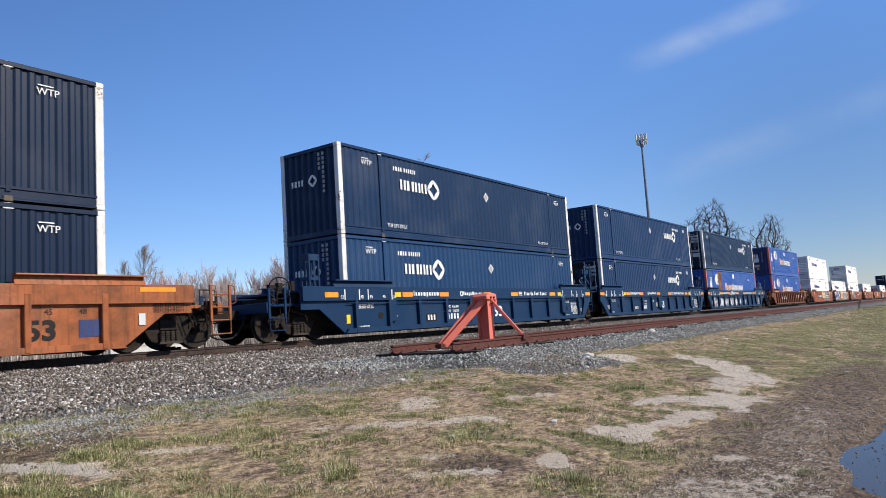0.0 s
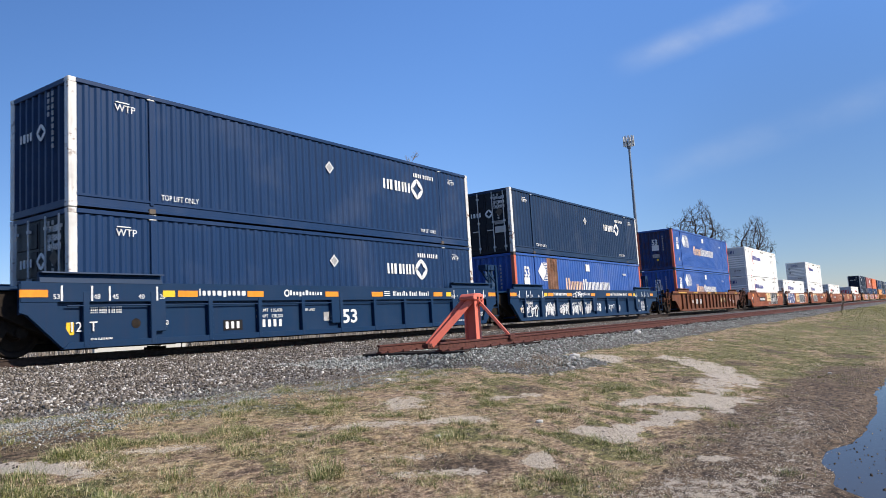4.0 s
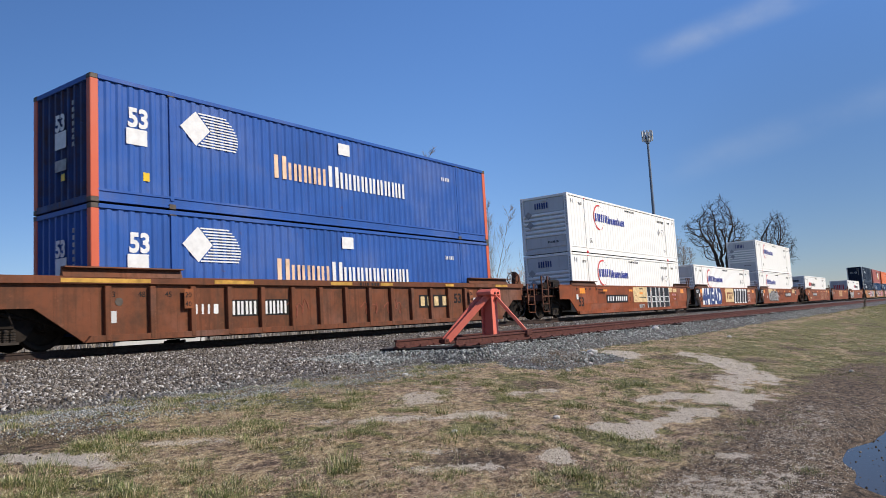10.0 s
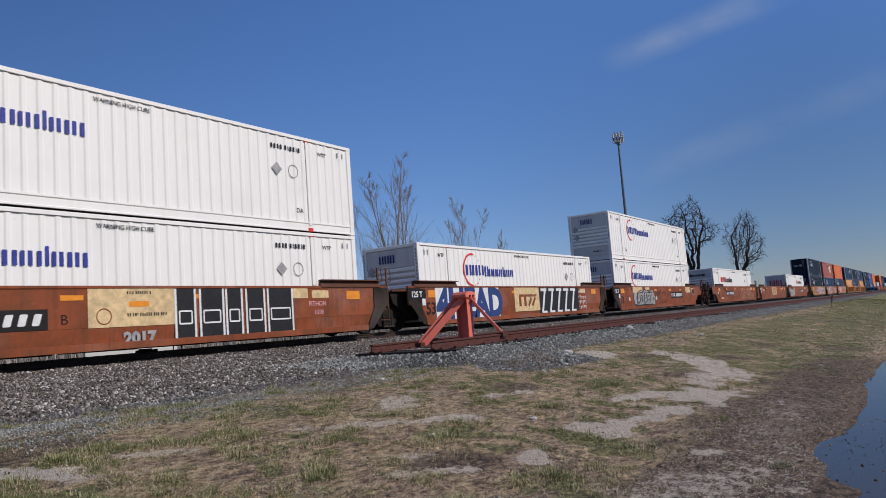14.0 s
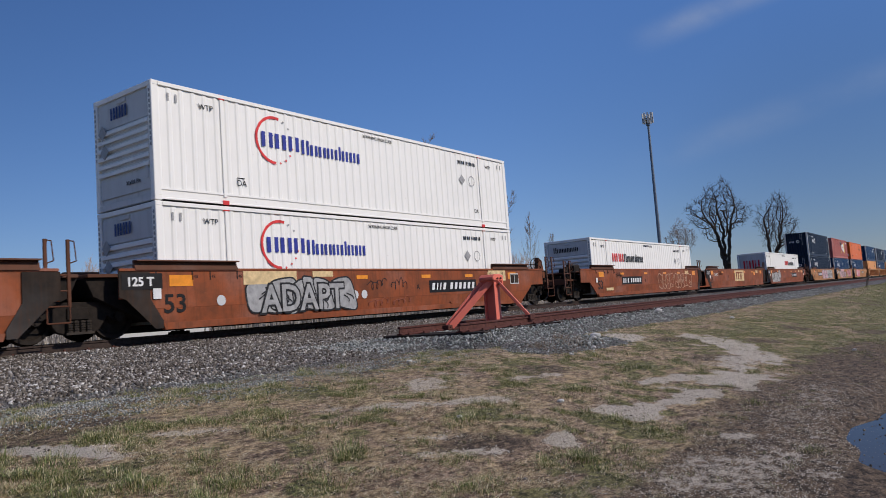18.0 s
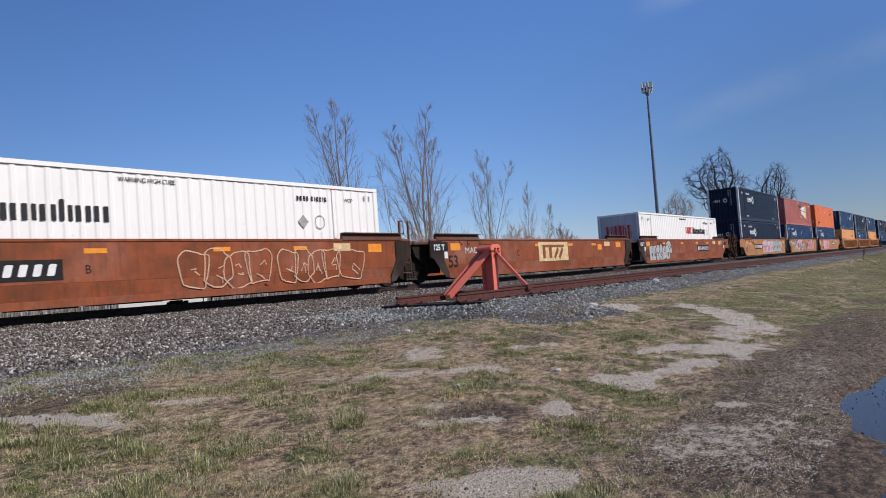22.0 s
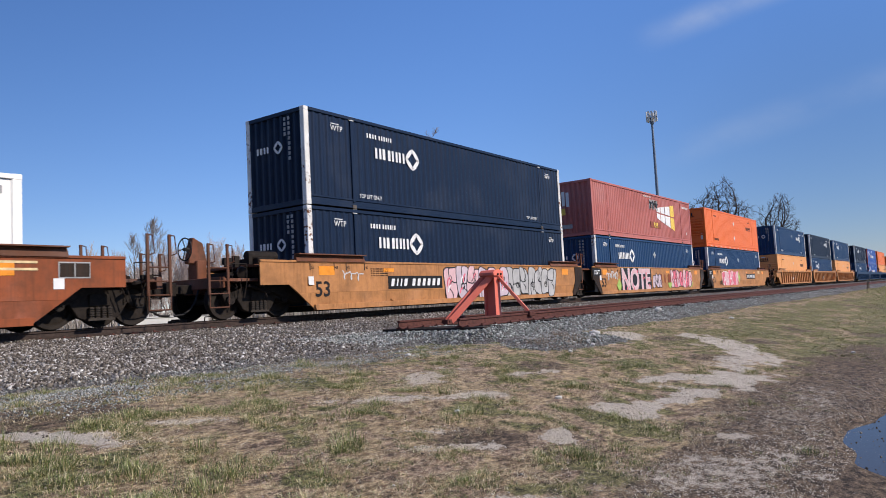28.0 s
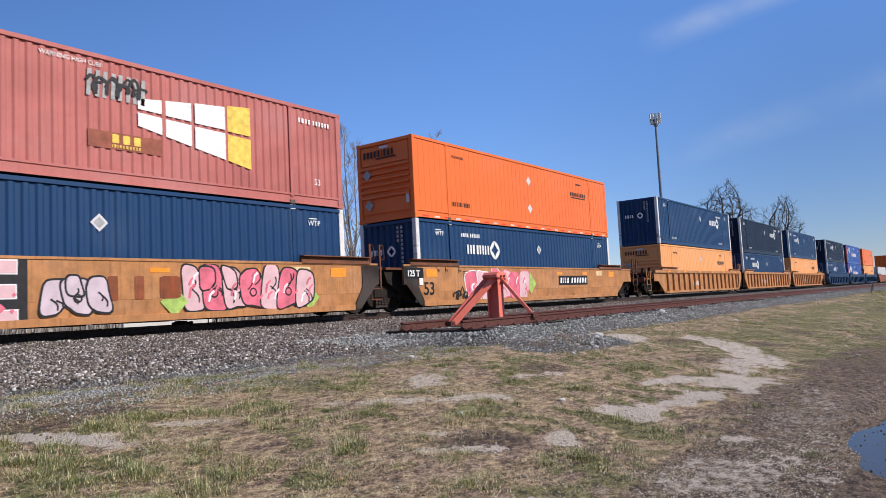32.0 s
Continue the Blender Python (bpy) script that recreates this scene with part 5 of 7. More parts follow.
def dress_blue(car, x0, k):
    reflectors(car, x0, 1.20, (-1.15, 2.42, 4.5, 7.4, 9.5, 12.9, L + 0.55), w=0.55, h=0.15)
    for q in (2.02, L - 2.45):
        panel(car, x0 + q, YBEAM, 1.20, 0.32, 0.15, REFYELLOW, "reflector", "yellow reflective strip")
    for q in (-0.34, 0.30, 0.70, 1.85, L + 0.15, L - 0.5, L - 1.0, L - 1.95):
        panel(car, x0 + q, YBEAM, 1.12, 0.04, 0.32, INKWHITE, "mark")
    for q, w in ((-0.50, "53"), (0.36, "48"), (0.78, "45"), (1.40, "40"), (1.93, "20"), (L + 0.2, "53"), (L - 0.44, "48"), (L - 0.92, "45"), (L - 1.85, "40"), (L - 2.12, "20")):
        write(car, w, x0 + q, YBEAM - 0.002, 1.16, 0.15, INKWHITE)
    bars(car, "Iaaamgaaam", x0 + 3.02, YBEAM, 1.23, 0.17, INKWHITE, gap=0.06, width=1.42)
    bars(car, "AaagaMaaiaa", x0 + 6.0, YBEAM, 1.24, 0.14, INKWHITE, gap=0.06, width=1.25)
    ring(car, x0 + 5.88, YBEAM, 1.30, 0.10, 0.04, INKWHITE)
    bars(car, "AIaaiAa AaaI AaaaI", x0 + 10.59, YBEAM, 1.22, 0.16, INKWHITE, gap=0.05, width=2.0)
    for z in (1.22, 1.28, 1.34):
        panel(car, x0 + 10.12, YBEAM, z, 0.30, 0.03, INKWHITE, "mark")
    panel(car, x0 + 3.80, YIN, 0.36, 0.60, 0.26, BLACK, "mark")
    bars(car, "AAA", x0 + 3.86, YIN - 0.008, 0.40, 0.18, INKWHITE, width=0.43)
    bars(car, "AAAAA", x0 + 4.87, YIN, 0.40, 0.20, INKWHITE, width=0.88)
    write(car, "LD LMT  116,400", x0 + 4.85, YIN, 0.80, 0.13, INKWHITE)
    write(car, "LT  WT   138,200", x0 + 4.85, YIN, 0.645, 0.13, INKWHITE)
    write(car, "PER UNIT", x0 + 6.6, YIN, 0.80, 0.11, INKWHITE)
    for y in (-HALF - 0.075,):
        part("conduit", kept(("conduit",), lambda: Shape().rod((-0.2, 0, 0), (L + 0.2, 0, 0), 0.017, 8).mesh("conduit", CARBLUE)), None, car, at=(x0, y, 1.025))
    for q in (1.75, 7.65, L - 2.05):
        part("gusset", kept(("gusset",), lambda: Shape().box(0, -0.10, 0.42, 0.34, 0.02, 1.12).rod((-0.06, -0.06, 0.5), (0.40, -0.06, 0.5), 0.02, 6).rod((-0.06, -0.06, 0.62), (0.40, -0.06, 0.62), 0.02, 6).mesh("gusset", CARBLUE, 0.01)), None, car, at=(x0 + q, -HALF, 0))
    write(car, "53" if k < 2 else "58", x0 + 8.2, YIN, 0.42, 0.57, INKWHITE, wide=1.25, fat=0.012)
    for z, line in ((0.80, "SPRG 7 OC D5"), (0.71, "SPRG 7 IC D6"), (0.62, "SPRG 5 IIC D6A"), (0.53, "CONT SPRG 2 OC SCT B353"), (0.44, "CONT SPRG 2 IC SCT B354"), (0.33, "      38 INCH WHEELS")):
        write(car, line, x0 + L - 0.95, YIN, z, 0.095, INKWHITE, fat=0.002)
    for q in (-0.18,):
        panel(car, x0 + q, YIN, 0.42, 0.16, 0.26, REFYELLOW, "sign", "yellow notice plate")
    for q in (0.35, L - 1.6):
        for z in (0.22, 0.29):
            bars(car, "AA AA AAAAA AAAMA", x0 + q, YIN, z, 0.045, INKWHITE)
        for z in (0.86, 0.91, 0.96):
            bars(car, "AAAI AAAA A AA AAA", x0 + q - (0.25 if q > 5 else 0), YIN, z, 0.035, INKWHITE, width=0.7)
        # flat dark disc: the shade inside a round hole is put into its colour
        ring(car, x0 + q + (1.05 if q < 5 else 0.18), YIN, 0.62, 0.11, 0.11, GRIME, name="hole")
    write(car, "ABC"[k], x0 + 2.15, YIN, 0.56, 0.15, INKWHITE)
    panel(car, x0 + 7.4, YIN, 0.50, 0.22, 0.26, INKGREY, "sign", "grey notice plate")
    if k:
        write(car, "125T", x0 - 0.15, YIN - 0.03, 0.48, 0.30, INKWHITE)
    if k == 2:
        rng = random.Random(5)
        for q, w in ((0.0, 1.5), (2.2, 0.7), (2.9, 0.7), (3.9, 1.5), (5.6, 1.2), (6.9, 0.9)):
            for r in range(3):
                scribble(car, x0 + q, YIN - 0.002 - 0.002 * r, 0.26, w, 0.66, INKWHITE, rng, 0.03)
        scribble(car, x0 + 9.6, YIN - 0.002, 0.35, 1.2, 0.45, INKWHITE, rng, 0.03)
        scribble(car, x0 + 11.4, YIN - 0.002, 0.35, 0.3, 0.45, INKWHITE, rng, 0.03)
        scribble(car, x0 + 5.2, YBEAM - 0.002, 1.10, 1.2, 0.36, INKWHITE, rng, 0.04)


def dress_rust(car, x0, k):
    reflectors(car, x0, 1.12, (0.10, L - 0.9), w=0.62, h=0.26, y=YSIDE)
    reflectors(car, x0, 1.22, (2.9, 6.4, 9.6, 12.2), w=0.5, h=0.11, y=YSIDE)
    write(car, "53", x0 - 0.08, YSIDE, 0.52, 0.60, BLACK, wide=1.05, fat=0.01)
    for q, w in ((-0.2, "53"), (0.75, "48"), (1.25, "45"), (2.05, "40")):
        write(car, w, x0 + q, YSIDE, 1.30, 0.12, BLACK)
        panel(car, x0 + q - 0.05, YSIDE, 1.26, 0.03, 0.22, BLACK, "mark")
    if k:
        panel(car, x0 - 1.08, YSIDE - 0.030, 1.06, 0.98, 0.36, BLACK, "sign", "black weight board")
        write(car, "125 T", x0 - 0.98, YSIDE - 0.040, 1.14, 0.28, INKWHITE, fat=0.008)
    for z in (0.86, 0.93, 1.0, 1.07):
        bars(car, "AA AAI AAAA AAAAAA IAAA", x0 + 2.3, YSIDE, z + 0.22, 0.04, BLACK, width=0.8)
    panel(car, x0 - 0.34, YSIDE - 0.032, 0.84, 0.2, 0.24, INKWHITE, "sign", "white notice plate")
    panel(car, x0 + L - 2.4, YSIDE, 1.18, 0.7, 0.22, CREAM, "sign", "cream notice panel")
    # low gusset outlines welded on the side
    for q in (3.2, L - 5.0):
        s = Shape().bar((0, 0, 0.36), (0.35, 0, 0.20), 0.02, 0.025).bar((0.35, 0, 0.20), (1.5, 0, 0.20), 0.02, 0.025).bar((1.5, 0, 0.20), (1.8, 0, 0.36), 0.02, 0.025)
        part("gusset", s, skin_of(car), car, at=(x0 + q, YSIDE + 0.004, 0))


def skin_of(car):
    return [o for o in car.children if o.name.startswith("side_sill")][0].data.materials[0]


def plate_number(car, x, z, width=2.9, size=0.24, back=BLACK, ink=None):
    panel(car, x, YSIDE, z - 0.09, width, size + 0.18, back, "mark")
    bars(car, "AIIA AAAAAA", x + 0.12, YSIDE - 0.008, z, size, ink or INKWHITE, gap=0.10, slant=0.15, width=width - 0.24)


def emblem(car, x, y, z, w, h):
    """The builder's emblem as plain shapes: a long bar on two stems, with two slanted bars under it."""
    s = Shape()
    s.box(0, 0, h * 0.80, w, 0.004, h)
    for q in (0.0, 0.28):
        s.box(w * q, 0, 0, w * (q + 0.12), 0.004, h * 0.80)
    part("logo", s, CARRUST, car, "rust red emblem", at=(x, y, z))
    for a, b in ((0.52, 0.70), (0.74, 0.92)):
        part("logo", Shape().bar((w * a, 0, 0.0), (w * b, 0, h * 0.72), 0.004, w * 0.085, (1, 0, 0)), CARRUST, car, "rust red emblem", at=(x, y, z))


def throwup(car, x, z, w, h, fill, edge, rng, n=5, fill2=None):
    """A row of fat rounded sprayed shapes with dark outlines that lock into each other; not readable."""
    def bubble(cx, cz, rx, rz, ph, grow, tilt):
        pts = []
        for k in range(30):
            a = 6.2832 * k / 30
            c, d = math.cos(a), math.sin(a)
            r = 1 + 0.10 * math.sin(2 * a + ph) + 0.09 * math.sin(3 * a + 2.3 * ph)
            px = math.copysign(abs(c) ** 0.62, c) * (rx * r + grow)
            pz = math.copysign(abs(d) ** 0.62, d) * (rz * r + grow)
            pts.append((cx + px + tilt * pz, min(1.44, max(LOW + 0.01, cz + pz))))
        return pts

    for i in range(n):
        rr = random.Random(i * 7 + int(x * 10))
        cx, ph, tilt = x + w * (i + 0.5) / n, rr.uniform(0, 6.28), rr.uniform(-0.22, 0.22)
        rx, rz = w / n * rr.uniform(0.50, 0.62), h * rr.uniform(0.42, 0.50)
        lobes = [(cx, z + h * 0.5, rx, rz, ph)]
        if rr.random() < 0.6:
            lobes.append((cx + w / n * rr.uniform(-0.35, 0.35), z + h * rr.choice((0.25, 0.75)), rx * 0.62, rz * 0.5, ph + 2))
        col = fill if i % 2 == 0 or not fill2 else fill2
        for q, (lx, lz, lrx, lrz, lph) in enumerate(lobes):
            dy = 0.0022 * i + 0.001 * q
            part("graffiti", Shape().prism(bubble(lx, lz, lrx, lrz, lph, 0.045, tilt), 0, -0.006), edge, car, at=(0, YSIDE - dy, 0))
            part("graffiti", Shape().prism(bubble(lx, lz, lrx, lrz, lph, 0.0, tilt), 0, -0.006), col, car, at=(0, YSIDE - dy - 0.0006, 0))
        face = YSIDE - 0.0022 * i - 0.0095
        for k in range(2):
            u, v = cx + rx * rr.uniform(-0.5, 0.2), z + h * rr.uniform(0.35, 0.6)
            du, dv = rx * rr.uniform(0.3, 0.7), h * rr.choice((-1, 1)) * rr.uniform(0.16, 0.34)
            part("graffiti", ribbon([(u + du * e / 6 + 0.25 * rx * math.sin(e / 6 * 3.1416), v + dv * e / 6) for e in range(7)], 0.035), edge, car, at=(0, face, 0))
        if i % 2:
            er = min(rx, rz) * 0.30
            part("graffiti", ribbon([(cx + er * math.cos(0.524 * e), z + h * 0.42 + er * math.sin(0.524 * e)) for e in range(12)], 0.035, True), edge, car, at=(0, face - 0.0008, 0))
        if fill2:
            for k in range(3):
                part("graffiti", kept(("drip", k), lambda: ribbon([(0, 0), (0.05, 0.12 + 0.05 * k), (0.16, 0.2 + 0.06 * k)], 0.06).mesh("graffiti", INKROSE if k != 1 else INKWHITE)), None, car, at=(cx + rx * rr.uniform(-0.7, 0.5), face - 0.0012, z + h * rr.uniform(0.15, 0.65)))


def dress_banded(car, x0, k):
    dress_rust(car, x0, k)
    rng = random.Random(11 + k)
    if k == 0:
        plate_number(car, x0 + 3.25, 0.72)
        write(car, "B", x0 + 6.4, YSIDE, 0.72, 0.30, BLACK)
        panel(car, x0 + 6.99, YSIDE - 0.003, 0.62, 2.15, 0.88, CREAM, "sign", "cream patch of newer paint")
        bars(car, "AA AMI AAaAAA AAA AAII", x0 + 7.9, YSIDE - 0.010, 0.84, 0.08, INKBLACK, width=1.0)
        bars(car, "AIIA AAAAAA A", x0 + 7.9, YSIDE - 0.010, 1.34, 0.07, INKBLACK, width=0.6)
        ring(car, x0 + 7.35, YSIDE - 0.010, 0.86, 0.18, 0.025, INKBROWN, name="mark")
        reflectors(car, x0, 1.06, (7.95,), w=0.5, h=0.12, y=YSIDE - 0.008)
        for q, w in ((9.15, 0.55), (9.85, 0.7), (10.65, 0.5), (11.3, 0.62), (12.05, 0.9)):
            panel(car, x0 + q, YSIDE - 0.004, 0.26, w, 1.2, INKBLACK, "graffiti", "black sprayed block")
            s = Shape()
            for e in (0.0, w):
                s.bar((e, 0, 0.24), (e, 0, 1.46), 0.006, 0.06, (1, 0, 0))
            s.bar((0.1, 0, 0.62), (w - 0.1, 0, 0.62), 0.006, 0.04).bar((0.1, 0, 0.92), (w - 0.1, 0, 0.92), 0.006, 0.04).bar((0.1, 0, 0.62), (0.1, 0, 0.92), 0.006, 0.04, (1, 0, 0)).bar((w - 0.1, 0, 0.62), (w - 0.1, 0, 0.92), 0.006, 0.04, (1, 0, 0))
            part("graffiti", s, INKWHITE, car, "white sprayed outline", at=(x0 + q, YSIDE - 0.012, 0))
        write(car, "2017", x0 + 7.8, YSIDE - 0.006, 0.24, 0.36, INKGREY, "graffiti", 1.1, 0.02)
        panel(car, x0 + 12.98, YSIDE - 0.004, 1.18, 0.6, 0.28, CREAM, "sign", "cream notice panel")
        write(car, "PITHON", x0 + 13.6, YSIDE - 0.004, 0.95, 0.20, INKPINK, "graffiti")
        write(car, "1018", x0 + 13.8, YSIDE - 0.004, 0.70, 0.20, INKPINK, "graffiti")
    elif k == 1:
        panel(car, x0 + 0.54, YSIDE - 0.001, 0.22, 4.7, 1.27, INKWHITE, "graffiti", "white sprayed ground")
        write(car, "4HEAD", x0 + 0.62, YSIDE - 0.008, 0.32, 1.58, INKNAVY, "graffiti", 0.98, 0.085)
        panel(car, x0 + 6.6, YSIDE - 0.002, 0.42, 2.4, 1.06, CREAM, "sign", "cream logo panel")
        emblem(car, x0 + 7.0, YSIDE - 0.012, 0.64, 1.7, 0.52)
        panel(car, x0 + 9.0, YSIDE - 0.002, 0.24, 4.5, 1.24, INKBLACK, "graffiti", "black sprayed ground")
        for q in range(5):
            s = Shape().bar((0, 0, 0.30), (0.42, 0, 1.42), 0.006, 0.17, (1, 0, 0)).bar((-0.05, 0, 1.36), (0.55, 0, 1.36), 0.006, 0.13).bar((-0.05, 0, 0.32), (0.5, 0, 0.32), 0.006, 0.12)
            part("graffiti", s, INKWHITE, car, "white sprayed letter", at=(x0 + 9.25 + 0.84 * q, YSIDE - 0.010, 0))
        for q in range(4):
            scribble(car, x0 + 13.55, YSIDE - 0.004, 0.36 + 0.26 * q, 0.9, 0.2, INKWHITE, rng, 0.025)
    else:
        panel(car, x0 + 2.2, YSIDE - 0.002, 1.12, 1.8, 0.36, CREAM, "sign", "cream notice strip")
        panel(car, x0 + 4.6, YSIDE - 0.002, 1.30, 0.8, 0.16, CREAM, "sign", "cream notice strip")
        throwup(car, x0 + 2.4, 0.30, 3.8, 1.0, INKGREY, INKBLACK, rng, 5)
        write(car, "ADAPT", x0 + 2.75, YSIDE - 0.020, 0.40, 1.0, INKBLACK, "graffiti", 0.95, 0.075)
        write(car, "ADAPT", x0 + 2.75, YSIDE - 0.026, 0.40, 1.0, INKGREY, "graffiti", 0.95, 0.02)
        for q in (1.5, 6.3, 6.7):
            ring(car, x0 + q, YSIDE - 0.004, 0.75, 0.13, 0.13, OFFWHITE, name="graffiti")
        plate_number(car, x0 + 10.0, 0.80)
        write(car, "A", x0 + 9.3, YSIDE, 0.84, 0.26, BLACK)
        for q in (6.9, 8.0):
            scribble(car, x0 + q, YSIDE - 0.004, 0.85, 0.8, 0.4, INKBLACK, rng, 0.02)
            scribble(car, x0 + q, YSIDE - 0.004, 0.35, 1.0, 0.3, INKBROWN, rng, 0.02)
        panel(car, x0 + 15.40, YSIDE - 0.004, 0.92, 0.66, 0.42, OFFWHITE, "sign", "white-rimmed notice board")
        for q in (15.44, 15.76):
            panel(car, x0 + q, YSIDE - 0.011, 0.96, 0.27, 0.34, SOOT, "sign", "dark notice pane")
        panel(car, x0 + 13.8, YSIDE - 0.004, 1.06, 1.25, 0.40, CREAM, "sign", "cream notice panel")
        for q, w in ((13.86, "40"), (14.76, "45")):
            write(car, w, x0 + q, YSIDE - 0.012, 1.30, 0.13, BLACK)
        write(car, "20", x0 + 13.86, YSIDE - 0.012, 1.12, 0.13, BLACK)


def dress_tagged(car, x0, k):
    dress_rust(car, x0, k)
    rng = random.Random(21 + k)
    if k == 0:
        plate_number(car, x0 + 3.05, 0.78)
        write(car, "B", x0 + 6.4, YSIDE, 0.80, 0.26, BLACK)
        for q, w in ((8.7, 2.6), (11.7, 2.2), (14.0, 0.9)):
            hollow(car, x0 + q, YSIDE - 0.003, 0.36, w, 0.86, INKTAN, rng, max(1, round(w / 0.62)), 0.032)
        panel(car, x0 + 0.9, YSIDE - 0.002, 0.42, 0.9, 0.14, CREAM, "sign", "cream notice strip")
    elif k == 1:
        write(car, "MAD", x0 + 1.0, YSIDE - 0.004, 1.0, 0.32, OFFWHITE, "graffiti", 1.3)
        panel(car, x0 + 6.69, YSIDE - 0.002, 0.56, 2.83, 0.84, CREAM, "sign", "cream logo panel")
        emblem(car, x0 + 7.05, YSIDE - 0.012, 0.68, 2.1, 0.60)
        write(car, "C", x0 + 4.8, YSIDE, 0.84, 0.34, BLACK)
        panel(car, x0 + 12.9, YSIDE - 0.002, 1.0, 0.5, 0.28, REFLECT, "reflector")
    else:
        throwup(car, x0 + 0.55, 0.20, 3.4, 1.0, SILVER, INKBLACK, rng, 6)
        throwup(car, x0 + 3.6, 0.62, 0.8, 0.80, SILVER, INKBLACK, rng, 1)
        plate_number(car, x0 + 9.97, 0.78, 2.7)
        panel(car, x0 + L + 0.55, YSIDE - 0.002, 1.06, 0.66, 0.34, INKGREY, "sign", "white-rimmed notice board")
        for q in (0.58, 0.90):
            panel(car, x0 + L + q, YSIDE - 0.009, 1.09, 0.29, 0.28, SOOT, "sign", "dark notice pane")
        panel(car, x0 + L + 0.45, YSIDE - 0.002, 0.84, 0.22, 0.22, INKWHITE, "sign", "white notice plate")
        for z in (1.22, 1.36):
            panel(car, x0 + L - 0.7, YSIDE - 0.002, z, 0.85, 0.05, CREAM, "mark")


def dress_yellow(car, x0, k):
    dress_rust(car, x0, k)
    rng = random.Random(31 + k)
    if k == 0:
        plate_number(car, x0 + 3.1, 0.76)
        throwup(car, x0 + 6.2, 0.18, 4.2, 1.26, INKPALE, INKBLACK, rng, 6, INKLILAC)
        throwup(car, x0 + 10.3, 0.18, 4.2, 1.26, SILVER, INKBLACK, rng, 7)
        scribble(car, x0 + 1.0, YSIDE - 0.004, 0.95, 0.9, 0.35, OFFWHITE, rng, 0.03)
    elif k == 1:
        panel(car, x0 + 2.45, YSIDE - 0.001, 0.20, 4.55, 1.28, INKBLACK, "graffiti", "black sprayed ground")
        write(car, "NOTE", x0 + 2.55, YSIDE - 0.006, 0.28, 1.62, INKWHITE, "graffiti", 0.97, 0.075)
        write(car, "NOTE", x0 + 2.55, YSIDE - 0.012, 0.28, 1.62, INKPALE, "graffiti", 0.97, 0.05)
        for q in range(16):
            diamond(car, x0 + 2.7 + rng.uniform(0, 4.1), YSIDE - 0.018, 0.35 + rng.uniform(0, 1.0), rng.uniform(0.04, 0.10), INKROSE, "graffiti")
        throwup(car, x0 + 7.3, 0.36, 1.35, 0.75, INKLILAC, INKBLACK, rng, 3)
        bars(car, "IIA", x0 + 8.62, YSIDE - 0.002, 0.62, 0.52, CARRUST, gap=0.06, width=1.75)
        throwup(car, x0 + 10.4, 0.26, 4.1, 1.12, INKPALE, INKBLACK, rng, 7, INKROSE)
        for q in (2.2, 10.2, 14.4):
            diamond(car, x0 + q, YSIDE - 0.001, 0.55, 0.36, INKGREEN, "graffiti")
        for q in range(2):
            scribble(car, x0 + 0.6, YSIDE - 0.004, 0.85, 1.4, 0.45, OFFWHITE, rng, 0.035)
    else:
        throwup(car, x0 + 2.5, 0.20, 2.4, 1.2, INKROSE, INKWHITE, rng, 3, INKPALE)
        throwup(car, x0 + 4.8, 0.20, 2.2, 1.2, INKPALE, INKROSE, rng, 3, INKROSE)
        diamond(car, x0 + 7.2, YSIDE - 0.002, 0.85, 0.45, INKGREEN, "graffiti")
        scribble(car, x0 + 1.7, YSIDE - 0.004, 0.25, 0.8, 0.5, INKBLACK, rng, 0.05)
        plate_number(car, x0 + 9.75, 0.84, 2.95)


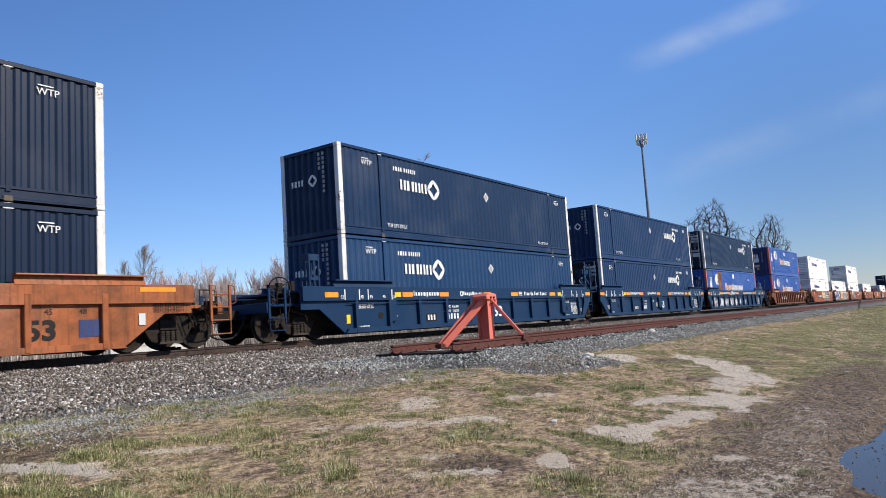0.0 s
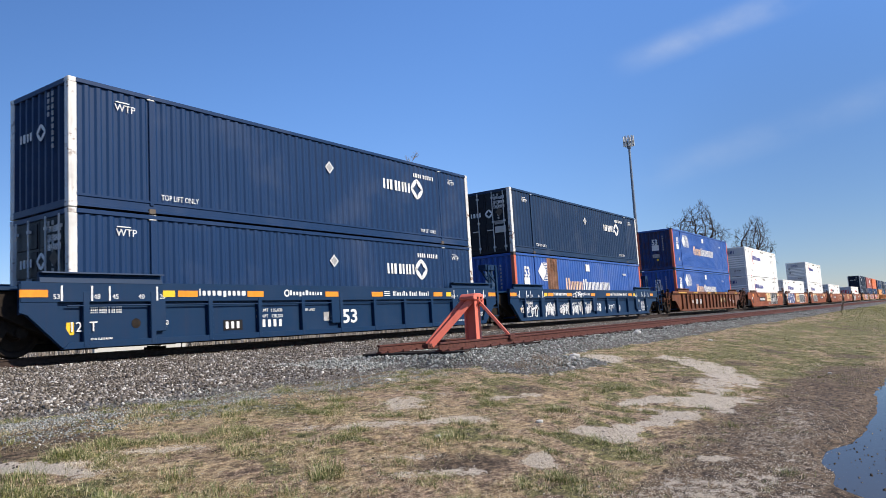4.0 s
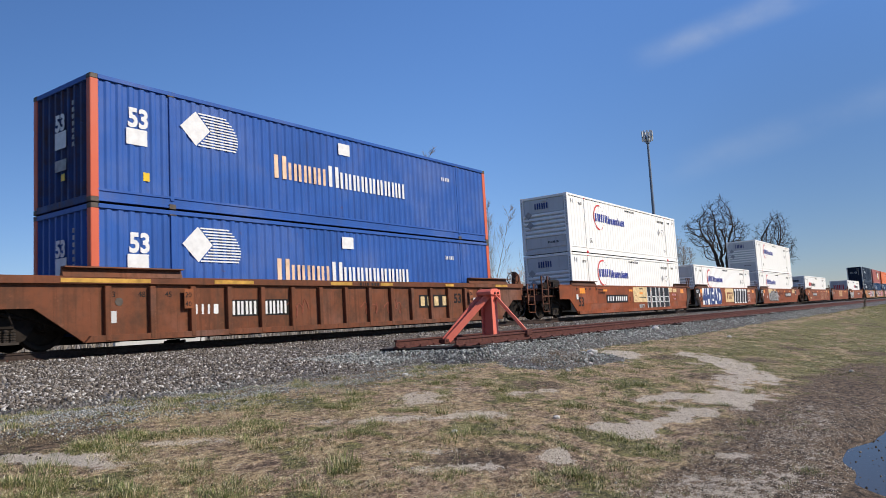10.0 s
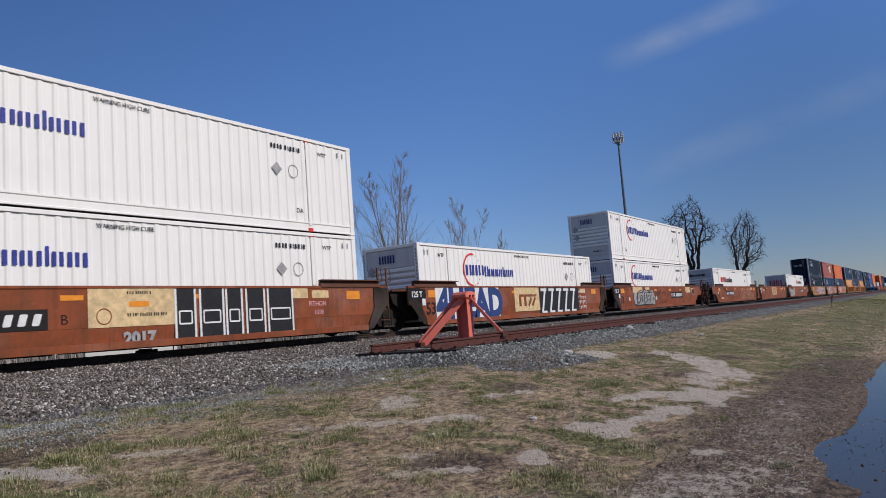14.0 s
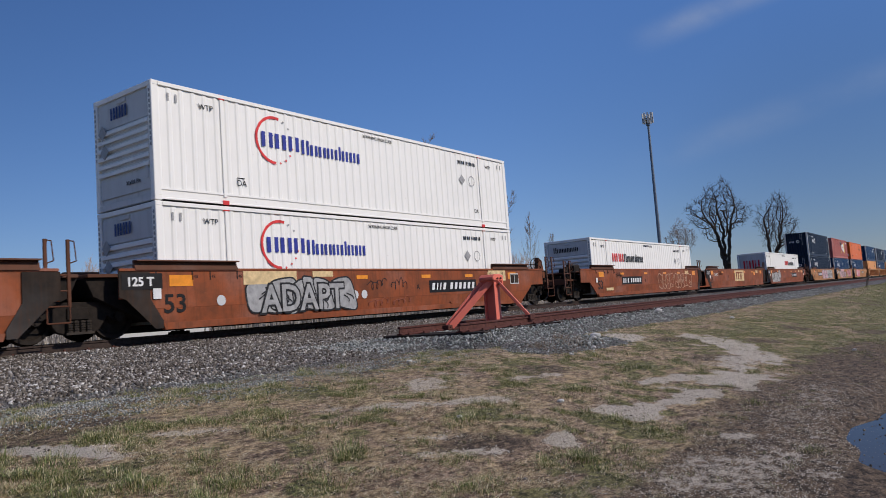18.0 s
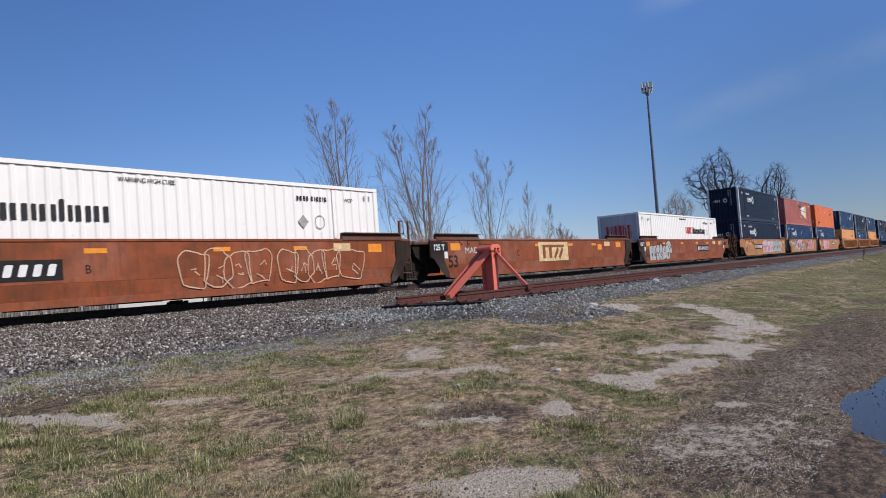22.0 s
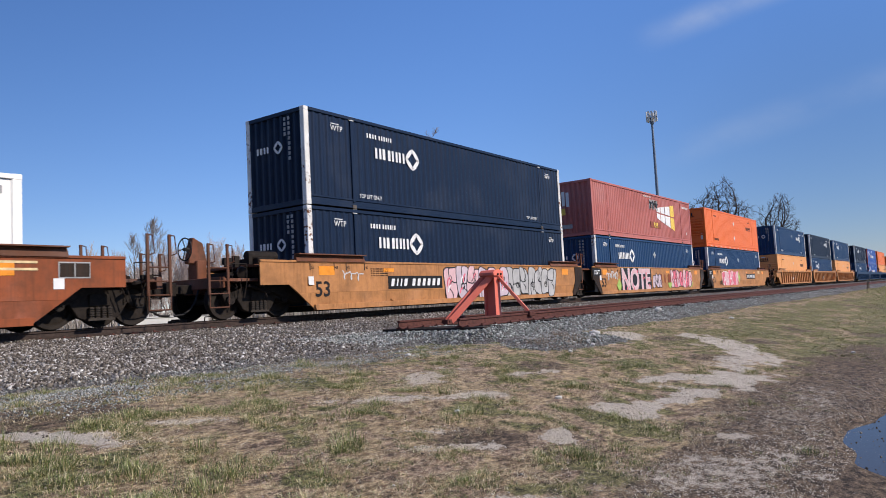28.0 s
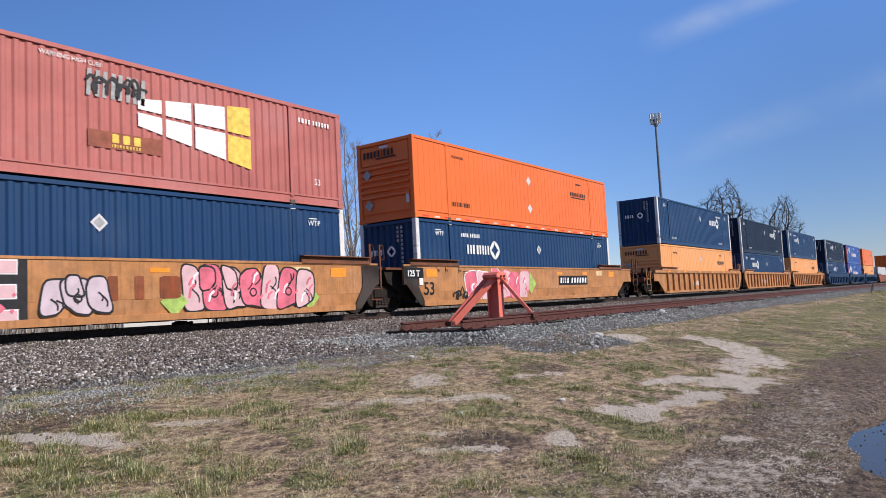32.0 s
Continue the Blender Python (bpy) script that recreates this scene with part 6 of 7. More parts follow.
def dress_ribbed(car, x0, k):
    for q, w in ((-0.8, 2.0), (2.9, 1.2), (6.9, 0.9), (9.1, 0.6), (12.6, 0.5), (L - 0.2, 0.9)):
        panel(car, x0 + q, YBEAM, 1.385, w, 0.09, WORNYELLOW, "mark", "worn yellow stripe")
    bars(car, "AIIA AAA", x0 + 8.15, YBEAM, 1.385, 0.09, INKBLACK, width=0.87)
    bars(car, "AIIA", x0 + 2.35, YIN, 0.66, 0.24, INKWHITE, width=0.72)
    for q in (3.42, 4.45):
        panel(car, x0 + q, YIN + 0.004, 0.58, 0.9, 0.42, BLACK, "mark", "black number board")
    bars(car, "AAA", x0 + 3.5, YIN - 0.004, 0.62, 0.34, INKWHITE, width=0.74)
    bars(car, "AAA", x0 + 4.55, YIN - 0.004, 0.62, 0.34, INKWHITE, width=0.72)
    panel(car, x0 + 11.16, YIN + 0.004, 0.66, 1.75, 0.44, BLACK, "mark", "black logo board")
    bars(car, "IIA", x0 + 11.24, YIN - 0.004, 0.72, 0.32, CREAM, gap=0.08, width=1.5)
    write(car, "53", x0 + 13.22, YIN, 0.80, 0.48, BLACK, wide=1.0, fat=0.01)
    write(car, "53", x0 + 0.25, YIN, 1.08, 0.18, BLACK)
    write(car, "48", x0 + 0.95, YIN, 1.08, 0.18, BLACK)
    write(car, "45", x0 + 1.62, YIN, 1.08, 0.18, BLACK)
    for q in (2.05, 14.08):
        panel(car, x0 + q, YBEAM - 0.006, 0.80, 0.24, 0.46, CARORANGE, "mark", "orange painted patch")
        write(car, "20", x0 + q + 0.02, YBEAM - 0.014, 1.06, 0.17, BLACK)
        write(car, "40", x0 + q + 0.02, YBEAM - 0.014, 0.85, 0.17, BLACK)
    panel(car, x0 + 14.40, YIN, 0.78, 0.5, 0.20, OFFWHITE, "sign", "white notice plate")
    panel(car, x0 + 0.22, YIN, 0.52, 0.22, 0.26, OFFWHITE, "sign", "white notice plate")
    panel(car, x0 + 15.25, YIN, 0.58, 0.28, 0.30, INKGREY, "sign", "grey notice plate")
    panel(car, x0 + 15.75, YIN, 0.56, 0.14, 0.26, OFFWHITE, "sign", "white notice plate")
    for q in (0.5, 15.4):
        ring(car, x0 + q, YIN, 0.98, 0.09, 0.09, CASTING, name="mark")
    rng = random.Random(8)
    for q in (5.3, 8.3, 9.4):
        scribble(car, x0 + q, YIN - 0.004, 0.5, 0.75, 0.5, INKBROWN, rng, 0.025)


def dress_old(car, x0, k):
    write(car, "53", x0 + L - 1.80, YIN, 0.40, 0.55, BLACK, wide=1.15, fat=0.02)
    for q, z, w in ((-2.45, 0.92, "20"), (-2.45, 0.74, "40"), (-1.42, 0.90, "45"), (-0.72, 0.90, "48")):
        write(car, w, x0 + L + q, YIN, z, 0.17, BLACK)
    panel(car, x0 + L - 0.72, YIN, 0.42, 0.52, 0.36, GRIMYBLUE, "mark", "dark sprayed-over patch")
    panel(car, x0 + L + 0.62, YIN - 0.01, 0.62, 0.16, 0.26, OFFWHITE, "sign", "white notice plate")
    for z in (1.00, 0.93, 0.86):
        bars(car, "AAAI AAA AAAAA", x0 + L + 1.0, YBEAM + 0.06, z + 0.06, 0.04, BLACK, width=0.75)
    reflectors(car, x0, 1.36, (L - 3.4, L + 0.6), w=0.9, h=0.10)


def dress_far(car, x0, k):
    reflectors(car, x0, 1.40, (0.2, 3.2, 6.2, 9.2, 12.2, L - 0.8), w=0.45, h=0.09)
    bars(car, "AIIA AAA", x0 + 5.3, YIN, 0.55, 0.32, INKWHITE)


# ---- the train ----
F1 = (16.05, 35.72, 55.35)
F5 = (102.5, 122.05, 141.72)
F6 = (165.7, 185.25, 204.95)
F7 = (228.80, 248.45, 268.1)
F8 = (292.0, 311.55, 331.1)
F9 = (354.9, 374.45, 394.0)
build_car("weathered orange well car with outside posts, hauling stacked containers", "beam", CARORANGE, CARORANGE, (-7.62,), dress_old)
build_car("dark blue articulated well car with white lettering and orange reflectors", "beam", CARBLUE, CARBLUE, F1, dress_blue)
build_car("rusty brown ribbed well car with a yellow stripe", "ribs", CAROLD, CAROLD, (78.95,), dress_ribbed)
build_car("rust-red articulated well car with smooth sides and graffiti", "smooth", CARRUST, LIPBROWN, F5, dress_banded)
build_car("rust-red articulated well car, its middle well empty", "smooth", CARRUST, LIPBROWN, F6, dress_tagged)
build_car("yellow-orange articulated well car covered in pink and white graffiti", "smooth", CARYELLOW, CAROLD, F7, dress_yellow)
build_car("yellow-orange articulated well car with ribbed sides", "ribs", CARYELLOW, CARYELLOW, F8, dress_far)
build_car("dark blue articulated well car far down the train", "beam", CARBLUE, CARBLUE, F9, None)
FAR = []
for k in range(10):
    FAR.append((417.8 + 23.65 * k,))
for k, f in enumerate(FAR):
    build_car("rust-red well car far down the train", "smooth", CARRUST, LIPBROWN, f, None)

NAVYLAB = "dark navy corrugated container with white corner posts"
BLUELAB = "dark blue corrugated container with white corner posts"


def navy(u, level, skin=NAVY, lab=NAVYLAB, logo=3.05, placard=8.6, end="ribs"):
    t = build_container(lab, skin, POSTWHITE, end=end, endskin=DOORNAVY if end == "doors" else None)
    navy_marks(t, logo, placard)
    return load(t, u, level)


def bright_blue(u, level, torn=False):
    # the upper box's end takes a darker, grimier blue than its sides
    t = build_container("bright blue corrugated container with worn red corner posts", BRIGHT, POSTRED, castmat=CASTING, endskin=GRIMYBLUE if level else None)
    arrow_marks(t, torn)
    return load(t, u, level)


def white(u, level, kind="ringed", end="slats", x=2.72):
    t = build_container("white container with ribbed sides and a blue name" if kind == "ringed" else "white container with a red and black name", WHITE, WHITE, pitch=0.34, depth=0.020, flat=0.22, slope=0.12, end=end, castmat=None, endskin=OFFWHITE)
    for ob in t.children:
        if ob.name.startswith("lift_casting"):
            top = min(v.co.z for v in ob.data.vertices) > 1
            ob.data = kept(("liftred", top), lambda: Shape().box(-0.05, -0.006, H - 0.135 if top else 0.0, 0.15, 0.02, H - 0.005 if top else 0.12).mesh("lift_casting", INKRED, 0.01))
    ringed_marks(t) if kind == "ringed" else twotone_marks(t, x)
    if kind == "twotone":
        end_text(t, "AAA" if end == "doors" else "Aagiaiiaa", 0.75, 1.45 if end == "doors" else 2.25, 0.75 if end == "doors" else 0.28, INKRED if end == "doors" else INKBLACK, x=-0.03)
    return load(t, u, level)


def van(u, level, skin, lab, ink):
    t = build_container(lab, skin, skin, pitch=0.32, depth=0.008, flat=0.86, slope=0.04, end="slats")
    van_marks(t, ink)
    return load(t, u, level)


navy(-7.62, 0), navy(-7.62, 1)
navy(F1[0], 0, BLUE, BLUELAB), navy(F1[0], 1, OLDNAVY)
door_marks(navy(F1[1], 0, MIDBLUE, NAVYLAB, 10.77, 8.19, "doors")), navy(F1[1], 1, MIDBLUE, NAVYLAB, 10.77, 8.15)
patched = bright_blue(F1[2], 0, True)
PITCH = (L - 0.28) / round((L - 0.28) / 0.28)
part("patch", corrugated(4 * PITCH, H - 0.42, PITCH, 0.029, 0.30, 0.18), RUSTPATCH, patched, "rusty bare patch", at=(0.14 + 11 * PITCH, -W / 2 + 0.005, 0.29))
door_marks(navy(F1[2], 1, OLDNAVY, NAVYLAB, 10.75, 8.16, "doors"))
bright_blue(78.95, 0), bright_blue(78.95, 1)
white(F5[0], 0), white(F5[0], 1), white(F5[1], 0), white(F5[2], 0), white(F5[2], 1)
white(F6[0], 0, "twotone"), white(F6[2], 0, "twotone", "doors", 8.61)
navy(F7[0], 0, NAVY, NAVYLAB, 3.08, 30), navy(F7[0], 1, NAVY, NAVYLAB, 3.08, 30)
navy(F7[1], 0, BLUE, BLUELAB)
red = build_container("faded red corrugated container with a white and yellow sign", MAROON, MAROON, pitch=0.25, depth=0.03)
red_marks(red)
load(red, F7[1], 1)
navy(F7[2], 0, BLUE, BLUELAB)
van(F7[2], 1, ORANGE, "bright orange container with thin black lettering", INKBLACK)
van(F8[0], 0, PEACH, "pale orange container under a navy one", INKBLACK), navy(F8[0], 1, BLUE, BLUELAB, 10.77)
navy(F8[1], 0, BLUE, BLUELAB, 3.08), navy(F8[1], 1, NAVY, NAVYLAB, 10.77)
van(F8[2], 0, PEACH, "pale orange container under a navy one", INKBLACK), navy(F8[2], 1, BLUE, BLUELAB, 3.08)
navy(F9[0], 0, BLUE, BLUELAB, 5.0), navy(F9[0], 1, NAVY, NAVYLAB, 4.0)
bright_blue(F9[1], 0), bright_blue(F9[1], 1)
van(F9[2], 0, PEACH, "pale orange container under an orange one", INKBLACK), van(F9[2], 1, ORANGE, "bright orange container far down the train", INKBLACK)
for k, f in enumerate(FAR):
    t = build_container("container far down the train", [OFFWHITE, MAROON, BLUE, WHITE, NAVY][k % 5], [OFFWHITE, MAROON, POSTWHITE, WHITE, POSTWHITE][k % 5])
    load(t, f[0], 0)
    if k % 3:
        t = build_container("container far down the train", [BRIGHT, ORANGE, NAVY, MAROON][k % 4], [POSTRED, ORANGE, POSTWHITE, MAROON][k % 4])
        load(t, f[0], 1)


# ---- the far side: mast, trees, thicket ----
def build_mast():
    t = thing("cell_tower", pose(125, 43, 0.3), "slim grey steel mast with white antenna panels at its top", "cell tower")
    m = plain("galvanised_pole", (0.16, 0.20, 0.26), 0.5, 0.3)
    part("pole", Shape().rod((0, 0, 0), (0, 0, 32.0), 0.36, 12, 0, 0.19), m, t, smooth=False)
    s = Shape()
    for a in range(3):
        p, q = radians(120 * a + 20), radians(120 * a + 140)
        c = 1.05
        s.bar((c * math.cos(p), c * math.sin(p), 32.0), (c * math.cos(q), c * math.sin(q), 32.0), 0.12, 0.12)
        s.bar((0, 0, 31.8), (c * math.cos(p), c * math.sin(p), 32.0), 0.10, 0.10)
    part("platform", s, m, t)
    for a in range(3):
        for k in (-1, 0, 1):
            p = radians(120 * a + 80)
            x, y = 0.66 * math.cos(p) - k * 0.56 * math.sin(p), 0.66 * math.sin(p) + k * 0.56 * math.cos(p)
            part("antenna", kept(("antenna",), lambda: Shape().box(-0.14, -0.08, 31.2, 0.14, 0.08, 33.1).mesh("antenna", OFFWHITE, 0.02)), None, t, at=pose(x, y, 0, 0, 0, math.degrees(p) - 90))
    part("top_box", Shape().box(-0.28, -0.28, 30.8, 0.28, 0.28, 31.4), m, t, bevel=0.03)
    return t


build_mast()


# low white wall behind the weeds, and a switch machine by the main line
tagged(new("boundary_wall", Shape().box(15.4, 27.0, 0.3, 19.5, 27.15, 1.46).box(15.35, 26.96, 1.46, 19.55, 27.19, 1.52).mesh("boundary_wall", OFFWHITE, 0.01)), "low white wall behind the weeds", "wall", kind="structure")
device = thing("switch_machine", pose(10.9, YC, RAIL - 0.19), "black switch machine beside the main line rail", "switch machine")
part("housing", Shape().box(-0.18, -0.16, 0.0, 0.18, 0.16, 0.25).box(-0.13, -0.12, 0.25, 0.13, 0.12, 0.28), GRIME, device, bevel=0.015)
part("crank_box", Shape().box(0.26, -0.05, 0.0, 0.33, 0.05, 0.26), GRIME, device, bevel=0.01)
part("mounting_bar", Shape().box(-0.4, 0.05, 0.08, 1.2, 0.11, 0.12), RAILSHADE, device)
part("handle", Shape().rod((0.8, 0, 0.1), (0.82, 0, 0.30), 0.014, 6).rod((0.82, 0, 0.30), (1.06, 0, 0.31), 0.014, 6).rod((1.06, 0, 0.31), (1.08, 0, 0.1), 0.014, 6), GRIME, device)


def bark(name, colour):
    return plain(name, colour, 0.9, 0, 5, 0.35, 0.3)


BARK = bark("grey_bark", (0.20, 0.165, 0.14))
BARKDARK = bark("dark_bark", (0.060, 0.046, 0.038))
BARKPALE = bark("pale_bark", (0.52, 0.43, 0.39))
BARKMID = bark("grey_brown_bark", (0.29, 0.24, 0.21))


def tree_shapes(rng, height, spread, stems, depth, upright, girth, rich=1):
    """Trunk, limbs and twigs of a leafless tree."""
    trunk, limbs, twigs = Shape(), Shape(), Shape()

    def grow(p, d, length, r, level):
        n = 4 if level < 2 else 3
        into = trunk if level == 0 else limbs if level < 3 else twigs
        for i in range(n):
            bend = Vector((rng.uniform(-1, 1), rng.uniform(-1, 1), rng.uniform(-0.4, 1.0))) * (0.16 if level else 0.07)
            e = (d + bend + Vector((0, 0, upright * 0.12))).normalized()
            q = p + e * length / n
            r1 = max(0.0065, r * (1 - 0.55 * (i + 1) / n))
            into.rod(p, q, max(0.0065, r * (1 - 0.55 * i / n)), 7 if level == 0 else 5 if level < 3 else 3, 0, r1, cap=False)
            if level < depth and (i > 0 or level > 0):
                for _ in range(rng.randint(rich, 2) if level < depth - 1 else rng.randint(2, 3)):
                    a = rng.uniform(0, 6.283)
                    out = Vector((math.cos(a), math.sin(a), 0))
                    side = (e * rng.uniform(0.7, 1.2) + out * spread * rng.uniform(0.5, 1.1)).normalized()
                    grow(q, side, length * rng.uniform(0.42, 0.66), r1 * 0.62, level + 1)
            p, d = q, e
    for k in range(stems):
        a = rng.uniform(0, 6.283)
        lean = 0.0 if stems == 1 else rng.uniform(0.08, 0.26)
        grow(Vector((0.25 * math.cos(a) * (stems > 1), 0.25 * math.sin(a) * (stems > 1), 0)), Vector((lean * math.cos(a), lean * math.sin(a), 1)), height * rng.uniform(0.62, 0.78), girth, 0)
    return trunk, limbs, twigs


def build_tree(name, label, m, seed, height, spread, stems, depth, upright, girth, mat, group="bare trees", category="tree", wide=0.0, rich=1):
    t = thing(name, m, label, category, group)
    shapes = tree_shapes(random.Random(seed), height, spread, stems, depth, upright, girth, rich)
    top = max(v[2] for s in shapes for v in s.v)
    reach = sorted(math.hypot(v[0], v[1]) for s in shapes for v in s.v)
    flat = wide / reach[int(len(reach) * 0.97)] if wide else 1.0
    for nm, s in zip(("trunk", "branchwork", "crown"), shapes):
        s.v = [(x * flat, y * flat, z * height / top) for x, y, z in s.v]
        me = bpy.data.meshes.new(nm)
        me.from_pydata(s.v, [], s.f)
        me.materials.append(mat)
        part(nm, me, None, t)
    return t


def stick(s, p, d, length, r, n, rng, wander, rise, sides, least=0.006):
    """A bent tapering branch; gives back its joints, directions and girths."""
    out = []
    for i in range(n):
        d = (d + Vector((rng.uniform(-1, 1), rng.uniform(-1, 1), rng.uniform(-1, 1))) * wander + Vector((0, 0, rise))).normalized()
        q = p + d * length / n
        a, b = max(least, r * (1 - 0.75 * i / n)), max(least, r * (1 - 0.75 * (i + 1) / n))
        s.rod(p, q, a, sides, 0, b, cap=False)
        out.append((q, d, b))
        p = q
    return out


def aside(rng, d, angle):
    o = d.orthogonal().normalized()
    o.rotate(Matrix.Rotation(rng.uniform(0, 6.2832), 3, d))
    return (d * math.cos(angle) + o * math.sin(angle)).normalized()


def fan_shapes(rng, height, leaders, girth, fork, open_up):
    """A short trunk that parts into near-upright leaders, with long side branches that sweep upwards."""
    trunk, limbs, twigs = Shape(), Shape(), Shape()
    base = stick(trunk, Vector((0, 0, -0.2)), Vector((rng.uniform(-0.04, 0.04), rng.uniform(-0.04, 0.04), 1)), height * fork, girth, 5, rng, 0.03, 0.02, 7)
    for k in range(leaders):
        a = 6.2832 * (k + rng.uniform(0.0, 0.7)) / leaders
        p, d, r = base[-1] if k < 2 else base[rng.choice((2, 3, 4))]
        lean = open_up * (0.35 if k == 0 else rng.uniform(0.8, 1.3))
        tall = (height - p.z) * (1.0 if k == 0 else rng.uniform(0.78, 0.97))
        n = 16
        for i, (q, e, r1) in enumerate(stick(trunk if k == 0 else limbs, p, Vector((lean * math.cos(a), lean * math.sin(a), 1)).normalized(), tall, girth * (0.62 if k == 0 else 0.46), n, rng, 0.05, 0.035, 5, 0.016)):
            h = (i + 1) / n
            for _ in range(rng.choice((0, 1, 1, 1)) if h < 0.85 else 2):
                ln = tall * (1.06 - h) * rng.uniform(0.24, 0.52) + 0.5
                for j, (q2, e2, r2) in enumerate(stick(limbs, q, aside(rng, e, rng.uniform(0.45, 0.85)), ln, max(0.016, r1 * 0.45), 7, rng, 0.08, 0.10, 4, 0.012)):
                    if j < 1:
                        continue
                    for _ in range(rng.choice((1, 1, 2))):
                        l3 = ln * rng.uniform(0.16, 0.42) * (1.12 - 0.10 * j) + 0.2
                        for q3, e3, r3 in stick(twigs, q2, aside(rng, e2, rng.uniform(0.35, 0.8)), l3, 0.014, 4, rng, 0.10, 0.07, 3):
                            stick(twigs, q3, aside(rng, e3, rng.uniform(0.4, 0.8)), l3 * rng.uniform(0.2, 0.5), 0.008, 2, rng, 0.1, 0.05, 3)
    return trunk, limbs, twigs


def broad_shapes(seed, foot, centre, radii, girth, stems):
    """Leaning stems that part again and again to fill a rounded crown."""
    rs = np.random.RandomState(seed)
    q = rs.uniform(-1, 1, (1500, 3))
    q = q[(np.linalg.norm(q, axis=1) < 1) & (np.linalg.norm(q, axis=1) > 0.25)][:560]
    q *= 1 + 0.13 * np.sin(4 * np.arctan2(q[:, 1], q[:, 2]) + seed)[:, None]
    aims = np.array(centre) + q * np.array(radii)
    spots, parents = [np.array(foot, float)], [-1]

    def add(p, k):
        spots.append(p)
        parents.append(k)
        return len(spots) - 1

    step = 0.5
    for lean in stems:
        k = 0
        low = centre[2] - 0.75 * radii[2]
        n = int(low / step)
        for i in range(n):
            h = (i + 1) / n
            aim = np.array([foot[0], foot[1] + lean * h ** 1.4, low * h]) + rs.normal(size=3) * (0.10, 0.10, 0.0)
            k = add(aim, k)
    for _ in range(70):
        p = np.array(spots)
        gap = aims[:, None] - p[None]
        far = np.linalg.norm(gap, axis=2)
        near = far.argmin(1)
        for k in np.unique(near):
            mine = near == k
            d = (gap[mine, k] / far[mine, k][:, None]).sum(0)
            back = p[k] - p[parents[k]] if parents[k] >= 0 else np.array([0, 0, 1.0])
            d = d / (np.linalg.norm(d) + 1e-6) + 0.45 * back / (np.linalg.norm(back) + 1e-6) + rs.normal(size=3) * 0.22
            add(p[k] + d / np.linalg.norm(d) * step, int(k))
        p = np.array(spots)
        aims = aims[np.linalg.norm(aims[:, None] - p[None], axis=2).min(1) > 0.62]
        if not len(aims) or len(p) > 3600:
            break
    flow = np.zeros(len(spots))
    for k in range(len(spots) - 1, 0, -1):
        flow[k] = max(flow[k], 1.0)
        flow[parents[k]] += flow[k]
    r = [float(v) for v in np.maximum(0.018, girth * (flow / flow[0]) ** 0.53)]
    trunk, limbs, twigs = Shape(), Shape(), Shape()
    rng = random.Random(seed)
    for k in range(1, len(spots)):
        a, b = Vector(spots[parents[k]]), Vector(spots[k])
        into, sides = (trunk, 8) if r[k] > 0.5 * girth else (limbs, 5) if r[k] > 0.055 else (twigs, 3)
        into.rod(a, b, min(r[parents[k]], r[k] * 1.25), sides, 0, r[k], cap=False)
        if r[k] < 0.075:
            d = (b - a).normalized()
            for _ in range(3):
                for q3, e3, _r in stick(twigs, b, aside(rng, d, rng.uniform(0.4, 0.9)), rng.uniform(0.4, 0.9), 0.016, 2, rng, 0.14, 0.06, 3, 0.011):
                    stick(twigs, q3, aside(rng, e3, rng.uniform(0.4, 0.8)), rng.uniform(0.2, 0.45), 0.014, 1, rng, 0.1, 0.05, 3, 0.011)
    return trunk, limbs, twigs


def stand_tree(name, label, m, shapes, height, wide, mat, group="bare trees"):
    t = thing(name, m, label, "tree", group)
    top = max(v[2] for s in shapes for v in s.v)
    middle = sum(v[1] for s in shapes for v in s.v) / sum(len(s.v) for s in shapes)
    reach = sorted(abs(v[1] - middle) for s in shapes for v in s.v)
    flat = wide / reach[int(len(reach) * 0.985)] if wide else height / top
    for nm, s in zip(("trunk", "branchwork", "crown"), shapes):
        me = bpy.data.meshes.new(nm)
        me.from_pydata([(x * flat, y * flat, z * height / top) for x, y, z in s.v], [], s.f)
        me.materials.append(mat)
        part(nm, me, None, t)
    return t


POPLAR = "tall leafless tree with slim upright branches behind the railway"
SAPLING = "thin leafless sapling above the thicket"
for x, y, tall, seed, leaders, girth, fork, open_up, wide, lab in (
        (44.7, 42, 17.4, 3, 4, 0.17, 0.26, 0.14, 2.8, POPLAR), (56.2, 42, 18.6, 8, 5, 0.19, 0.16, 0.20, 3.5, POPLAR), (51.2, 42.5, 12.8, 12, 1, 0.09, 0.3, 0.05, 1.2, SAPLING),
        (67.4, 42, 15.4, 5, 4, 0.11, 0.2, 0.24, 2.6, SAPLING), (75.8, 42, 11.8, 15, 2, 0.08, 0.3, 0.10, 1.0, SAPLING),
        (26.3, 43, 7.6, 9, 3, 0.08, 0.2, 0.14, 1.5, "leafless tree at the edge of the thicket"), (9.0, 41, 9.0, 19, 4, 0.12, 0.2, 0.25, 2.6, "leafless tree at the edge of the thicket"),
        (64, 47, 10.6, 31, 2, 0.07, 0.3, 0.2, 1.3, SAPLING), (96, 50, 11.0, 33, 2, 0.08, 0.3, 0.2, 1.4, SAPLING)):
    stand_tree("bare_tree", lab, pose(x, y, 0.5), fan_shapes(random.Random(seed), tall, leaders, girth, fork, open_up), tall, wide, BARKMID)
stand_tree("spreading_tree", "old leafless tree with a broad dark crown", pose(124, 31.7, 0.3), broad_shapes(21, (0, 0, -0.3), (0, 0.7, 14.7), (4.6, 5.1, 5.3), 0.55, (1.2, -0.9, 0.2)), 19.9, 0, BARKDARK)
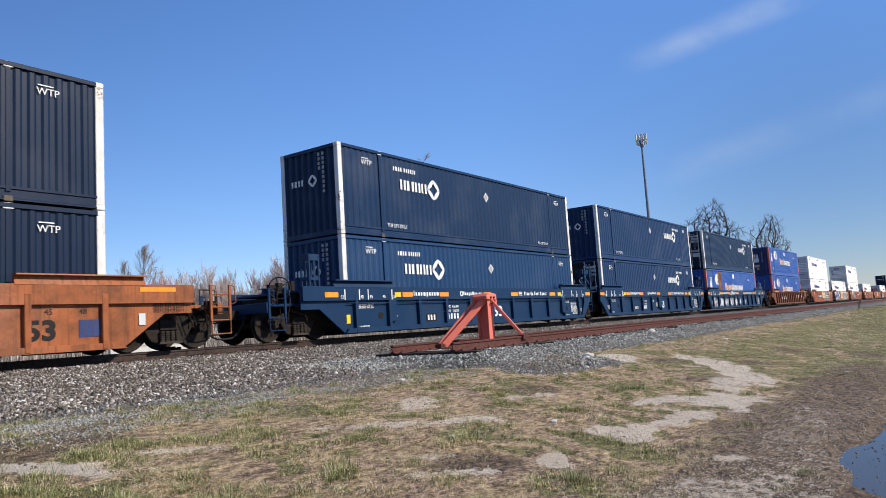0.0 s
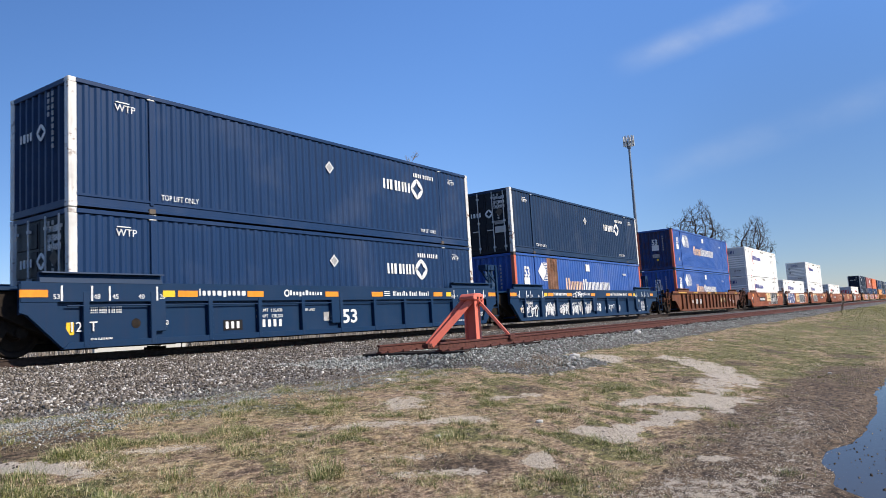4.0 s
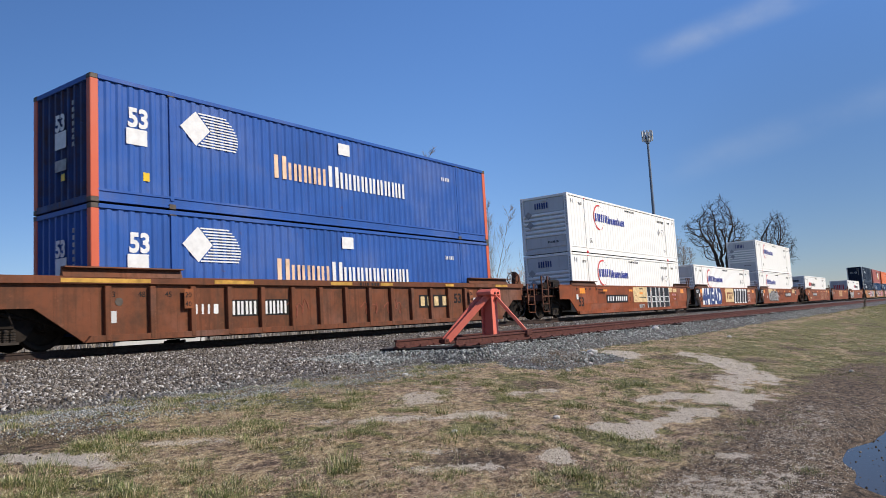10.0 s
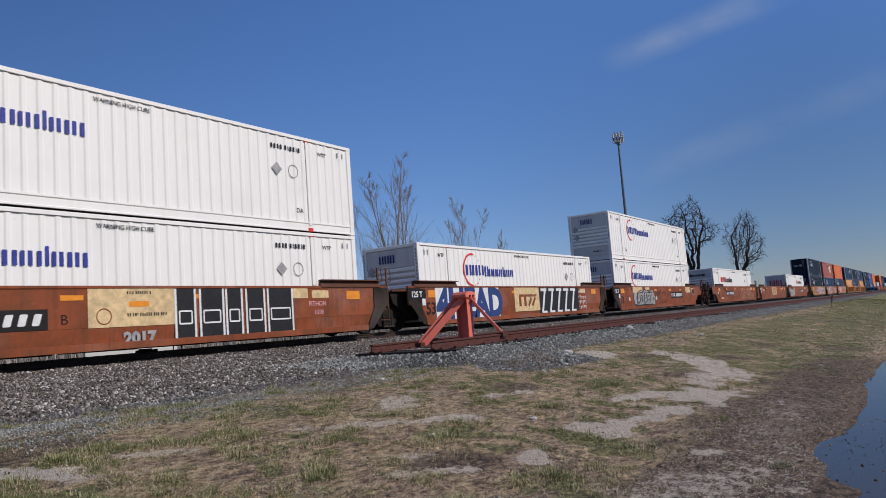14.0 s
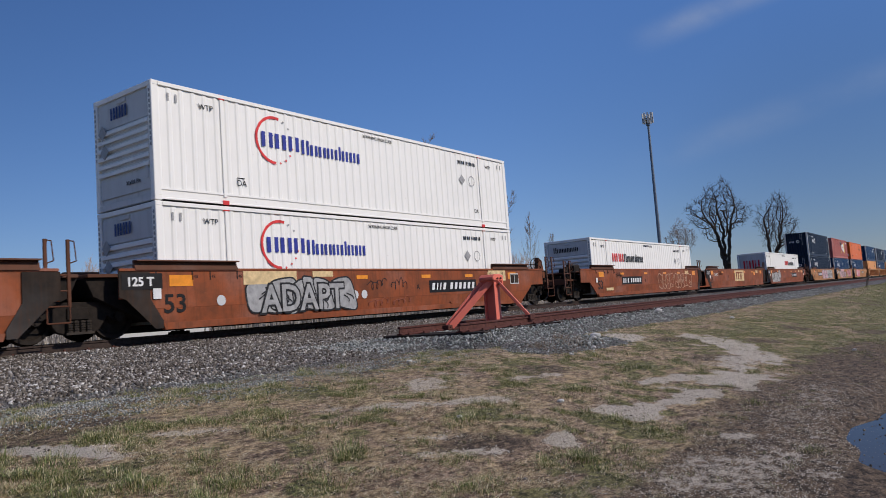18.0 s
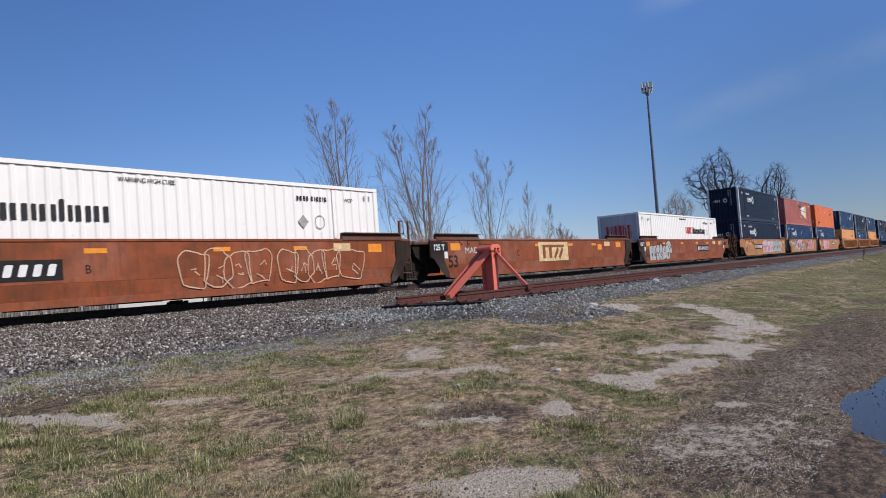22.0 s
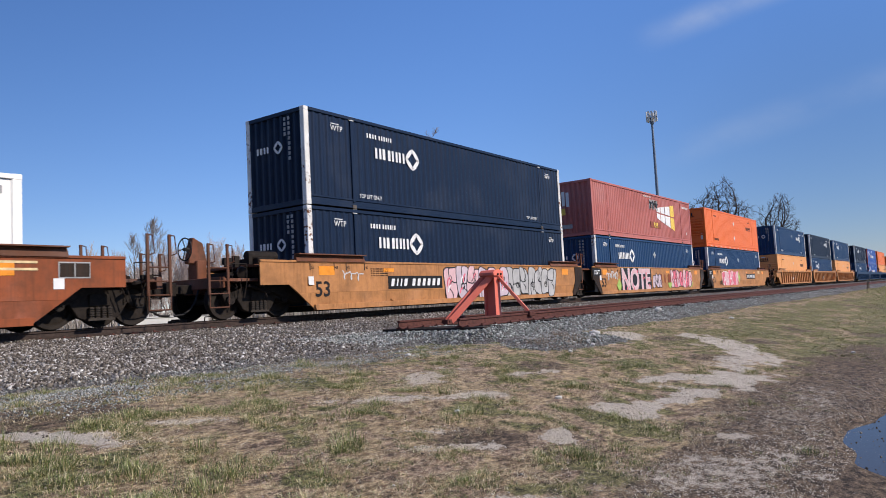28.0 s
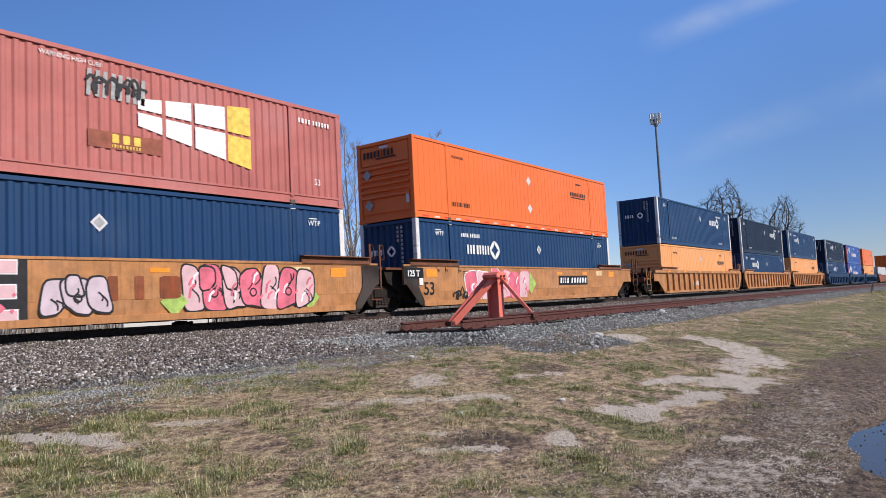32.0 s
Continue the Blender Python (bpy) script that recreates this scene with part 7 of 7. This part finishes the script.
stand_tree("spreading_tree", "leafless tree with a rounded dark crown", pose(126, 25.5, 0.3), broad_shapes(28, (0, 0, -0.3), (0, -1.7, 11.2), (3.0, 3.2, 5.2), 0.42, (-0.1, -1.5)), 16.3, 0, BARKDARK)
stand_tree("spreading_tree", "small leafless tree beside the older one", pose(132, 41.5, 0.3), broad_shapes(33, (0, 0, -0.3), (0, 0, 10.8), (2.4, 2.8, 3.6), 0.22, (-0.4, 0.5)), 14.6, 0, BARKMID)

bushes = [build_tree("bare_shrub", "leafless grey-brown shrub of the thicket", pose(30 + 3 * k, 46, 0.6), 40 + k, 6.6, 0.34, 3, 4, 1.7, 0.024, BARKPALE, "thicket", "shrub", rich=1) for k in range(4)]
rng = random.Random(77)
for k in range(120):
    az = radians(12 + 52 * k / 119 + rng.uniform(-0.5, 0.5))
    far = rng.uniform(50, 72)
    hgt = rng.choice((0.55, 0.7, 0.8, 0.9, 1.0)) * rng.uniform(0.9, 1.1) * (1.12 if 28 < math.degrees(az) < 45 else 0.8) * far / 58
    if rng.random() < 0.12:
        continue
    ob = copy_thing(bushes[k % 4], pose(far * math.sin(az), far * math.cos(az), 0.5, 0, 0, rng.uniform(0, 360)))
    ob.scale = (hgt, hgt, hgt)
build_tree("bare_shrub", "small leafless shrub beside the siding", pose(55, 5.4, 0.6), 61, 0.95, 0.3, 1, 3, 0.9, 0.015, BARK, "", "shrub")
far_wood = Shape()
rng = random.Random(5)
for k in range(420):
    x = rng.uniform(-150, 700)
    y = rng.uniform(150, 190) if x < 300 else rng.uniform(60, 110)
    h = rng.uniform(6, 11)
    for j in range(7):
        a, w = rng.uniform(0, 6.28), rng.uniform(0.2, 0.5)
        far_wood.rod((x, y, -0.5), (x + h * w * math.cos(a), y + h * w * math.sin(a), h * rng.uniform(0.7, 1.0)), 0.16, 3, 0, 0.03, cap=False)
tagged(new("far_woods", far_wood.mesh("far_woods", BARK)), "grey leafless woods in the distance", "woods", kind="stuff")


# ---- stones and grass ----
def big_mesh(name, verts, faces, mat):
    """A mesh from arrays; all faces have the same number of corners."""
    me = bpy.data.meshes.new(name)
    k = faces.shape[1]
    me.vertices.add(len(verts))
    me.vertices.foreach_set("co", verts.astype(np.float32).ravel())
    me.loops.add(faces.size)
    me.loops.foreach_set("vertex_index", faces.astype(np.int32).ravel())
    me.polygons.add(len(faces))
    me.polygons.foreach_set("loop_start", np.arange(0, faces.size, k, dtype=np.int32))
    me.polygons.foreach_set("loop_total", np.full(len(faces), k, dtype=np.int32))
    me.materials.append(mat)
    me.update()
    me.validate()
    return me


def island_material(name, stops, rough=0.85, fine=60, clumps=0.0):
    m, n, l, b = shader(name)
    g = n.new("ShaderNodeNewGeometry")
    col = ramp(n, l, g.outputs["Random Per Island"], *stops)
    f = noise_node(n, l, fine, 3)
    col = mixed(n, l, 0.35, col, ramp(n, l, f, (0.3, (0.2, 0.2, 0.2)), (0.7, (0.8, 0.8, 0.8))), "OVERLAY")
    if clumps:
        big = noise_node(n, l, 6.5, 5, 0.7, stretch=(1.0, 1.5, 1.0))
        col = mixed(n, l, clumps, col, ramp(n, l, big, (0.36, (0.36, 0.32, 0.24)), (0.48, (0.92, 0.91, 0.86)), (0.58, (1.0, 1.0, 1.0))), "MULTIPLY")
    l.new(col, b.inputs["Base Color"])
    b.inputs["Roughness"].default_value = rough
    return m


ico = bmesh.new()
bmesh.ops.create_icosphere(ico, subdivisions=1, radius=1.0)
ICO_V = np.array([v.co[:] for v in ico.verts])
ICO_F = np.array([[v.index for v in f.verts] for f in ico.faces])
ico.free()
CUBE_V = np.array([(x, y, z) for z in (-0.72, 0.72) for x, y in ((-0.72, -0.72), (0.72, -0.72), (0.72, 0.72), (-0.72, 0.72))])
CUBE_F = np.array([(3, 2, 1, 0), (4, 5, 6, 7), (0, 1, 5, 4), (1, 2, 6, 5), (2, 3, 7, 6), (3, 0, 4, 7)])


def turned(rs, n):
    """n random rotation matrices."""
    q = rs.normal(size=(n, 4))
    q /= np.linalg.norm(q, axis=1)[:, None]
    w, x, y, z = q.T
    return np.stack([np.stack([1 - 2 * (y * y + z * z), 2 * (x * y - z * w), 2 * (x * z + y * w)], -1),
                     np.stack([2 * (x * y + z * w), 1 - 2 * (x * x + z * z), 2 * (y * z - x * w)], -1),
                     np.stack([2 * (x * z - y * w), 2 * (y * z + x * w), 1 - 2 * (x * x + y * y)], -1)], -2)


def strew(name, label, spots, sizes, mat, seed, category, sink=0.35):
    rs = np.random.RandomState(seed)
    n = len(spots)
    shape = CUBE_V[None] * (1 + rs.uniform(-0.42, 0.38, (n, 8, 3))) * rs.uniform(0.45, 1.3, (n, 1, 3))
    v = np.einsum("nij,nkj->nki", turned(rs, n), shape) * sizes[:, None, None]
    v += spots[:, None] + np.array([0, 0, 1])[None, None] * (sizes * (0.5 - sink))[:, None, None]
    f = CUBE_F[None] + 8 * np.arange(n)[:, None, None]
    return tagged(new(name, big_mesh(name, v.reshape(-1, 3), f.reshape(-1, 4), mat)), label, category, kind="stuff")


def field(rs, n, near, far, y0, y1, height, keep):
    """Spots spread thicker near the camera: by distance along x."""
    out = []
    while len(out) < n:
        q = rs.random_sample((4000, 4))
        x = near * (far / near) ** q[:, 0]
        y = y0 + (y1 - y0) * q[:, 1]
        for a, b, c, d in zip(x, y, q[:, 2], q[:, 3]):
            if d < keep(a, b):
                out.append((a, b, height(a, b)))
    return np.array(out[:n])


STONES = island_material("ballast_stone", ((0.0, (0.046, 0.036, 0.028)), (0.42, (0.145, 0.120, 0.095)), (0.74, (0.285, 0.25, 0.21)), (0.90, (0.42, 0.39, 0.355)), (1.0, (0.70, 0.68, 0.64))))
STONESBLUE = island_material("blue_grey_stone", ((0.0, (0.090, 0.098, 0.090)), (0.5, (0.265, 0.282, 0.258)), (0.85, (0.42, 0.435, 0.41)), (1.0, (0.58, 0.58, 0.55))))
rs = np.random.RandomState(4)


def main_stone(x, y):
    if ballast_edge(x, y) < -0.04:
        return 0.0
    on_side = x > 10.2 and y < YS + 1.6
    return 0.0 if on_side else 1.0 * (0.35 if ballast_edge(x, y) < 0.05 else 1)


def side_stone(x, y):
    e = ballast_edge(x, y)
    if e < -0.06 or y > YS + 2.0 or x < 9.6:
        return 0.0
    return 1.0 if e > 0.04 else 0.35


spots = field(rs, 54000, 2.2, 45, 7.4, 15.6, ballast_z, main_stone)
strew("ballast_stones", "loose grey and white crushed stones beside the main track", spots, 0.010 + 0.019 * rs.random_sample(len(spots)) ** 1.7, STONES, 6, "ballast")
spots = field(rs, 34000, 9.6, 60, 5.0, 10.8, ballast_z, side_stone)
strew("siding_stones", "dark blue-grey crushed stones under the siding", spots, 0.013 + 0.016 * rs.random_sample(len(spots)) ** 1.4, STONESBLUE, 7, "ballast")
spots = field(rs, 900, 2.5, 18, 1.4, 8.5, ground_z, lambda x, y: 0.25 + soil(x, y)[0])
strew("pebbles", "scattered pale pebbles on the ground", spots, rs.uniform(0.005, 0.013, len(spots)), STONES, 8, "pebbles")
spots = field(rs, 27000, 3.0, 20, 0.9, 7.0, ground_z, lambda x, y: soil(x, y)[0] + 0.42 * soil(x, y)[1] * smooth(3.0, 2.2, y) * smooth(14, 9, x))
strew("fine_gravel", "pale fine gravel in bare patches", spots, rs.uniform(0.0025, 0.0065, len(spots)), island_material("pale_gravel", ((0, (0.20, 0.155, 0.115)), (0.3, (0.46, 0.38, 0.29)), (0.7, (0.68, 0.59, 0.47)), (1, (0.86, 0.79, 0.68)))), 9, "gravel")

spots = field(rs, 16000, 1.6, 13, 6.0, 8.6, lambda x, y: max(ground_z(x, y), ballast_z(x, y) if ballast_edge(x, y) > -0.1 else -9), lambda x, y: smooth(6.2, 7.3, y + 0.5 * noise.noise(Vector((x * 0.9, y * 1.4, 8.0)))) * (0.25 + smooth(-0.1, 0.35, noise.noise(Vector((x * 0.7, y * 1.8, 3.3))))))
strew("gravel_fringe", "fine blue-grey gravel between the ballast and the grass", spots, rs.uniform(0.004, 0.012, len(spots)), STONESBLUE, 10, "gravel", sink=0.2)
q = rs.random_sample((140, 2))
spots = np.stack([5.6 + 5.0 * q[:, 0] ** 1.3, 1.02 - 0.6 * q[:, 1] ** 1.6, np.full(140, -0.023)], -1)
strew("floating_debris", "dark bits of leaf and grass floating at the puddle's edge", spots, rs.uniform(0.003, 0.012, 140), island_material("wet_leaf", ((0.0, (0.020, 0.014, 0.009)), (0.7, (0.07, 0.052, 0.034)), (1.0, (0.30, 0.27, 0.22)))), 16, "debris", sink=0.45)
PALEROCK = island_material("white_rock", ((0.0, (0.55, 0.53, 0.49)), (1.0, (0.72, 0.70, 0.66))))
rng = random.Random(3)
for x, y, r in ((20.5, 7.3, 0.13), (13.2, 6.0, 0.11), (13.5, 6.15, 0.09), (12.9, 5.9, 0.07), (8.6, 6.99, 0.06), (7.36, 3.83, 0.045), (12.0, 5.5, 0.06), (21.8, 5.6, 0.08), (16.0, 1.9, 0.05), (10.9, 5.4, 0.05), (2.35, 7.6, 0.05), (5.9, 4.2, 0.035)):
    s = Shape()
    s.v = [(vx * r * rng.uniform(0.8, 1.3), vy * r * rng.uniform(0.7, 1.1), vz * r * rng.uniform(0.45, 0.7)) for vx, vy, vz in ICO_V]
    s.f = [tuple(int(i) for i in f) for f in ICO_F]
    s.m = [0] * len(s.f)
    z = max(ground_z(x, y), ballast_z(x, y) if ballast_edge(x, y) > -0.05 else -9)
    tagged(new("rock", s.mesh("rock", PALEROCK, r * 0.12)), "pale rock lying on the ground", "rock", "pale rocks").matrix_basis = pose(x, y, z + r * 0.25, 0, 0, rng.uniform(0, 360))


def blades(name, label, spots, tall, wide, mat, seed, category="grass", lean=0.5, straight=False, way=None):
    """Tapering blades, bent once or straight."""
    rs = np.random.RandomState(seed)
    n = len(spots)
    a = rs.uniform(0, 6.283, n) if way is None else way
    d = np.stack([np.cos(a), np.sin(a), np.zeros(n)], -1)
    c = np.stack([-np.sin(a), np.cos(a), np.zeros(n)], -1)
    le = (tall * rs.uniform(0.2, 1.0, n) * lean)[:, None]
    up = np.array([0, 0, 1.0])[None]
    h, w = tall[:, None], wide[:, None]
    p = spots
    mid = p + up * h * 0.6 + d * le * 0.35
    tip = p + up * h * rs.uniform(0.75, 1.0, (n, 1)) + d * le
    if straight:
        v = np.stack([p - c * w / 2, p + c * w / 2, tip + c * w * 0.2, tip - c * w * 0.2], 1)
        f = 4 * np.arange(n)[:, None] + np.array([[0, 1, 2, 3]])
        return tagged(new(name, big_mesh(name, v.reshape(-1, 3), f, mat)), label, category, kind="stuff")
    v = np.stack([p - c * w / 2, p + c * w / 2, mid + c * w * 0.35, mid - c * w * 0.35, tip + c * w * 0.06, tip - c * w * 0.06], 1)
    k = 6 * np.arange(n)[:, None]
    f = np.concatenate([k + np.array([[0, 1, 2, 3]]), k + np.array([[3, 2, 4, 5]])], 0)
    return tagged(new(name, big_mesh(name, v.reshape(-1, 3), f, mat)), label, category, kind="stuff")


def clumped(rs, n, near, far, y0, y1, keep, per, spread):
    """Tufts: several blades round each spot."""
    base = field(rs, n, near, far, y0, y1, lambda x, y: 0.0, keep)
    q = np.repeat(base, per, 0)
    q[:, :2] += rs.normal(size=(len(q), 2)) * spread
    q[:, 2] = [ground_z(x, y) - 0.004 for x, y in q[:, :2]]
    return q


STRAW = island_material("dry_grass", ((0.0, (0.20, 0.125, 0.06)), (0.30, (0.54, 0.40, 0.215)), (0.62, (0.78, 0.64, 0.39)), (1.0, (0.95, 0.88, 0.66))), 0.7, clumps=0.9)
GREEN = island_material("green_grass", ((0.0, (0.060, 0.088, 0.022)), (0.35, (0.148, 0.190, 0.050)), (0.68, (0.27, 0.31, 0.092)), (0.80, (0.60, 0.50, 0.27)), (1.0, (0.90, 0.80, 0.54))), 0.6, clumps=0.5)


def bare(x, y):
    pale, mud, green = soil(x, y)
    if ballast_edge(x, y) > 0.02 or x < 0.36 * y - 0.6:
        return 0.0
    return (1 - 0.97 * pale) * (1 - 0.90 * mud)


def patchy(x, y):
    """Dead grass thins out to bare earth in patches."""
    return bare(x, y) * (0.12 + 0.88 * smooth(-0.10, 0.18, noise.noise(Vector((x * 1.7, y * 2.4, 6.0))) + 0.5 * noise.noise(Vector((x * 5.1, y * 6.2, 1.0)))))


def tufty(x, y):
    pale, mud, green = soil(x, y)
    return patchy(x, y) * (0.10 + 0.90 * smooth(-0.05, 0.30, noise.noise(Vector((x * 1.0, y * 1.3, 4.0))) + 0.6 * noise.noise(Vector((x * 3.6, y * 4.4, 2.5)))))


spots = clumped(rs, 14000, 1.4, 32, 1.0, 8.8, patchy, 20, 0.065)
blades("dry_grass", "short dry straw-coloured grass", spots, 0.003 + 0.032 * rs.random_sample(len(spots)) ** 2.4, rs.uniform(0.0022, 0.0055, len(spots)), STRAW, 11, lean=4.0, straight=True)


def tuft_field(name, label, n, per, keep, tall, spread, seed, far=26):
    """Round tufts whose blades arch outwards."""
    base = field(rs, n, 1.6, far, 1.2, 8.6, lambda x, y: 0.0, keep)
    size = rs.uniform(0.55, 1.25, n)
    out = rs.normal(size=(n, per, 2)) * (spread * size)[:, None, None]
    q = np.concatenate([base[:, None, :2] + out, np.zeros((n, per, 1))], -1).reshape(-1, 3)
    q[:, 2] = [ground_z(x, y) - 0.006 for x, y in q[:, :2]]
    way = np.arctan2(out[..., 1], out[..., 0]).ravel() + rs.normal(size=n * per) * 0.6
    h = (rs.uniform(0.45, 1.0, (n, per)) * (tall * size)[:, None]).ravel()
    return blades(name, label, q, h, rs.uniform(0.0022, 0.0048, n * per), GREEN, seed, lean=1.0, way=way)


tuft_field("green_grass", "tufts of short olive green grass", 6400, 22, tufty, 0.042, 0.032, 12)
tuft_field("grass_tufts", "larger green grass tufts", 230, 100, tufty, 0.095, 0.065, 13, 12)
weeds = clumped(rs, 26, 10.6, 12.6, 5.5, 6.4, lambda x, y: 1.0, 46, 0.10)
weeds[:, 2] = [max(ground_z(x, y), ballast_z(x, y)) - 0.01 for x, y in weeds[:, :2]]
blades("dead_weeds", "brown dead weeds on the gravel heap", weeds, rs.uniform(0.04, 0.17, len(weeds)), rs.uniform(0.002, 0.005, len(weeds)), island_material("brown_weed", ((0.0, (0.13, 0.085, 0.055)), (0.6, (0.30, 0.21, 0.14)), (1.0, (0.55, 0.44, 0.32)))), 18, "weeds", lean=1.2, straight=True)
q = rs.random_sample((26000, 3))
reeds = np.stack([2 + 118 * q[:, 0] ** 1.4, 28.0 + 7.0 * q[:, 1], np.zeros(26000)], -1)
reeds[:, 2] = [ground_z(x, y) - 0.02 for x, y in reeds[:, :2]]
REED = island_material("dry_reed", ((0.0, (0.13, 0.11, 0.09)), (0.5, (0.30, 0.265, 0.235)), (1.0, (0.56, 0.52, 0.48))), 0.8)
blades("dry_weeds", "tall pale dead weeds on the bank behind the railway", reeds, rs.uniform(0.4, 1.35, len(reeds)), rs.uniform(0.02, 0.05, len(reeds)), REED, 14, "weeds", 0.35)
q = rs.random_sample((26000, 3))
far = np.stack([14 + 84 * q[:, 0] ** 1.15, 0.8 + 6.2 * q[:, 1], np.zeros(26000)], -1)
far[:, 2] = [ground_z(x, y) - 0.005 for x, y in far[:, :2]]
blades("far_grass", "rough grass along the siding further off", far, rs.uniform(0.015, 0.06, len(far)), 0.00045 * far[:, 0] * rs.uniform(0.6, 1.3, len(far)), island_material("rough_grass", ((0.0, (0.10, 0.115, 0.030)), (0.5, (0.27, 0.275, 0.085)), (1.0, (0.58, 0.50, 0.25))), 0.75), 15)


def motions():
    times = [float(k) for k in range(33)]
    for ob, u, z in MOVERS:
        walk(ob, [(t, pose(u - gone(t), YC, RAIL + z)) for t in times])
    for ob, u in SPINNERS:
        if u > 300:
            continue
        # turning while the wheel passes the camera, from X = 60 to X = -4
        base = ob.matrix_basis.translation.copy()
        clock = [k * 2 / 30 for k in range(481)]
        inside = [t for t in clock if -4 < u - gone(t) < 45]
        turn, last = 0.0, gone(inside[0]) if inside else 0
        keep = []
        for t in sorted(set([0.0, 32.0] + inside)):
            if inside and inside[0] <= t <= inside[-1]:
                turn = -(gone(t) - last) / 0.485
            keep.append((t, turn))
        walk(ob, [(t, Matrix.Translation(base) @ Matrix.Rotation(a, 4, "Y")) for t, a in keep])


motions()
